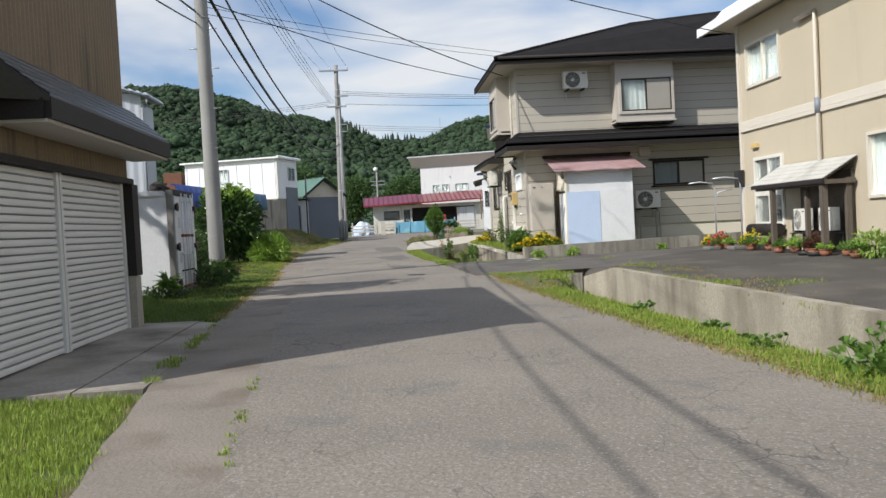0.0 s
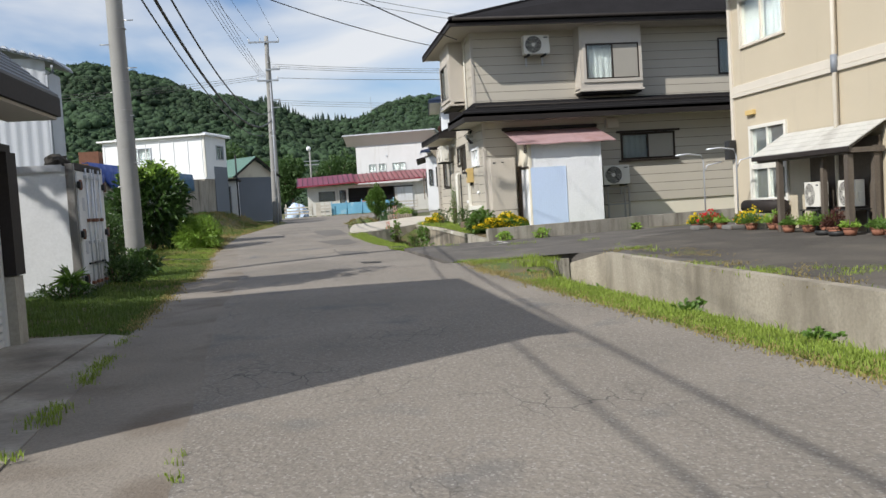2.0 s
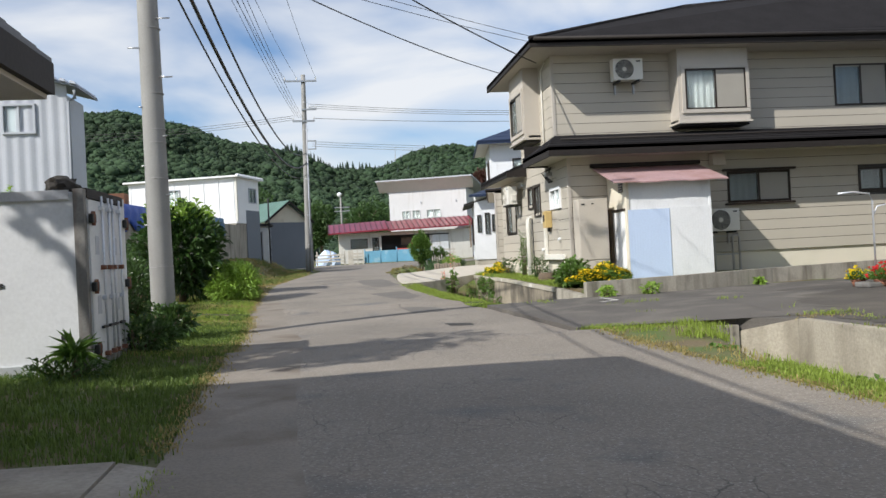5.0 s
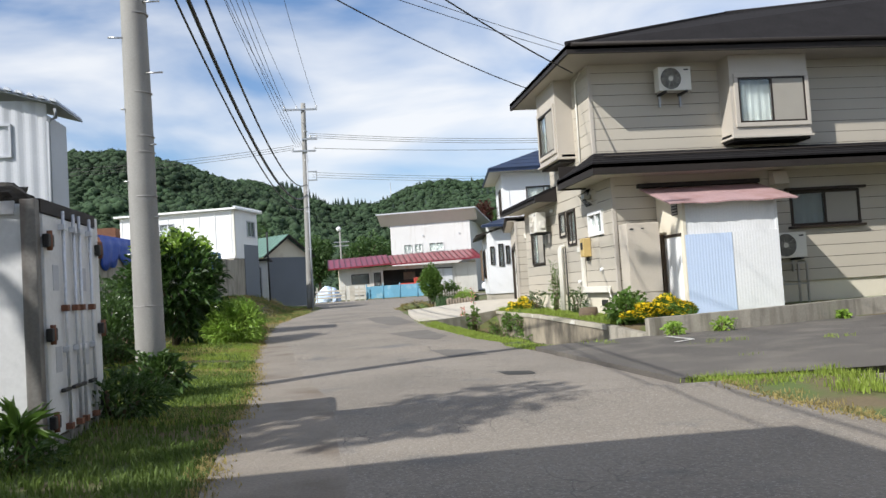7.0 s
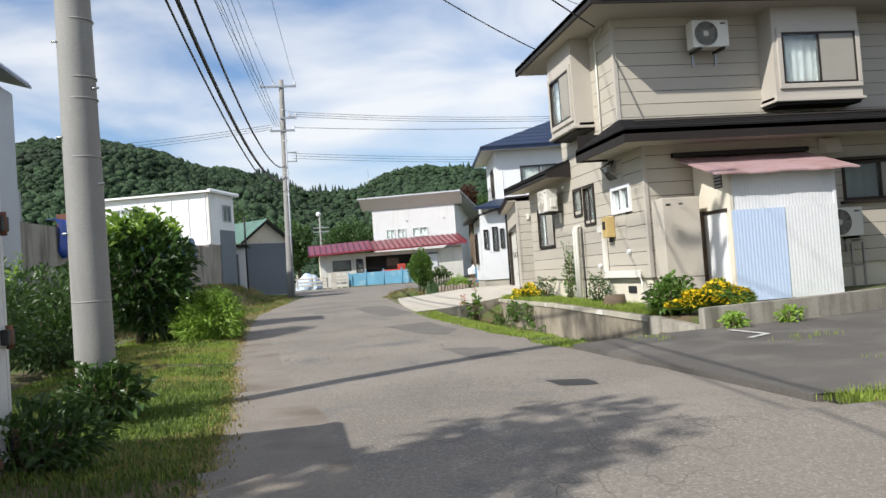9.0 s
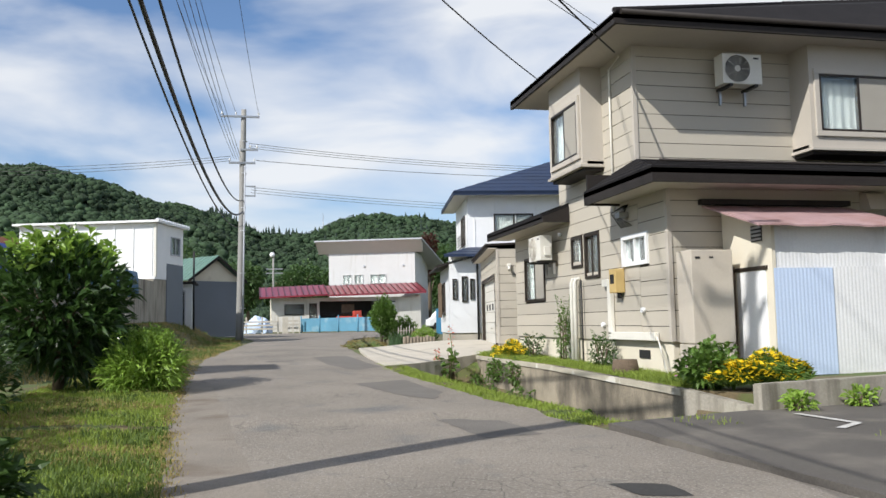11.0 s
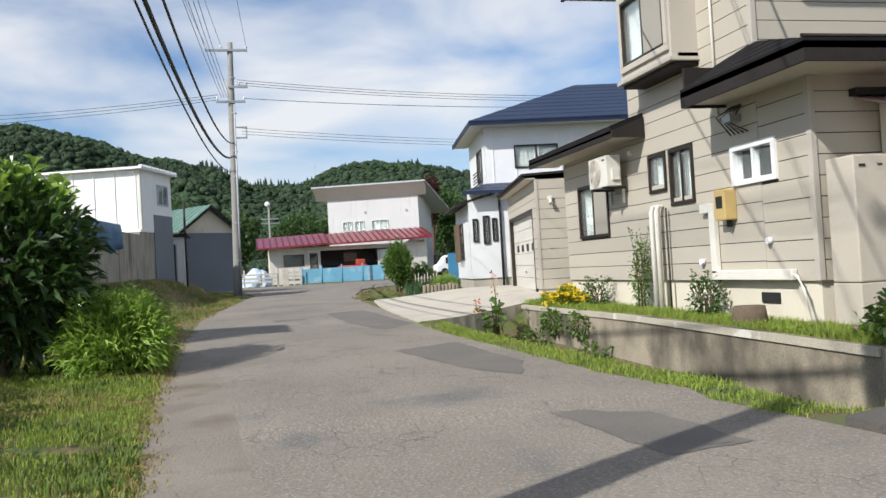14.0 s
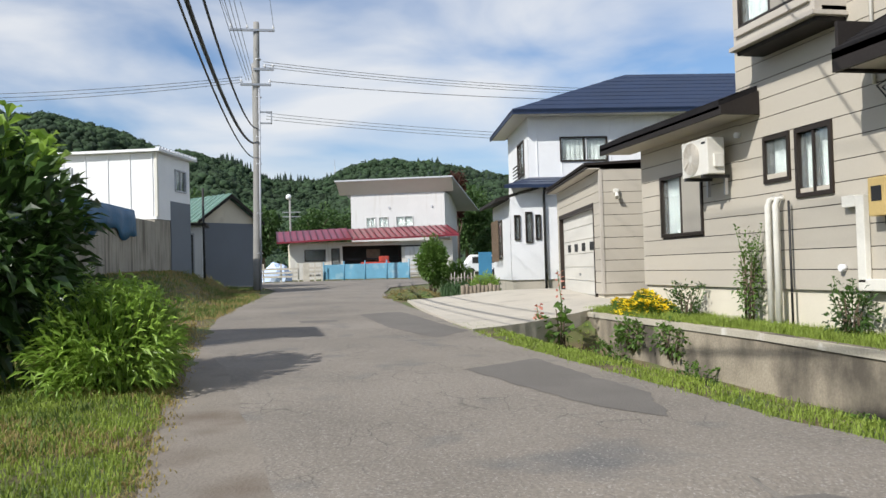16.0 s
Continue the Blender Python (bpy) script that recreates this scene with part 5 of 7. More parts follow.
bar("roof", (-12.5, 51.35, 5.86), (-5.85, 54.8, 5.95), "white", cabin)
for i in range(14):
    bar("roof_rib", (-6.0, 51.4 + i * 0.25, 5.955), (-5.83, 51.5 + i * 0.25, 6.02), "galv", cabin)
bar("corner_post", (-6.14, 51.56, 3.5), (-6.04, 51.68, 5.85), "ivory", cabin)
bm = bmesh.new(); prism(bm, [(-6.15, 51.45), (-5.75, 52.7), (-5.95, 53.3), (-13.6, 55.9), (-13.6, 52.6)], "z", 0.8, 3.40); prism(bm, [(-6.15, 51.5), (-6.4, 51.5), (-8.9, 33.0), (-8.7, 33.0)], "z", 0.0, 3.30)
setting("block_wall", bm, "concrete", "grey weathered block wall under the cabin", "wall")
bm = bmesh.new(); prism(bm, [(-5.72, 52.72), (-5.16, 54.42), (-5.36, 54.48), (-5.92, 52.78)], "z", 0.8, 4.15); setting("panel_wall", bm, "panel_grey", "slate grey metal panel wall", "wall")
lean = thing("porch", (-5.5, 57, 1.0), "small white porch with a glazed door", "porch")
pS = Side("S", 56.5)
clad(pS, -6.0, -4.9, 1.1, 3.4, [(-5.75, -5.2, 1.3, 3.1)], lean, "white", 0, "white")
window(pS, -5.75, -5.2, 1.3, 3.1, lean, "pale_metal", panes=1, curtain=False)
bar("roof", (-6.1, 56.2, 3.41), (-4.7, 58.5, 3.52), "dark_fascia", lean); bar("side_wall", (-4.98, 56.51, 1.1), (-4.9, 58.5, 3.4), "white", lean)
tube_bm = bmesh.new(); tube(tube_bm, [(-4.8, 56.3, 1.0), (-4.8, 56.3, 5.0)], 0.05); part("post", tube_bm, "rubber", lean)


def drape(name, p, q, z, drop, mat, label):
    """A sheet hung over a wall's top from p to q."""
    bm = bmesh.new()
    p, q = Vector(p), Vector(q)
    d = (q - p).normalized()
    nrm = Vector((d.y, -d.x))
    n, rows = 36, []
    for j, (o, dz) in enumerate(((-0.25, 0.03), (-0.02, 0.05), (0.06, -0.3), (0.05, -0.7), (0.04, -1.0))):
        row = []
        for k in range(n + 1):
            c = p.lerp(q, k / n) + nrm * (o + 0.03 * math.sin(k * 1.3 + j) * (o > 0))
            row.append(bm.verts.new((c.x, c.y, z + (dz if dz > 0 else dz * drop * (1 + 0.2 * math.sin(k * 0.45) + 0.1 * math.sin(k * 1.1))))))
        rows.append(row)
    for r0, r1 in zip(rows, rows[1:]):
        for k in range(n):
            f = bm.faces.new((r0[k], r0[k + 1], r1[k + 1], r1[k])); f.smooth = True
    t = part(name, bm, mat)
    s = t.modifiers.new("thick", "SOLIDIFY"); s.thickness = 0.01
    return tagged(t, label, "tarpaulin")


drape("tarpaulin", (-8.36, 35.3), (-7.67, 40.3), 3.48, 0.85, "tarp", "bright blue tarpaulin hung over the wall")
drape("tarpaulin", (-7.65, 40.5), (-6.47, 49.0), 3.50, 0.8, "teal_tarp", "dark teal tarpaulin hung over the wall")
bm = bmesh.new(); box(bm, (-13.3, 53.4, 3.40), (-12.2, 54.4, 5.4), 0.02)
tagged(part("metal_tank", bm, "rust"), "rusty red metal box beside the cabin", "metal box")

hut = thing("hut", (-4.0, 60.8, 0.75), "grey hut with a green ribbed metal roof", "hut", turn=-52)
bm = bmesh.new(); prism(bm, [(-1.45, 0), (1.45, 0), (1.45, 3.25), (0, 4.25), (-1.45, 3.25)], "x", -5.5, 0.0); part("wall", bm, "cream", hut, local=True)
bar("panel", (0.0, -1.48, 0.0), (0.05, 1.48, 3.0), "panel_grey", hut, "slate grey sheet on the gable", local=True)
for s in (-1, 1):
    bm = bmesh.new(); slab(bm, [(-5.8, s * 1.85, 3.08), (0.35, s * 1.85, 3.08), (0.35, 0, 4.40), (-5.8, 0, 4.40)][::-s], 0.07); r = part("roof", bm, "green_roof", hut, "green metal roof", local=True)
    for i in range(15):
        x = -5.75 + i * 0.42
        bm = bmesh.new(); slab(bm, [(x, s * 1.85, 3.12), (x + 0.05, s * 1.85, 3.12), (x + 0.05, 0, 4.44), (x, 0, 4.44)][::-s], 0.05); part("rib", bm, "green_rib", r, local=True)
    bm = bmesh.new(); slab(bm, [(0.30, s * 1.87, 3.06), (0.38, s * 1.87, 3.06), (0.38, 0, 4.38), (0.30, 0, 4.38)][::-s], 0.16); part("verge_board", bm, "dark_fascia", hut, local=True)

barn = thing("warehouse", (-12, 32, 0.25), "tall pale grey metal warehouse with a corrugated roof edge", "warehouse")
bS = Side("S", 29.5)
part("front_sheet", corrugated(bS, -15, -7.95, 4.2, 6.3, 0.0, 0.30, 0.010), "pale_metal", barn)
part("front_sheet", corrugated(bS, -15, -7.95, 0.1, 4.2, 0.0, 0.30, 0.010), "pale_metal", barn)
bar("side_wall", (-8.02, 29.52, 0.1), (-7.95, 31.0, 5.95), "pale_metal", barn); bar("rear_wall", (-15, 30.9, 0.1), (-8.02, 31.0, 6), "pale_metal", barn)
bm = bmesh.new(); slab(bm, [(-7.6, 29.2, 6.15), (-7.6, 31.2, 6.15), (-15, 31.2, 8.3), (-15, 29.2, 8.3)], 0.05); part("roof", bm, "grey_metal", barn)
for i in range(30):
    x, z = -7.6 - 0.25 * i, 6.16 + 0.2905 * 0.25 * i
    bm = bmesh.new(); prism(bm, [(x, z), (x - 0.05, z + 0.085), (x - 0.13, z + 0.105), (x - 0.18, z + 0.05)], "y", 29.12, 31.2); part("roof_rib", bm, "galv", barn)
window(bS, -9.6, -8.75, 4.95, 5.75, barn, "pale_metal", 0.06, curtain=False)
bm = bmesh.new(); tube(bm, [(-7.7, 29.3, 6.05), (-7.7, 29.35, 5.85), (-7.9, 29.4, 5.75), (-7.9, 29.4, 0.2)], 0.05); part("downpipe", bm, "grey_metal", barn)
bm = corrugated(Side("S", 34.4), -11.6, -8.95, 0.3, 4.2, 0.0, 0.25, 0.02)
setting("sheet_fence", bm, "grey_metal", "dark grey corrugated sheet screen", "fence")

# ---- far middle: red roof, white house, gate ----
red = thing("storehouse", (5, 82, 0.8), "low cream building with a faded red metal roof and open bays", "building")
rS = Side("S", 80.0)
clad(rS, -0.6, 11.2, 0.7, 3.4, [(0.4, 1.9, 2.05, 2.9), (2.3, 2.9, 0.75, 2.95), (3.1, 7.4, 0.9, 3.1)], red, "store_wall", 0, "store_wall")
window(rS, 0.4, 1.9, 2.05, 2.9, red, "bronze", curtain=False); window(rS, 2.3, 2.9, 0.75, 2.95, red, "bronze", panes=1, curtain=False)
# bay lined in near black, so its inner shade is painted
bar("bay_back", (2.95, 82.0, 0.7), (7.6, 82.1, 3.3), "indoor_shade", red)
bar("bay_side", (2.95, 80.17, 0.7), (3.05, 82, 3.3), "indoor_shade", red); bar("bay_side", (7.45, 80.17, 0.7), (7.55, 82, 3.3), "indoor_shade", red)
bar("shelf_board", (4.9, 80.6, 2.05), (5.9, 80.7, 2.85), "wood", red, "brown timber board inside the bay"); bar("lintel", (3.1, 80.3, 2.1), (7.4, 80.4, 2.2), "rubber", red)
for a in (7.62, 8.34):
    bar("door_panel", (a, 79.9, 1.0), (a + 0.70, 79.97, 2.95), "white_dirty", red, "white sliding door panel")
bar("door_rail", (7.3, 79.86, 2.97), (9.1, 79.98, 3.07), "rubber", red)
bar("side_wall", (-0.6, 80.16, 0.7), (-0.45, 85, 3.4), "cream", red); bar("side_wall", (11.05, 80.16, 0.7), (11.2, 85, 3.6), "cream", red)
for a, b in ((-1.5, 3.7), (3.7, 11.5)):
    lift = 0 if a < 0 else 0.12
    bm = bmesh.new(); slab(bm, [(a, 79.1, 3.45 + lift), (b, 79.1, 3.65 + lift), (b, 83.2, 4.55 + lift), (a, 83.2, 4.35 + lift)], 0.12); r = part("roof", bm, "red_roof", red)
    n = int((b - a) / 0.45)
    for i in range(n + 1):
        x = a + (b - a - 0.05) * i / n
        bm = bmesh.new(); d = 0.2 * (x - a) / (b - a) + lift; slab(bm, [(x, 79.08, 3.53 + d), (x + 0.08, 79.08, 3.53 + d), (x + 0.08, 83.2, 4.40 + d), (x, 83.2, 4.40 + d)], 0.04); part("rib", bm, "red_rib", r)
drape_at = thing("covered_pile", (-1.6, 77, 0.8), "heap under pale blue plastic sheeting", "heap")
bm = bmesh.new(); bmesh.ops.create_icosphere(bm, subdivisions=3, radius=1.0)
for v in bm.verts:
    k = 1 + 0.25 * noise.noise(v.co * 2.3)
    v.co = Vector((v.co.x * 1.0 * k, v.co.y * 0.8 * k, max(-0.1, v.co.z * 0.95 * k + 0.2)))
part("sheet", bm, "corr_blue", drape_at, local=True)
bm = bmesh.new(); box(bm, (4.3, 78.2, 0.9), (6.3, 79.4, 1.9), 0.1); box(bm, (5.6, 78.3, 1.9), (6.2, 79.3, 2.3), 0.08)
tagged(part("farm_machine", bm, "red_paint"), "red farm machine parked before the open bay", "machine")

wh = thing("house", (8, 87, 0.9), "white flat-fronted house with a pale mono-pitch roof", "house", turn=-20)
wS = Side("S", 84.5)
clad(wS, 3.9, 11.4, 0.9, 7.3, [(5.1, 5.9, 4.7, 5.5), (6.1, 6.9, 4.7, 5.5), (7.5, 8.9, 4.7, 5.5)], wh, "far_white", 0, "far_white")
for a, b in ((5.1, 5.9), (6.1, 6.9), (7.5, 8.9)):
    window(wS, a, b, 4.7, 5.5, wh, "far_white")
bar("side_wall", (11.25, 84.65, 0.9), (11.4, 92, 7.3), "far_white", wh); bar("side_wall", (3.9, 84.65, 0.9), (4.05, 92, 7.3), "far_white", wh); bar("rear_wall", (4.05, 91.9, 0.9), (11.25, 92, 8.0), "far_white", wh)
bm = bmesh.new(); slab(bm, [(2.9, 83.4, 8.4), (12.2, 83.4, 8.4), (13.2, 93, 6.4), (2.9, 93, 6.4)], 0.12); part("roof", bm, "pale_metal", wh)
bm = bmesh.new(); prism(bm, [(83.45, 8.28), (84.5, 7.3), (84.5, 8.05)], "x", 3.0, 12.1); part("eave_underside", bm, "ivory", wh, "slanting pale eave")
for u in (7.0, 10.4):
    bm = bmesh.new(); tube(bm, [(u, 84.4, 6.2), (u, 84.52, 6.2)], 0.08); part("vent_cap", bm, "pale_metal", wh)

wh.location.x += 1.1

gate = thing("gate", (4, 72, 0.75), "faded blue sheet-metal gate of four panels", "gate")
P0, P1 = Vector((1.4, 75.0)), Vector((6.3, 70.5))
for i in range(4):
    a, b = P0.lerp(P1, i / 4 + 0.004), P0.lerp(P1, (i + 1) / 4 - 0.004)
    bm = bmesh.new(); d = (b - a).normalized() * 0.0; nrm = Vector((-(b - a).y, (b - a).x)).normalized() * 0.03
    ring = [(a + nrm), (b + nrm), (b - nrm), (a - nrm)]
    prism(bm, [(p.x, p.y) for p in ring], "z", 0.80, 1.75); part("gate_panel", bm, "gate_blue", gate)
for i in range(5):
    a = P0.lerp(P1, i / 4)
    bm = bmesh.new(); tube(bm, [(a.x, a.y - 0.06, 0.6), (a.x, a.y - 0.06, 1.95)], 0.05, 8); part("post", bm, "gate_blue", gate)
fence = thing("fence", (-1, 74.5, 0.75), "white weathered plank fence with pale posts", "fence")
for i, z in enumerate((1.0, 1.25, 1.5)):
    bm = bmesh.new(); box(bm, (-2.6, 74.3, z), (-0.3, 74.36, z + 0.12)); part("rail", bm, "pale_wood", fence)
    bm = bmesh.new(); box(bm, (0.3, 74.9, z + 0.02), (1.2, 74.96, z + 0.15)); part("rail", bm, "pale_wood", fence)
    bm = bmesh.new(); box(bm, (6.4, 71.5, z), (8.4, 71.56, z + 0.12)); part("rail", bm, "pale_wood", fence)
for x, w in ((-2.5, 0.1), (-1.4, 0.1), (-0.3, 0.1), (0.05, 0.4), (0.75, 0.1), (1.2, 0.1)):
    bm = bmesh.new(); box(bm, (x, 74.4, 0.6), (x + w, 74.5, 1.9), 0.01); part("post", bm, "pale_wood", fence)
lampost = thing("street_lamp", (-0.1, 95, 0.9), "street lamp with a round white head on a pole", "street lamp")
bm = bmesh.new(); tube(bm, [(-0.1, 95, 0.8), (-0.1, 95, 7.9)], 0.09, 8); part("pole", bm, "pole", lampost)
bm = bmesh.new(); bmesh.ops.create_uvsphere(bm, u_segments=12, v_segments=8, radius=0.25); bmesh.ops.translate(bm, verts=bm.verts[:], vec=(-0.2, 95, 8.0)); part("head", bm, "white", lampost)
for z in (6.6, 6.2):
    bar("crossarm", (-0.8, 94.95, z), (0.8, 95.05, z + 0.1), "steel", lampost)

# ---- the beige house ----
bh = thing("house", (13, 14, 0.3), "two-storey beige stucco house with white trim", "house")
bW = Side("W", 8.6)
holesB = [(17.15, 18.78, 3.98, 4.98), (17.2, 18.55, 0.85, 2.38), (11.9, 14.1, 1.3, 2.45)]
clad(bW, 4, 19.2, 0.28, 5.5, holesB, bh, "beige", 0, "beige", 0.18)
bar("north_wall", (8.79, 19.03, 0.28), (16, 19.2, 5.5), "beige", bh); bar("rear_wall", (15.9, 4, 0.28), (16, 19.0, 5.5), "beige", bh); bar("south_wall", (8.79, 4, 0.28), (15.9, 4.15, 5.5), "beige", bh)
window(bW, *holesB[0], bh, "beige_trim", 0.05); window(bW, *holesB[2], bh, "beige_trim", 0.05)
window(bW, *holesB[1], bh, "ivory", 0.05, curtain=False, bar_w=0.07)
part("rail", box(bmesh.new(), bW.at(17.27, 0.03, 1.50), bW.at(18.48, -0.03, 1.60)), "ivory", bh)
part("band", box(bmesh.new(), bW.at(4, 0.035, 3.10), bW.at(19.21, 0.0, 3.26), 0.008), "beige_trim", bh)
part("band", box(bmesh.new(), bW.at(4, 0.05, 3.02), bW.at(19.21, 0.0, 3.095), 0.008), "beige_trim", bh)
part("corner_trim", box(bmesh.new(), (8.555, 19.14, 0.28), (8.62, 19.24, 5.5), 0.008), "beige_trim", bh)
bm = bmesh.new(); slab(bm, [(8.0, 3.2, 5.62), (16.5, 3.2, 5.62), (16.5, 20.0, 5.62), (8.0, 20.0, 5.62)], 0.07); part("soffit", bm, "beige_trim", bh)
bm = bmesh.new(); prism(bm, [(7.95, 5.45), (8.0, 5.45), (8.6, 6.1), (16.5, 6.3), (16.5, 5.65), (7.95, 5.65)], "y", 3.2, 20.02); part("roof", bm, "white", bh, "white roof edge")
bm = bmesh.new(); tube(bm, [(8.5, 16.3, 4.95), (8.52, 15.62, 4.98), (8.53, 15.6, 4.8), (8.53, 15.62, 0.3)], 0.045, 10); part("downpipe", bm, "beige_trim", bh)
bm = bmesh.new(); tube(bm, [(8.53, 15.62, 3.0), (8.53, 15.62, 3.3)], 0.06, 10); part("pipe_joint", bm, "grey_metal", bh)
part("wall_lamp", box(bmesh.new(), bW.at(18.3, 0.08, 2.60), bW.at(18.6, 0.0, 2.70), 0.01), "yellow_box", bh)
part("meter_box", box(bmesh.new(), (8.42, 19.1, 1.75), (8.58, 19.32, 2.15), 0.02), "rubber", bh, "black meter box")
bar("step", (8.2, 17.2, 0.28), (8.59, 18.5, 0.62), "concrete", bh)
bm = bmesh.new(); tube(bm, [(8.42, 17.15, 0.76), (8.42, 18.5, 0.76)], 0.13, 12); tagged(part("rolled_mat", bm, "dark_brown"), "dark rolled reed mat lying under the window", "mat")

canopy = thing("canopy", (8.1, 15.8, 0.25), "weathered timber lean-to with a pale boarded roof", "canopy")
bm = bmesh.new(); slab(bm, [(7.92, 17.25, 1.70), (7.92, 14.45, 1.68), (8.58, 14.45, 2.08), (8.58, 17.25, 2.10)], 0.03); part("roof", bm, "old_wood", canopy)
for i in range(5):
    t0, t1 = i / 5, (i + 1) / 5 - 0.02
    xa, xb, za, zb = 7.90 + 0.68 * t0, 7.90 + 0.68 * t1, 1.71 + 0.40 * t0, 1.71 + 0.40 * t1
    bm = bmesh.new(); slab(bm, [(xa, 17.28, za + 0.012), (xa, 14.42, za), (xb, 14.42, zb), (xb, 17.28, zb + 0.012)], 0.018); part("roof_board", bm, "roof_white", canopy, "pale painted roof board")
bar("fascia", (7.89, 14.42, 1.62), (7.915, 17.28, 1.70), "dark_brown", canopy)
for x, y, w in ((7.94, 16.45, 0.09), (7.94, 14.50, 0.10), (8.12, 15.42, 0.08), (8.40, 14.5, 0.09)):
    bar("post", (x, y, 0.2), (x + w, y + w, 1.70), "old_wood", canopy)
bar("beam", (7.95, 14.5, 1.58), (8.03, 17.2, 1.68), "old_wood", canopy); bar("rafter", (7.95, 14.46, 1.60), (8.56, 14.54, 1.68), "old_wood", canopy)
bar("rear_board", (8.52, 14.55, 0.4), (8.57, 16.4, 1.85), "old_wood", canopy, "dark timber boards at the back")


def outdoor_unit(at, turn, label, feet=0.08, fan="rubber", group="outdoor units"):
    """An air conditioner's outdoor unit, front to -y before turning."""
    u = thing("air_conditioner_unit", at, label, "air conditioner", group, turn=turn)
    part("casing", box(bmesh.new(), (-0.39, -0.14, feet), (0.39, 0.14, feet + 0.55), 0.015), "ivory", u, local=True)
    bm = bmesh.new()
    for k in range(8):
        r = 0.03 + 0.215 * k / 7
        tube(bm, [(-0.10 + r * math.cos(a), -0.155, feet + 0.275 + r * math.sin(a)) for a in [2 * math.pi * j / 28 for j in range(29)]], 0.004, 4)
    for k in range(10):
        a = math.pi * k / 5
        tube(bm, [(-0.10 + 0.03 * math.cos(a), -0.155, feet + 0.275 + 0.03 * math.sin(a)), (-0.10 + 0.245 * math.cos(a), -0.155, feet + 0.275 + 0.245 * math.sin(a))], 0.003, 4)
    part("grille", bm, "ivory", u, local=True)
    bm = bmesh.new(); tube(bm, [(-0.10, -0.1405, feet + 0.275), (-0.10, -0.146, feet + 0.275)], 0.245, 28); part("fan_opening", bm, fan, u, "round fan opening", local=True)
    bm = bmesh.new(); tube(bm, [(-0.10, -0.147, feet + 0.275), (-0.10, -0.152, feet + 0.275)], 0.055, 16); part("fan_hub", bm, "ivory", u, local=True)
    part("badge", box(bmesh.new(), (0.22, -0.143, feet + 0.46), (0.33, -0.139, feet + 0.49)), "rubber", u, local=True)
    part("valve_cover", box(bmesh.new(), (0.385, -0.05, feet + 0.1), (0.43, 0.1, feet + 0.3), 0.01), "ivory", u, local=True)
    for s in (-0.25, 0.25):
        part("foot", box(bmesh.new(), (s - 0.03, -0.17, feet - 0.05), (s + 0.03, 0.28, feet - 0.001)), "rubber", u, local=True)
        if feet > 0.06:
            part("bracket", box(bmesh.new(), (s - 0.02, 0.2, feet - 0.3), (s + 0.02, 0.25, feet)), "steel", u, local=True)
    return u


outdoor_unit((6.53, 26.85, 5.30), 0, "white outdoor unit bracketed high on the grey siding", 0.12)
outdoor_unit((4.32, 31.47, 2.50), -90, "white outdoor unit bracketed on the siding beside a window", 0.12, "tank")
outdoor_unit((8.42, 25.85, 1.32), 0, "white outdoor unit on a steel stand beside the shed", 0.12)
outdoor_unit((8.30, 15.9, 0.70), -90, "white outdoor unit under the timber canopy", 0.06, "fan_grey").scale = (0.56, 0.62, 0.78)
outdoor_unit((8.30, 14.95, 0.70), -90, "white outdoor unit under the timber canopy", 0.06, "fan_grey").scale = (0.56, 0.62, 0.78)
for y in (15.9, 14.95):
    st = thing("unit_stand", (8.3, y, 0.25), "dark steel stand under an outdoor unit", "stand")
    for dx in (-0.12, 0.12):
        for dy in (-0.22, 0.22):
            bar("leg", (8.3 + dx - 0.015, y + dy - 0.015, 0.2), (8.3 + dx + 0.015, y + dy + 0.015, 0.68), "rubber", st)
    bar("shelf", (8.14, y - 0.26, 0.685), (8.46, y + 0.26, 0.705), "rubber", st)


# ---- plants ----
rng = np.random.default_rng(7)


def blades(places, tall, wide, lean=0.35, bend=0.5):
    """Grass blades as bent strips. places: n x 3. Returns vertices and faces."""
    n = len(places)
    a = rng.uniform(0, 2 * np.pi, n)
    h = tall * rng.uniform(0.5, 1.3, n)
    side = np.stack([np.cos(a), np.sin(a), np.zeros(n)], 1) * (wide * rng.uniform(0.7, 1.3, n))[:, None] / 2
    out = np.stack([-np.sin(a), np.cos(a), np.zeros(n)], 1) * (h * rng.uniform(0.1, 1, n) * lean)[:, None]
    up = np.zeros((n, 3)); up[:, 2] = h
    p = np.asarray(places)
    mid = p + out * 0.35 + up * 0.6
    tip = p + out * (1 + bend) + up
    v = np.stack([p - side, p + side, mid + side * 0.8, mid - side * 0.8, tip], 1).reshape(-1, 3)
    k = np.arange(n) * 5
    f = [(int(i), int(i) + 1, int(i) + 2, int(i) + 3) for i in k] + [(int(i) + 3, int(i) + 2, int(i) + 4) for i in k]
    return v, f


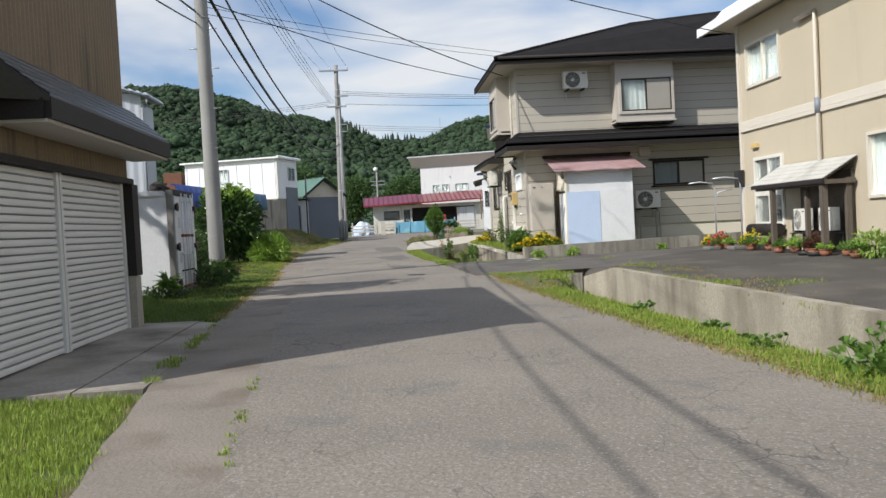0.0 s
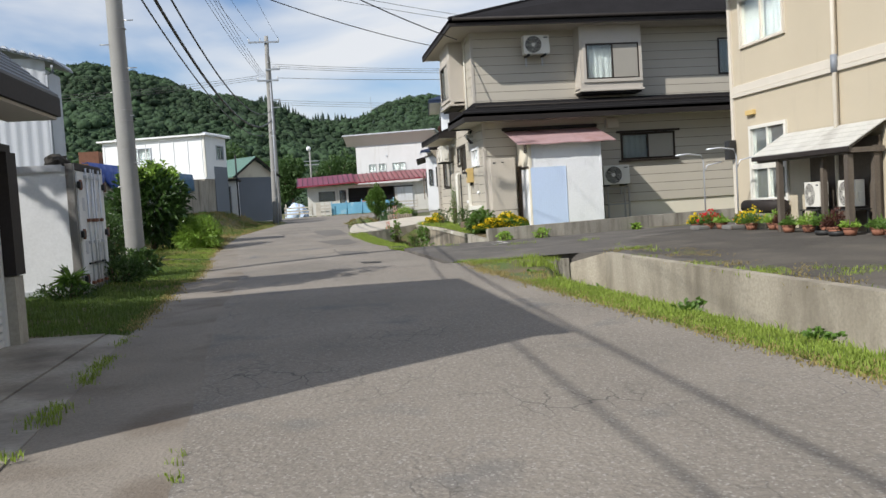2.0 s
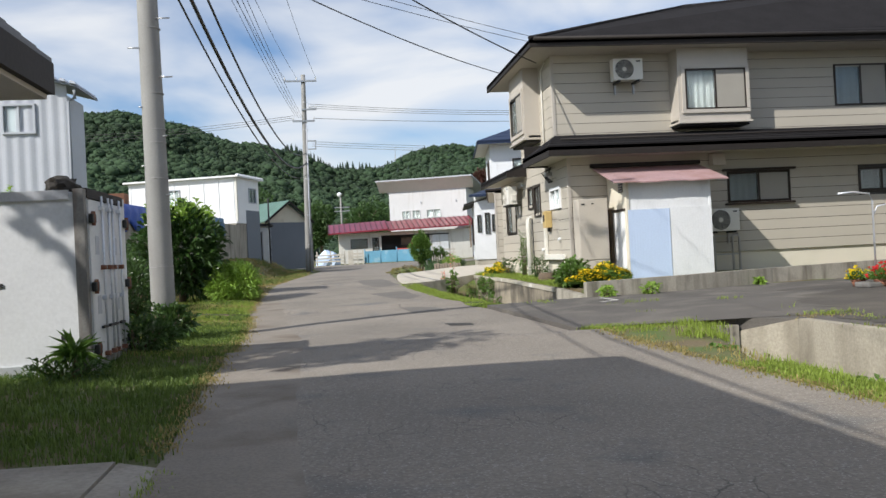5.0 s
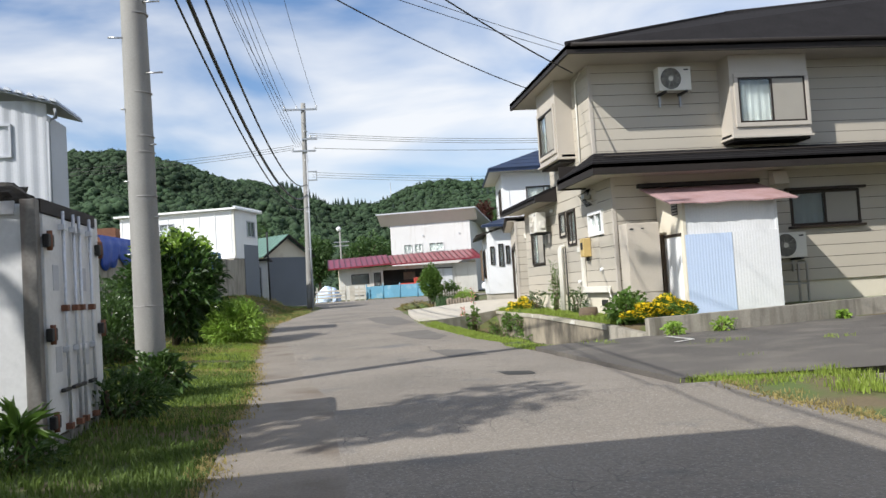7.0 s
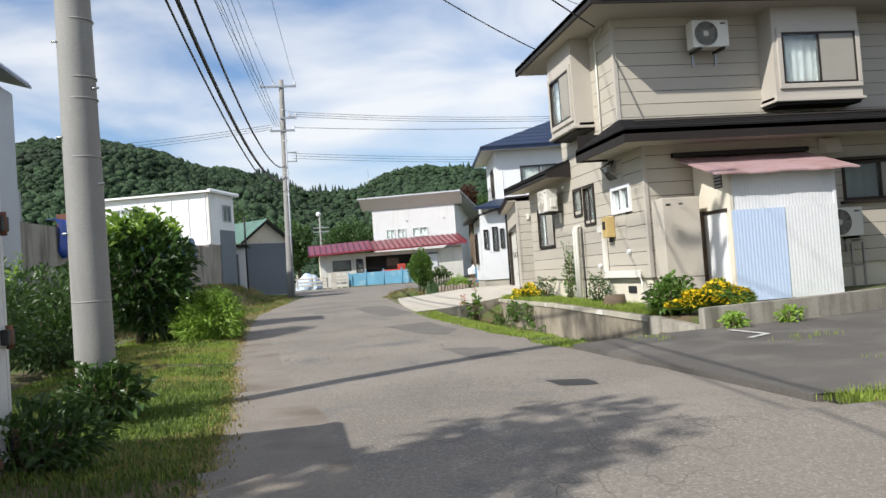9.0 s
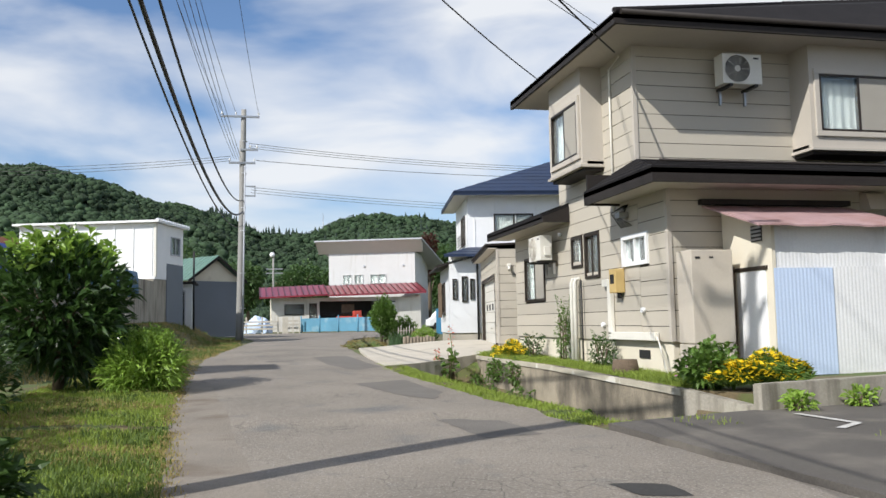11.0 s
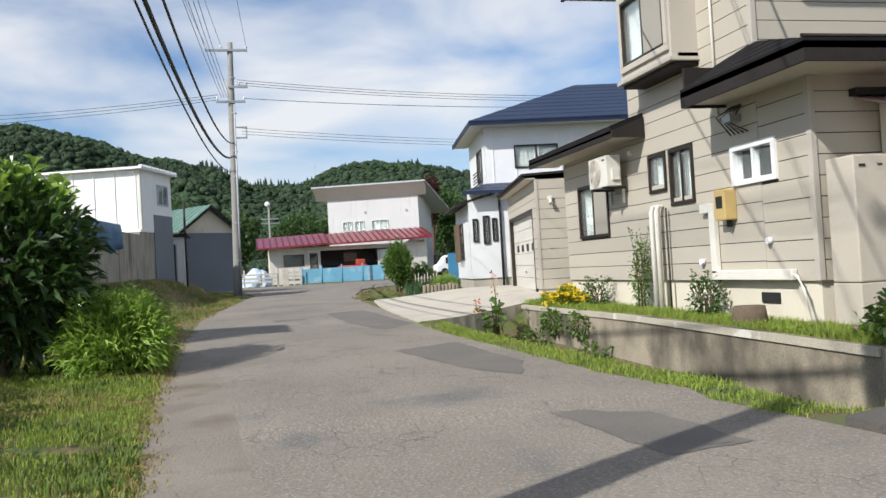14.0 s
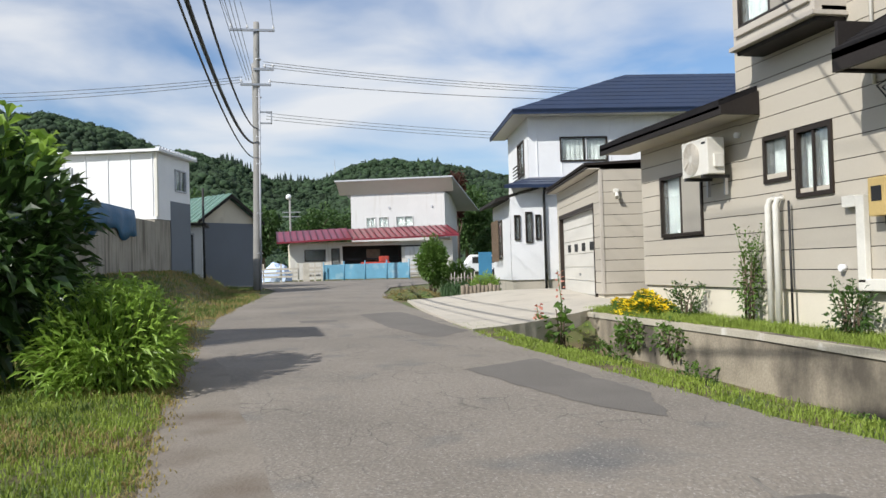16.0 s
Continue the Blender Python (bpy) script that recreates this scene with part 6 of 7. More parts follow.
def leaf_cloud(places, ways, size, wide=0.45, droop=0.2):
    """Folded leaves: places n x 3, ways n x 3 (where each leaf points)."""
    n = len(places)
    w = ways / np.linalg.norm(ways, axis=1, keepdims=True)
    ref = rng.normal(size=(n, 3)); ref[:, 2] = np.abs(ref[:, 2]) + 0.6
    s = np.cross(w, ref); s /= np.linalg.norm(s, axis=1, keepdims=True) + 1e-9
    nrm = np.cross(s, w)
    L = (size * rng.uniform(0.6, 1.25, n))[:, None]
    p = np.asarray(places)
    down = np.zeros((n, 3)); down[:, 2] = -1
    tip = p + w * L + down * L * droop
    mid = p + w * L * 0.5
    v = np.stack([p, mid + s * L * wide / 2 + nrm * L * 0.10, tip, mid - s * L * wide / 2 + nrm * L * 0.10, mid], 1).reshape(-1, 3)
    f = []
    for i in range(0, n * 5, 5):
        f += [(i, i + 1, i + 4), (i + 1, i + 2, i + 4), (i + 2, i + 3, i + 4), (i + 3, i, i + 4)]
    return v, f


def ball_points(n, radii, hollow=0.55, flat_low=0.0):
    d = rng.normal(size=(n, 3)); d /= np.linalg.norm(d, axis=1, keepdims=True)
    r = hollow + (1 - hollow) * rng.uniform(0, 1, n) ** 0.6
    lumps = 1 + 0.18 * np.sin(d[:, 0] * 5 + 1) * np.cos(d[:, 1] * 4) + 0.12 * np.sin(d[:, 2] * 7 + d[:, 0] * 6)
    p = d * (r * lumps)[:, None] * np.array(radii)
    return p, d


def scatter(x0, x1, y0, y1, n, ok):
    x, y = rng.uniform(x0, x1, n), rng.uniform(y0, y1, n)
    keep = [k for k in range(n) if ok(x[k], y[k])]
    return [(x[k], y[k], height(x[k], y[k]) - 0.01) for k in keep]


def grass_patch(name, places, tall, wide, mat, label, per=5, spread=0.05, lean=0.4):
    places = np.asarray(places)
    p = np.repeat(places, per, axis=0)
    p[:, :2] += rng.normal(0, spread, (len(p), 2))
    v, f = blades(p, tall, wide, lean)
    ob = soup(name, v.tolist(), f, mat)
    return tagged(ob, label, "grass", kind="stuff")


def thin(x, y, k=0.9, cut=-0.12):
    return noise.noise((x * k, y * k, 11)) > cut


def on_lawn(x, y):
    return x < curve_at(LEFT_EDGE, y) - 0.02 - 0.10 * abs(noise.noise((y * 2.0, 3, 1))) and not (x < -3.1 and y < 11.4) and not (-8.2 < x < -3.75 and 15.3 < y < 17)


# the store's shade is put into this lawn's darker green
grass_patch("lawn", scatter(-7.5, -2.2, 11.5, 22, 12000, on_lawn), 0.06, 0.011, "grass_dark", "short grass beside the store, shade put into its darker green", 6, 0.06)
grass_patch("lawn", scatter(-5.4, -2.3, 16.5, 31, 14000, lambda x, y: on_lawn(x, y)), 0.042, 0.010, "grass", "sunlit mown grass along the lane", 6, 0.05)
grass_patch("lawn", scatter(-7.5, -2.6, 30, 60, 5200, lambda x, y: on_lawn(x, y)), 0.07, 0.018, "dry_grass", "yellowed grass along the lane's bend", 5, 0.09)
grass_patch("lawn", scatter(-8, -2.6, 24, 62, 5200, lambda x, y: on_lawn(x, y) and thin(x, y, 0.4, 0.0) and y > 31), 0.12, 0.016, "grass_dark", "rough grass on the bank", 5, 0.1)
grass_patch("lawn", scatter(-5.4, -2.3, 16.5, 31, 9000, lambda x, y: on_lawn(x, y) and thin(x, y, 0.8, 0.02)), 0.050, 0.010, "dry_grass", "yellowed short grass among the green", 6, 0.06, 0.8)
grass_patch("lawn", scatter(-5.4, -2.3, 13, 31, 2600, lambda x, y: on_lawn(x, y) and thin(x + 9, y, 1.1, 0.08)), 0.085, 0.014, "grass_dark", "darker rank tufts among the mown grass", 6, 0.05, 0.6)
grass_patch("grass_corner", scatter(-4.6, -1.4, 3.0, 6.6, 6500, lambda x, y: x < curve_at(LEFT_EDGE, y) - 0.03 + 0.08 * noise.noise((y * 3, 0, 0))), 0.055, 0.007, "grass", "bright grass beside the concrete slab", 6, 0.04)


def on_verge(x, y):
    return curve_at(RIGHT_EDGE, y) - 0.02 + 0.06 * noise.noise((y * 2.5, 0, 4)) < x < curve_at(RIGHT_EDGE, y) + 0.72 + 0.08 * noise.noise((y * 1.5, 0, 8))


grass_patch("verge_grass", scatter(2.1, 3.9, 1.0, 16.6, 19000, lambda x, y: on_verge(x, y) and (y < 13.5 or thin(x, y, 1.3, 0.10 + 0.08 * (y - 13.5)))), 0.046, 0.008, "grass", "bright grass verge along the ditch", 6, 0.05)
grass_patch("ditch_grass", scatter(2.5, 4.6, 1.0, 16.6, 8000, lambda x, y: curve_at(RIGHT_EDGE, y) + 0.55 < x < curve_at(LOT_WALL, y) - 0.04 and (y < 14 or thin(x, y, 1.3, 0.22))), 0.10, 0.010, "grass", "longer grass in the ditch", 6, 0.06)
grass_patch("verge_grass", scatter(2.2, 3.4, 1.0, 16.6, 1200, lambda x, y: on_verge(x, y) and thin(x, y, 1.5, 0.1)), 0.045, 0.009, "dry_grass", "dry straw in the verge", 6, 0.06)
grass_patch("verge_grass", scatter(0.8, 3.5, 22.4, 34.4, 8000, lambda x, y: curve_at(RIGHT_EDGE, y) - 0.03 + 0.08 * noise.noise((y * 2.5, 0, 4)) < x < 3.5 and (thin(x, y, 1.1, 0.05) or (x < curve_at(RIGHT_EDGE, y) + 0.55 and thin(x, y, 2.2, -0.2)))), 0.050, 0.010, "grass", "weedy grass between the lane and the garden wall", 6, 0.05, 0.7)
grass_patch("verge_grass", [(x, y, 0.11) for x, y, z in scatter(2.1, 3.75, 16.3, 17.15, 900, lambda x, y: y < 17.22 - 0.40 * ease(2.1, 3.8, x) + 0.03 * noise.noise((x * 5, 0, 0)))], 0.085, 0.009, "grass", "grass tufts along the drive's edge", 3, 0.05)
grass_patch("wall_grass", [(x, y, height(x, y) + 0.10) for x, y, z in scatter(3.72, 4.6, 24.1, 34.9, 4200, lambda x, y: True)], 0.13, 0.009, "grass", "long grass on top of the garden wall", 6, 0.05)
grass_patch("lot_grass", [(x, y, lot_z(x, y)) for x, y, z in scatter(4.45, 6.2, 1.0, 16.2, 3200, lambda x, y: thin(x, y, 1.6, 0.08) and x < 4.75 + 0.9 * max(0, noise.noise((x * 0.7, y * 0.7, 9)) + 0.12) * 2)], 0.055, 0.010, "grass", "patchy grass at the parking area's edge", 5, 0.07, 0.9)
grass_patch("lot_grass", [(x, y, lot_z(x, y)) for x, y, z in scatter(4.45, 5.6, 1.0, 16.2, 1300, lambda x, y: thin(x + 5, y, 1.3, 0.1))], 0.03, 0.012, "dry_grass", "dead stalks at the parking area's edge", 5, 0.08, 1.4)
grass_patch("lot_grass", [(x, y, lot_z(x, y)) for x, y, z in scatter(2.2, 5.5, 17.1, 23.6, 700, lambda x, y: noise.noise((x * 0.9, y * 0.9, 21)) > 0.33 or (y > 23.2 and x > 4))], 0.06, 0.008, "grass", "weeds in the drive", 5, 0.05)
grass_patch("crack_grass", [(x, y, road_z(x, y)) for x, y in [(seam(y) + 0.02 * rng.normal(), y) for y in rng.uniform(4.3, 6.9, 50)] if noise.noise((y * 3, 0, 0)) > -0.1], 0.03, 0.007, "grass", "tufts of grass in a road crack", 6, 0.02)
grass_patch("slab_grass", [(-1.95 - 0.058 * (y - 6.8) + 0.04 * rng.normal(), y, 0.05) for y in rng.uniform(6.9, 11.3, 260) if noise.noise((y * 1.7, 5, 0)) > -0.05], 0.05, 0.008, "grass", "grass in the slab's joint", 5, 0.03)


grass_patch("edge_litter", [(curve_at(LEFT_EDGE, y) + 0.06 * rng.normal() - 0.02, y, road_z(curve_at(LEFT_EDGE, y) + 0.1, y)) for y in rng.uniform(11.6, 42, 1500)], 0.03, 0.010, "dry_grass", "dead stalks and litter along the lane's edge", 5, 0.06, 1.2)
grass_patch("edge_litter", [(curve_at(RIGHT_EDGE, y) + 0.05 * rng.normal(), y, road_z(curve_at(RIGHT_EDGE, y) - 0.05, y)) for y in rng.uniform(3.0, 16.5, 900)], 0.025, 0.010, "dry_grass", "dead stalks along the verge", 5, 0.06, 1.2)


def bush(name, at, radii, n, size, mat, label, category="bush", wide=0.45, hollow=0.4, shoots=0, stem=True, top_mat=None, lift=0.0):
    """A bush: stems and a crown of single leaves."""
    b = thing(name, at, label, category)
    p, d = ball_points(n, radii, hollow)
    p[:, 2] += radii[2] * 0.92 + lift
    p[:, 2] = np.maximum(p[:, 2], 0.02)
    ways = d + rng.normal(0, 0.5, d.shape) + np.array([0, 0, 0.35])
    v, f = leaf_cloud(p, ways, size, wide)
    crown = soup("crown", v.tolist(), f, mat, b)
    if stem:
        bm = bmesh.new()
        for k in range(6):
            a = k * 1.05
            tube(bm, [(0.06 * math.cos(a), 0.06 * math.sin(a), -0.05), (radii[0] * 0.35 * math.cos(a), radii[1] * 0.35 * math.sin(a), radii[2] * 0.8), (radii[0] * 0.6 * math.cos(a + 0.3), radii[1] * 0.6 * math.sin(a + 0.3), radii[2] * 1.5)], 0.02, 5, 0.006)
        part("stem", bm, "bark", b, local=True)
    if shoots:
        pts, ws = [], []
        bm = bmesh.new()
        for k in range(shoots):
            a, r = rng.uniform(0, 6.28), rng.uniform(0.1, 0.8)
            base = np.array([radii[0] * r * math.cos(a), radii[1] * r * math.sin(a), lift + radii[2] * (0.92 + 0.85 * math.sqrt(1 - r * r))])
            tall = rng.uniform(0.25, 0.6) * radii[2] / 1.1
            tip = base + np.array([0.15 * math.cos(a), 0.15 * math.sin(a), tall])
            tube(bm, [tuple(base - np.array([0, 0, 0.3])), tuple(tip)], 0.008, 5, 0.003)
            for j in range(13):
                t = j / 13
                pts.append(base + (tip - base) * t); b2 = j * 2.4
                ws.append([math.cos(b2), math.sin(b2), 0.7])
        tagged(part("shoot", bm, "leaf_mid", b, local=True), kind="stuff")
        v, f = leaf_cloud(np.array(pts), np.array(ws), size * 0.95, wide)
        soup("young_leaves", v.tolist(), f, top_mat or mat, b)
    return b


big = bush("tree", (-5.05, 28.4, 0.3), (1.15, 1.10, 1.0), 3000, 0.25, "leaf_tree", "small broad-leaved tree with dark glossy leaves", "tree", 0.42, 0.3, 46, False, "leaf_bright", 0.44)
bm = bmesh.new(); tube(bm, [(0, 0, -0.25), (0.02, 0, 0.2), (0.0, 0.03, 0.7), (0.03, 0, 1.3)], 0.10, 10, 0.06)
for k in range(7):
    a = k * 0.9
    tube(bm, [(0.0, 0.02, 0.45 + 0.05 * k), (0.45 * math.cos(a), 0.45 * math.sin(a), 0.95 + 0.05 * k), (0.85 * math.cos(a), 0.85 * math.sin(a), 1.35 + 0.06 * k)], 0.035, 6, 0.012)
part("trunk", bm, "bark", big, local=True)
bush("bush", (-3.72, 28.3, 0.2), (0.66, 0.95, 0.50), 4600, 0.14, "leaf_bright", "bright green weedy bush beside the lane", "bush", 0.24, 0.2, 60, True, "leaf_bright")
bush("bush", (-5.5, 33.5, 0.3), (1.1, 1.6, 0.6), 3000, 0.14, "leaf_mid", "green weedy bush on the bank", "bush", 0.25, 0.2, 16)
bush("bush", (-6.4, 26.0, 0.3), (1.2, 1.6, 0.75), 3200, 0.15, "leaf_dark", "dark rank growth behind the tree", "bush", 0.4, 0.2, 8)
bush("bush", (-6.2, 22.2, 0.3), (1.1, 1.5, 0.85), 3400, 0.15, "leaf_dark", "dark overgrown bush behind the cargo box", "bush", 0.4, 0.2, 12, True, "leaf_bright")
bush("bush", (-5.4, 24.3, 0.2), (0.75, 0.95, 0.60), 2400, 0.13, "leaf_dark", "low leafy weeds beside the pole", "bush", 0.4, 0.2, 8)
bush("vine", (-7.2, 20.3, 1.2), (1.3, 0.9, 0.75), 1600, 0.15, "leaf_bright", "bright vine climbing behind the cargo box", "vine", 0.6, 0.3, 8)
bush("bush", (-3.62, 19.2, 0.2), (0.36, 0.34, 0.22), 700, 0.12, "leaf_dark", "dark leafy weeds at the pole's foot", "bush", 0.5, 0.2, 8)
bush("bush", (-3.55, 17.0, 0.2), (0.45, 0.45, 0.2), 900, 0.12, "leaf_dark", "dark weeds at the cargo box's corner", "bush", 0.3, 0.2, 6)
bush("bush", (-3.85, 15.0, 0.12), (0.42, 0.34, 0.13), 500, 0.10, "leaf_dark", "weeds at the cargo box's foot", "bush", 0.3, 0.2, 4)
yucca = thing("yucca", (-3.78, 15.1, 0.1), "spiky green plant at the cargo box corner", "plant")
p = np.zeros((90, 3)); p[:, 2] = 0.28
a, e = rng.uniform(0, 6.28, 90), rng.uniform(-0.3, 1.3, 90)
v, f = leaf_cloud(p, np.stack([np.cos(a) * np.cos(e), np.sin(a) * np.cos(e), np.sin(e)], 1), 0.34, 0.07)
soup("leaves", v.tolist(), f, "leaf_mid", yucca)
bm = bmesh.new(); tube(bm, [(0, 0, 0), (0, 0, 0.3)], 0.035, 8); part("stem", bm, "bark", yucca, local=True)
bush("bush", (3.62, 5.45, -0.42), (0.42, 0.70, 0.34), 1900, 0.10, "leaf_mid", "broad-leaved weeds growing in the ditch", "bush", 0.6, 0.2, 8)
for x, y, r in ((3.25, 8.2, 0.10), (3.1, 10.0, 0.12), (3.0, 12.3, 0.09), (2.9, 14.6, 0.10), (3.2, 6.9, 0.12)):
    bush("weed", (x, y, -0.1), (r, r, r * 0.9), 130, 0.08, "leaf_mid", "leafy weed in the verge", "weed", 0.6, 0.2, 2)
for x, y, r in ((2.9, 25.3, 0.22), (3.1, 26.6, 0.3), (2.6, 28.2, 0.2), (3.2, 30.0, 0.34), (2.7, 32.2, 0.28), (3.3, 32.8, 0.36), (2.2, 31.4, 0.18)):
    bush("weed", (x, y, height(x, y)), (r, r, r * 0.8), 260, 0.09, "leaf_mid", "leafy weed before the garden wall", "weed", 0.5, 0.2, 4)
for x, y, r in ((4.25, 22.45, 0.15), (5.2, 22.6, 0.15), (8.0, 23.35, 0.1)):
    bush("weed", (x, y, lot_z(x, y)), (r, r, r * 0.7), 160, 0.09, "leaf_bright", "weed at the foot of the yard wall", "weed", 0.6, 0.2, 2)


def flower_clump(at, radii, n, mat, size, label):
    c = thing("flower_bed", at, label, "flowers")
    p, d = ball_points(n * 5, radii, 0.3)
    p[:, 2] = np.abs(p[:, 2])
    v, f = leaf_cloud(p, d + np.array([0, 0, 0.8]), 0.10, 0.22)
    soup("foliage", v.tolist(), f, "leaf_mid", c)
    p, d = ball_points(n, radii, 0.93)
    p = p[(d[:, 2] > 0.05)]
    verts, faces = [], []
    for x, y, z in p:
        k, tilt = len(verts), rng.normal(0, 0.35, 2)
        verts.append((x, y, z + 0.05))
        for j in range(8):
            a = j * math.pi / 4
            r = size * (1.0 if j % 2 else 0.62)
            verts.append((x + r * math.cos(a), y + r * math.sin(a), z + 0.045 + tilt[0] * r * math.cos(a) + tilt[1] * r * math.sin(a)))
        faces += [(k, k + 1 + j, k + 1 + (j + 1) % 8) for j in range(8)]
    soup("blossoms", verts, faces, mat, c)
    return c


for y, n in ((32.6, 420), (31.2, 260)):
    bush("vine", (3.56, y, -0.05), (0.13, 0.55, 0.26), n, 0.09, "leaf_mid", "leafy creeper hanging over the garden wall", "vine", 0.6, 0.3)
flower_clump((4.48, 23.5, 0.44), (0.64, 0.36, 0.32), 1900, "flower_yellow", 0.040, "clump of yellow daisies behind the low wall")
flower_clump((4.05, 24.5, 0.38), (0.22, 0.25, 0.28), 40, "flower_pink", 0.03, "small clump of pink flowers")
bush("bush", (3.96, 23.9, 0.38), (0.34, 0.34, 0.28), 900, 0.12, "leaf_mid", "leafy green plant beside the daisies", "bush", 0.5, 0.3, 4)
flower_clump((4.15, 33.4, 0.36), (0.38, 0.9, 0.36), 1600, "flower_yellow", 0.042, "clump of yellow daisies by the house wall")
bush("rose_bush", (4.3, 32.1, 0.40), (0.22, 0.3, 0.28), 300, 0.08, "leaf_dark", "straggly rose bush by the house wall", "bush", 0.5, 0.3, 6)
bush("rose_bush", (4.35, 28.3, 0.38), (0.22, 0.3, 0.32), 450, 0.08, "leaf_dark", "dark green bush at the foot of the house", "bush", 0.5, 0.3, 4)
bush("climber", (4.45, 30.55, 0.38), (0.14, 0.22, 0.68), 600, 0.07, "leaf_mid", "thin climbing plant on a trellis", "plant", 0.5, 0.2, 5)
for x, y, tall in ((2.72, 33.6, 1.35), (2.45, 34.0, 0.75)):
    b = bush("hollyhock", (x, y, -0.1), (0.15, 0.15, 0.33 * tall), 46, 0.17, "leaf_mid", "tall flowering stalk with broad leaves", "plant", 0.85, 0.2, 0)
    bm = bmesh.new(); tube(bm, [(0, 0, 0), (0.02, 0, tall * 0.6), (-0.03, 0.02, tall)], 0.014, 6, 0.005); part("stalk", bm, "leaf_mid", b, local=True)
    n = 14
    p = np.array([[0.03 * math.cos(k * 2.4), 0.03 * math.sin(k * 2.4), tall * (0.62 + 0.38 * k / n)] for k in range(n)])
    w = np.array([[math.cos(k * 2.4), math.sin(k * 2.4), 0.5] for k in range(n)])
    v, f = leaf_cloud(p, w, 0.08, 0.95); soup("blossoms", v.tolist(), f, "flower_salmon", b)
# garden by the forecourt
bush("bush", (3.05, 46.6, 0.45), (0.48, 0.48, 0.72), 5200, 0.12, "leaf_mid", "rounded clipped garden shrub on a stem", "bush", 0.4, 0.3, 4, True, None, 0.42)
bush("bush", (4.0, 47.4, 0.5), (0.55, 0.5, 0.50), 2600, 0.12, "leaf_mid", "leafy garden shrub among the vegetables", "bush", 0.4, 0.3, 8)
bush("bush", (4.25, 44.5, 0.52), (0.42, 0.40, 0.32), 2400, 0.07, "leaf_bright", "low bright green cushion plant", "bush", 0.3, 0.3)
bush("bush", (4.75, 45.9, 0.45), (0.36, 0.36, 0.26), 900, 0.10, "leaf_dark", "dark low garden plant", "bush", 0.4, 0.3)
grass_patch("leek_rows", [(x, y, 0.44) for x, y, z in scatter(3.15, 4.25, 44.5, 46.2, 260, lambda x, y: abs((x - y * 0.1) % 0.36 - 0.18) > 0.05)], 0.42, 0.025, "leek", "rows of blue-green leeks in the garden bed", 5, 0.04, 0.5)
flower_clump((4.1, 45.9, 0.75), (0.28, 0.2, 0.16), 40, "flower_red", 0.03, "red flowers in the garden bed")
stakes = thing("garden_stakes", (3.9, 46.0, 0.45), "row of thin pale stakes in the vegetable bed", "stakes")
for k in range(8):
    bm = bmesh.new(); tube(bm, [(3.55 + 0.11 * k, 46.1, 0.4), (3.56 + 0.11 * k, 46.1, 1.15 + 0.06 * math.sin(k * 2.1))], 0.013, 6); part("stake", bm, "pale_wood", stakes)
bm = bmesh.new(); tube(bm, [(3.5, 46.09, 1.0), (4.4, 46.09, 1.02)], 0.009, 5); part("rail", bm, "pale_wood", stakes)
heap = thing("compost_heap", (2.15, 45.4, 0.42), "low heap of dry stalks and soil at the garden's corner", "heap")
bm = bmesh.new(); bmesh.ops.create_icosphere(bm, subdivisions=4, radius=1.0)
for v in bm.verts:
    k = 1 + 0.25 * noise.noise(v.co * 2.0) + 0.10 * noise.noise(v.co * 8.0)
    v.co = Vector((v.co.x * 0.72 * k, v.co.y * 1.2 * k, max(-0.1, v.co.z * 0.24 * k)))
part("soil", bm, "soil", heap, local=True)
p, d = ball_points(1300, (0.75, 1.25, 0.26), 0.9); p, d = p[d[:, 2] > -0.05], d[d[:, 2] > -0.05]
v, f = leaf_cloud(p, d + rng.normal(0, 1.0, d.shape), 0.16, 0.10)
tagged(soup("straw", v.tolist(), f, "dry_grass", heap), kind="stuff")
edging = thing("log_edging", (4.0, 43.9, 0.4), "row of short upright logs edging the garden", "edging")
for k in range(10):
    x = 3.42 + k * 0.125
    bm = bmesh.new(); tube(bm, [(x, 43.95 + 0.02 * k, 0.25), (x, 43.95 + 0.02 * k, 0.80 + 0.03 * math.sin(k * 2))], 0.062, 8); part("log", bm, "pale_log", edging)
stump = thing("tree_stump", (4.2, 27.0, 0.35), "weathered tree stump in the grass", "stump")
bm = bmesh.new(); tube(bm, [(4.2, 27.0, 0.3), (4.2, 27.0, 0.5), (4.2, 27.0, 0.62)], 0.24, 14, 0.20); part("trunk", bm, "bark", stump)

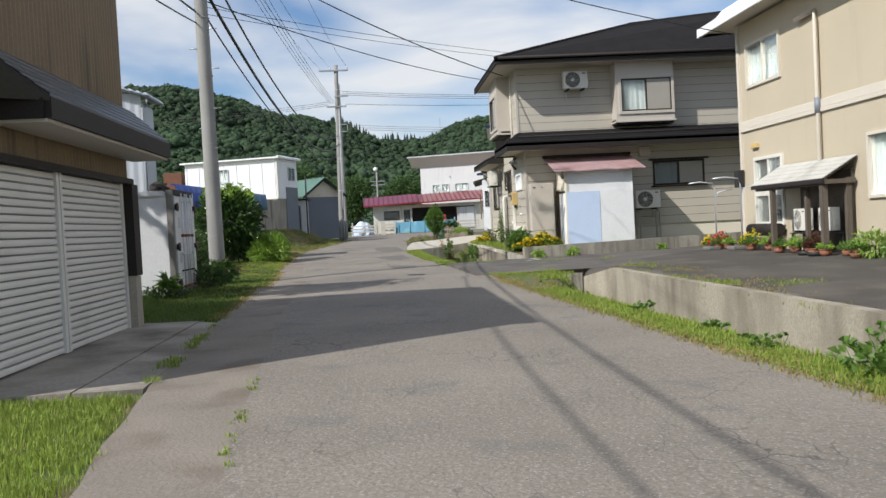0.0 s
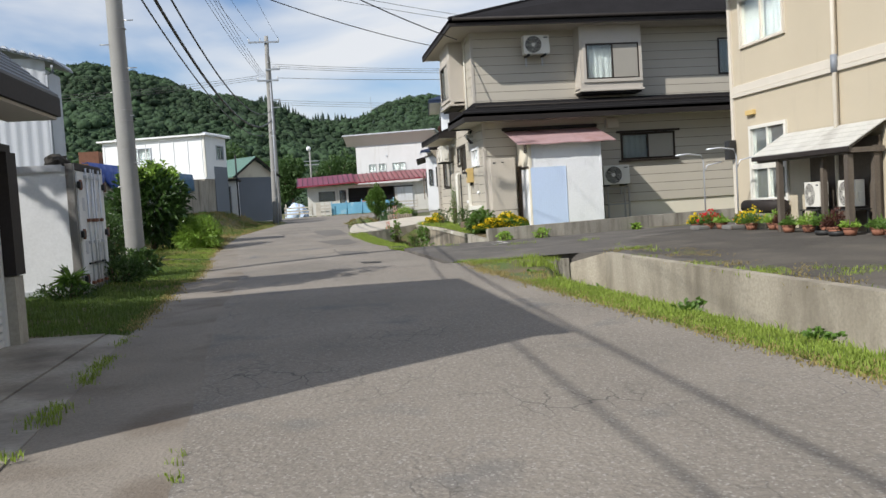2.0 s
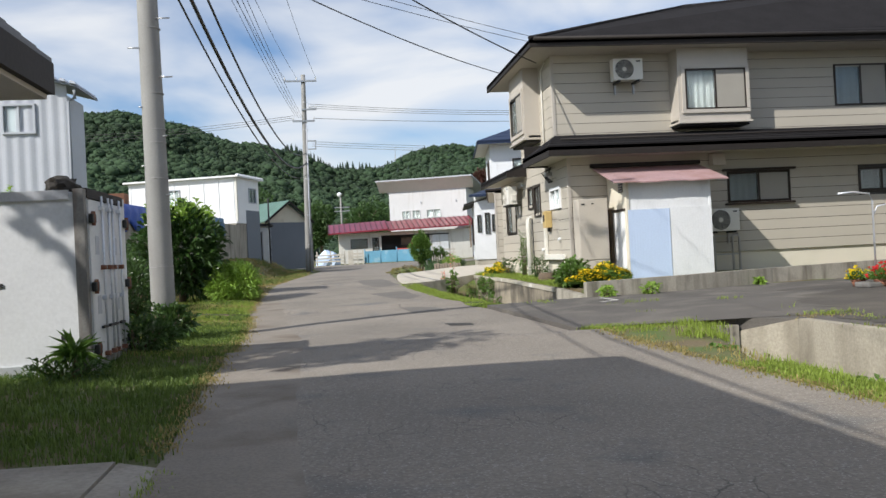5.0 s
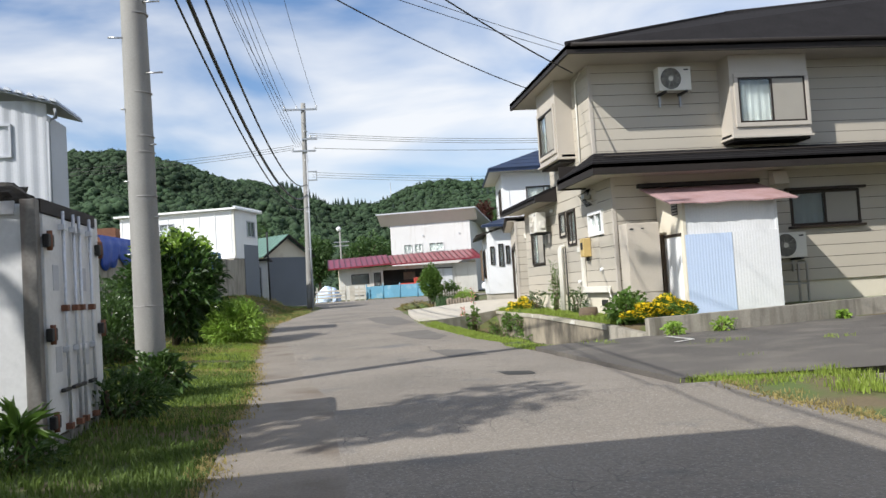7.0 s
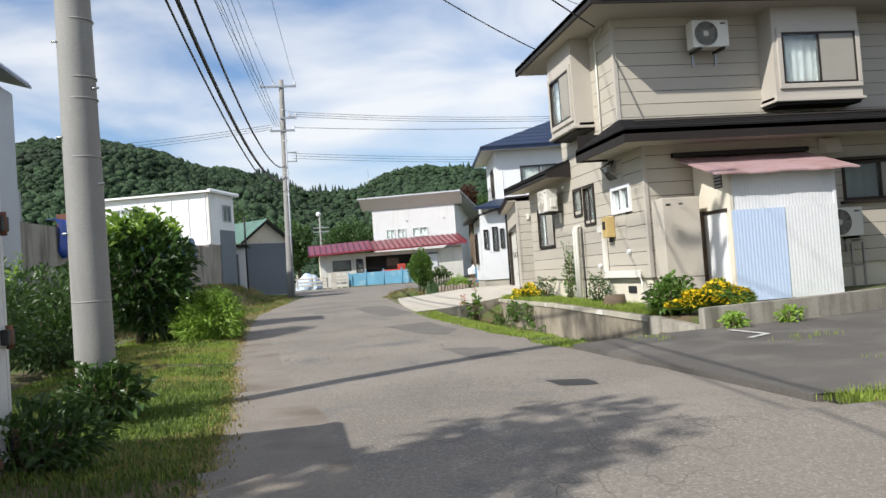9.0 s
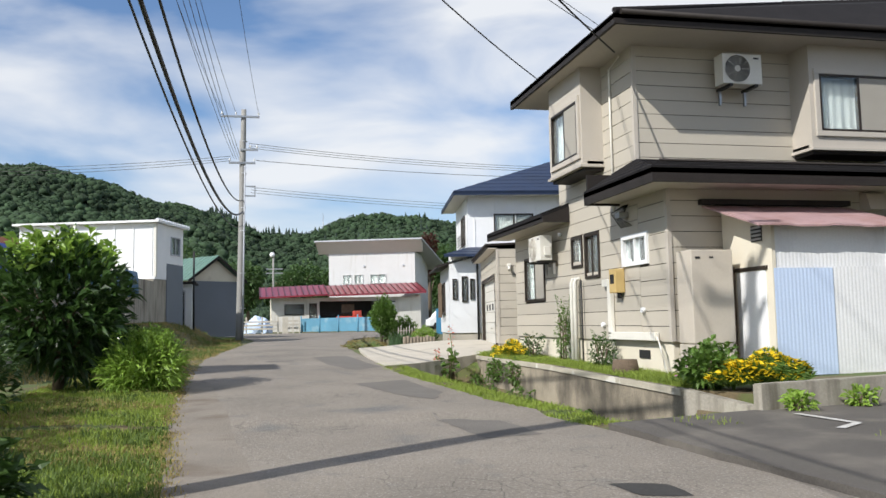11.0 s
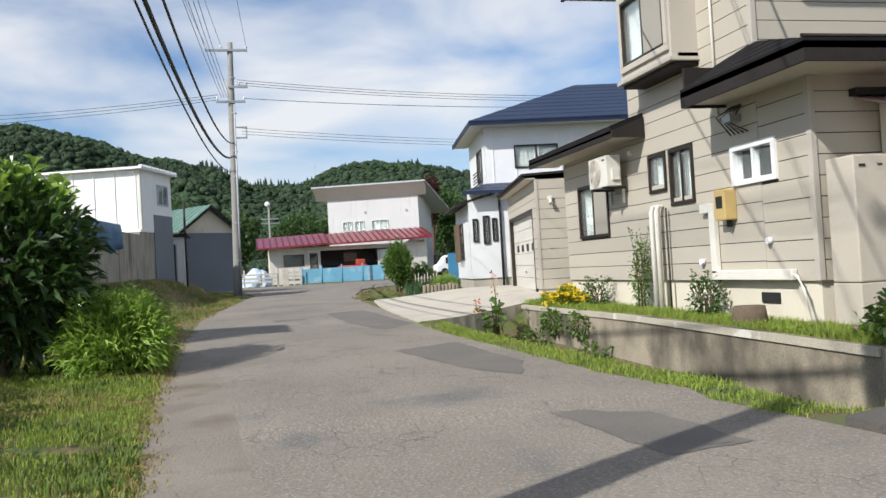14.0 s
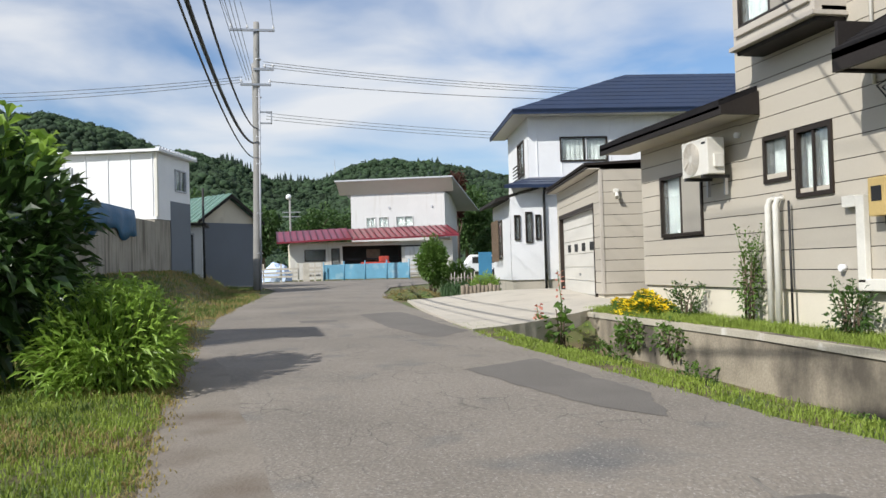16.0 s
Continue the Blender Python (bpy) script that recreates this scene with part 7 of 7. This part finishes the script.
# pots and flowers before the beige house
POTS = "flower_yellow leaf_mid flower_red leaf_bright flower_orange leaf_mid flower_yellow leaf_bright leaf_red leaf_mid leaf_bright leaf_mid leaf_red leaf_bright leaf_mid leaf_mid".split()
for k, m in enumerate(POTS):
    y = 20.0 - 0.42 * k - 0.08 * math.sin(k * 2.2)
    x, s = 8.05 + 0.14 * math.sin(k * 1.9), 0.15 + 0.05 * math.sin(k * 1.3)
    z = lot_z(x, y) + 0.005
    pot = thing("plant_pot", (x, y, z), "clay pot with a flowering garden plant before the house" if m.startswith("flower") else "clay pot with a leafy garden plant before the house", "plant pot", "pots before the house")
    bm = bmesh.new(); tube(bm, [(0, 0, 0), (0, 0, 0.10)], 0.085, 12, 0.115); tube(bm, [(0, 0, 0.10), (0, 0, 0.125)], 0.125, 12); part("pot", bm, "terracotta", pot, local=True)
    p, d = ball_points(420, (s * 1.05, s * 1.25, s * (1.9 if m == "leaf_red" else 1.15)), 0.3); p[:, 2] = np.abs(p[:, 2]) + 0.11
    v, f = leaf_cloud(p, d + np.array([0, 0, 0.6]), 0.075, 0.35)
    tagged(soup("plant", v.tolist(), f, m if m.startswith("leaf") else "leaf_mid", pot), kind="stuff")
    if m.startswith("flower"):
        p, d = ball_points(150, (s * 1.1, s * 1.3, s * 1.25), 0.92); p, d = p[d[:, 2] > 0], d[d[:, 2] > 0]
        p[:, 2] += 0.13
        v, f = leaf_cloud(p, d + np.array([0, 0, 0.4]), 0.06, 0.9); tagged(soup("blossoms", v.tolist(), f, m, pot), kind="stuff")
for y, r, m, w in ((13.4, 0.24, "leaf_bright", 0.3), (12.7, 0.20, "leaf_mid", 0.4), (12.0, 0.24, "leaf_bright", 0.3)):
    bush("bush", (8.2, y, lot_z(8.2, y)), (r, r * 1.3, r), 420, 0.12, m, "leafy garden plant before the house", "plant", w, 0.3)
for y in (15.1, 14.75):
    bm = bmesh.new(); tube(bm, [(7.9, y, lot_z(7.9, y)), (7.9, y, lot_z(7.9, y) + 0.07)], 0.13, 14, 0.16)
    tagged(part("basin", bm, "rubber"), "shallow black plastic basin before the canopy", "basin")

def tree(at, tall, spread, n, size, mat, label, band=(0.42, 0.82), deep=0.2):
    t = thing("tree", at, label, "tree", "trees behind the houses")
    bm = bmesh.new(); tube(bm, [(0, 0, -0.5), (0.1, 0, tall * 0.3), (0, 0.1, tall * 0.6)], tall * 0.03, 8, tall * 0.015)
    for k in range(7):
        a = k * 0.9
        tube(bm, [(0, 0, tall * (0.25 + 0.04 * k)), (spread * 0.6 * math.cos(a), spread * 0.6 * math.sin(a), tall * (0.5 + 0.05 * k))], tall * 0.012, 5, tall * 0.004)
    part("trunk", bm, "bark", t, local=True)
    pts, ds = [], []
    for k in range(9):
        a, r = rng.uniform(0, 6.28), rng.uniform(0, 0.6) * spread
        p, d = ball_points(n // 9, (spread * 0.5, spread * 0.5, tall * deep), 0.5)
        p += np.array([r * math.cos(a), r * math.sin(a), tall * rng.uniform(*band)])
        pts.append(p); ds.append(d)
    p, d = np.concatenate(pts), np.concatenate(ds)
    v, f = leaf_cloud(p, d + rng.normal(0, 0.5, d.shape), size, 0.7)
    soup("crown", v.tolist(), f, mat, t)
    return t


kinds = [tree((-12, 112, 0.9), 9.5, 4.2, 7000, 0.42, "leaf_wood", "rounded green tree behind the houses"), tree((3.0, 118, 0.9), 8.0, 4.5, 7000, 0.42, "leaf_wood", "green tree behind the houses"), tree((15.2, 96, 0.9), 9.5, 1.0, 2600, 0.30, "leaf_red", "dark reddish tree beside the white house", (0.58, 0.9), 0.13)]
for k, (x, y, s) in enumerate(((-22, 116, 1.1), (-34, 122, 1.2), (-17, 128, 1.15), (-6, 124, 1.0), (-2.5, 112, 0.8), (9, 126, 1.0), (20, 112, 1.0), (27, 120, 1.1), (-48, 118, 1.2), (-60, 124, 1.3), (-28, 138, 1.3), (14, 135, 1.2), (38, 118, 1.1), (17, 88, 0.55), (-40, 105, 1.0), (-75, 118, 1.3))):
    copy_thing(kinds[k % 2], pose(x, y, 0.9, 0, 0, 47 * k) @ Matrix.Scale(1, 4)).scale = (s, s, s)

tree((-8.0, 12.0, 0.1), 9.0, 1.2, 1700, 0.20, "leaf_mid", "leafy tree behind the store that shades the lane", (0.66, 0.82), 0.085)

# ---- the wooded hills ----
PROFILE = [(-1400, 120), (-700, 118), (-420, 122), (-300, 128), (-235, 138), (-190, 140), (-142, 131), (-100, 111), (-60, 100), (-38, 93), (-18, 84), (2, 76), (43, 76), (58, 79), (80, 88), (118, 96), (162, 94), (206, 84), (260, 80), (400, 95), (700, 110), (1400, 100)]


def hill(x, y):
    t = x * 800.0 / max(y, 500.0)
    top = curve_at(PROFILE, t) * (0.6 + 0.4 * min(1.0, y / 800.0))
    rise = ease(230, 800, y + 40 * noise.noise((x * 0.01, 0, 2)))
    return 0.9 + top * (rise ** 1.15) * (1 + 0.10 * noise.noise((x * 0.012, y * 0.010, 0))) + 5 * noise.noise((x * 0.03, y * 0.03, 4)) * rise


hx, hy = steps((-1400, -500, 60), (-500, 450, 14), (450, 1400, 60)), steps((200, 860, 16), (860, 1500, 160))
tagged(soup("hill", [(x, y, hill(x, y) if y <= 860 else hill(x, 860) - (y - 860) * 0.1) for y in hy for x in hx], [(j * len(hx) + i, j * len(hx) + i + 1, (j + 1) * len(hx) + i + 1, (j + 1) * len(hx) + i) for j in range(len(hy) - 1) for i in range(len(hx) - 1)], "forest", smooth=True), "wooded green hills behind the village", "hill", kind="structure")
bm = bmesh.new(); bmesh.ops.create_icosphere(bm, subdivisions=1, radius=1.0)
ico_v = np.array([v.co[:] for v in bm.verts]); ico_f = [tuple(v.index for v in f.verts) for f in bm.faces]; bm.free()


def woods(name, spots, mat, label, squash=(1, 1, 1.1)):
    vs, fs = [], []
    for k, (x, y, z, r) in enumerate(spots):
        jig = 1 + rng.normal(0, 0.16, (len(ico_v), 1))
        vs.append(ico_v * jig * np.array(squash) * r + np.array([x, y, z]))
        o = k * len(ico_v)
        fs += [(a + o, b + o, c + o) for a, b, c in ico_f]
    c = np.repeat(np.array([q[:3] for q in spots]), 14, 0)
    r = np.repeat(np.array([q[3] for q in spots]), 14)[:, None]
    d = rng.normal(size=c.shape); d[:, 1] = -np.abs(d[:, 1]); d[:, 2] = np.abs(d[:, 2]); d /= np.linalg.norm(d, axis=1, keepdims=True)
    lv, lf = leaf_cloud(c + d * r * 0.85, d + rng.normal(0, 0.8, d.shape), 1.35, 0.9)
    o = len(spots) * len(ico_v)
    vs.append(lv); fs += [(a + o, b + o, c2 + o) for a, b, c2 in lf]
    return tagged(soup(name, np.concatenate(vs).tolist(), fs, mat, smooth=True), label, "forest", kind="stuff")


spots = []
y = 250.0
while y < 812:
    gap = 2.7 + y * 0.0021
    x = -0.62 * y - 60
    while x < 0.50 * y + 40:
        xx, yy = x + rng.uniform(-3, 3), y + rng.uniform(-4, 4)
        r = rng.uniform(1.5, 3.2) * (1 + 0.5 * noise.noise((xx * 0.05, yy * 0.04, 3)))
        spots.append((xx, yy, hill(xx, yy) + r * 0.6, r))
        x += gap
    y += 7.5
woods("forest", spots, "forest", "dense broad-leaved woods covering the hills", (1.25, 1.25, 0.95))
spots_v, spots_f = [], []
for k in range(260):
    x = rng.uniform(-40, 60) if k < 150 else rng.uniform(50, 330)
    y = rng.uniform(760, 815) if k < 150 else rng.uniform(650, 815)
    r, h = rng.uniform(2.2, 3.4), rng.uniform(8, 13) if k < 150 else rng.uniform(4.5, 9.0)
    z = hill(x, y) - 1
    o = len(spots_v)
    for j in range(4):
        rr, z0 = r * (1 - j * 0.22), z + h * j * 0.22
        for a in range(7):
            spots_v.append((x + rr * math.cos(a * 0.9) * rng.uniform(0.8, 1.2), y + rr * math.sin(a * 0.9), z0))
        spots_v.append((x, y, z0 + h * 0.40))
        q = o + j * 8
        spots_f += [(q + a, q + (a + 1) % 7, q + 7) for a in range(7)]
tagged(soup("conifers", spots_v, spots_f, "conifer"), "dark conifers along the ridge", "forest", kind="stuff")
mast = thing("radio_mast", (62, 800, 80), "thin lattice mast on the far ridge", "mast")
bm = bmesh.new(); tube(bm, [(62, 800, 78), (62, 800, 105)], 0.5, 4, 0.15); part("lattice", bm, "steel", mast)
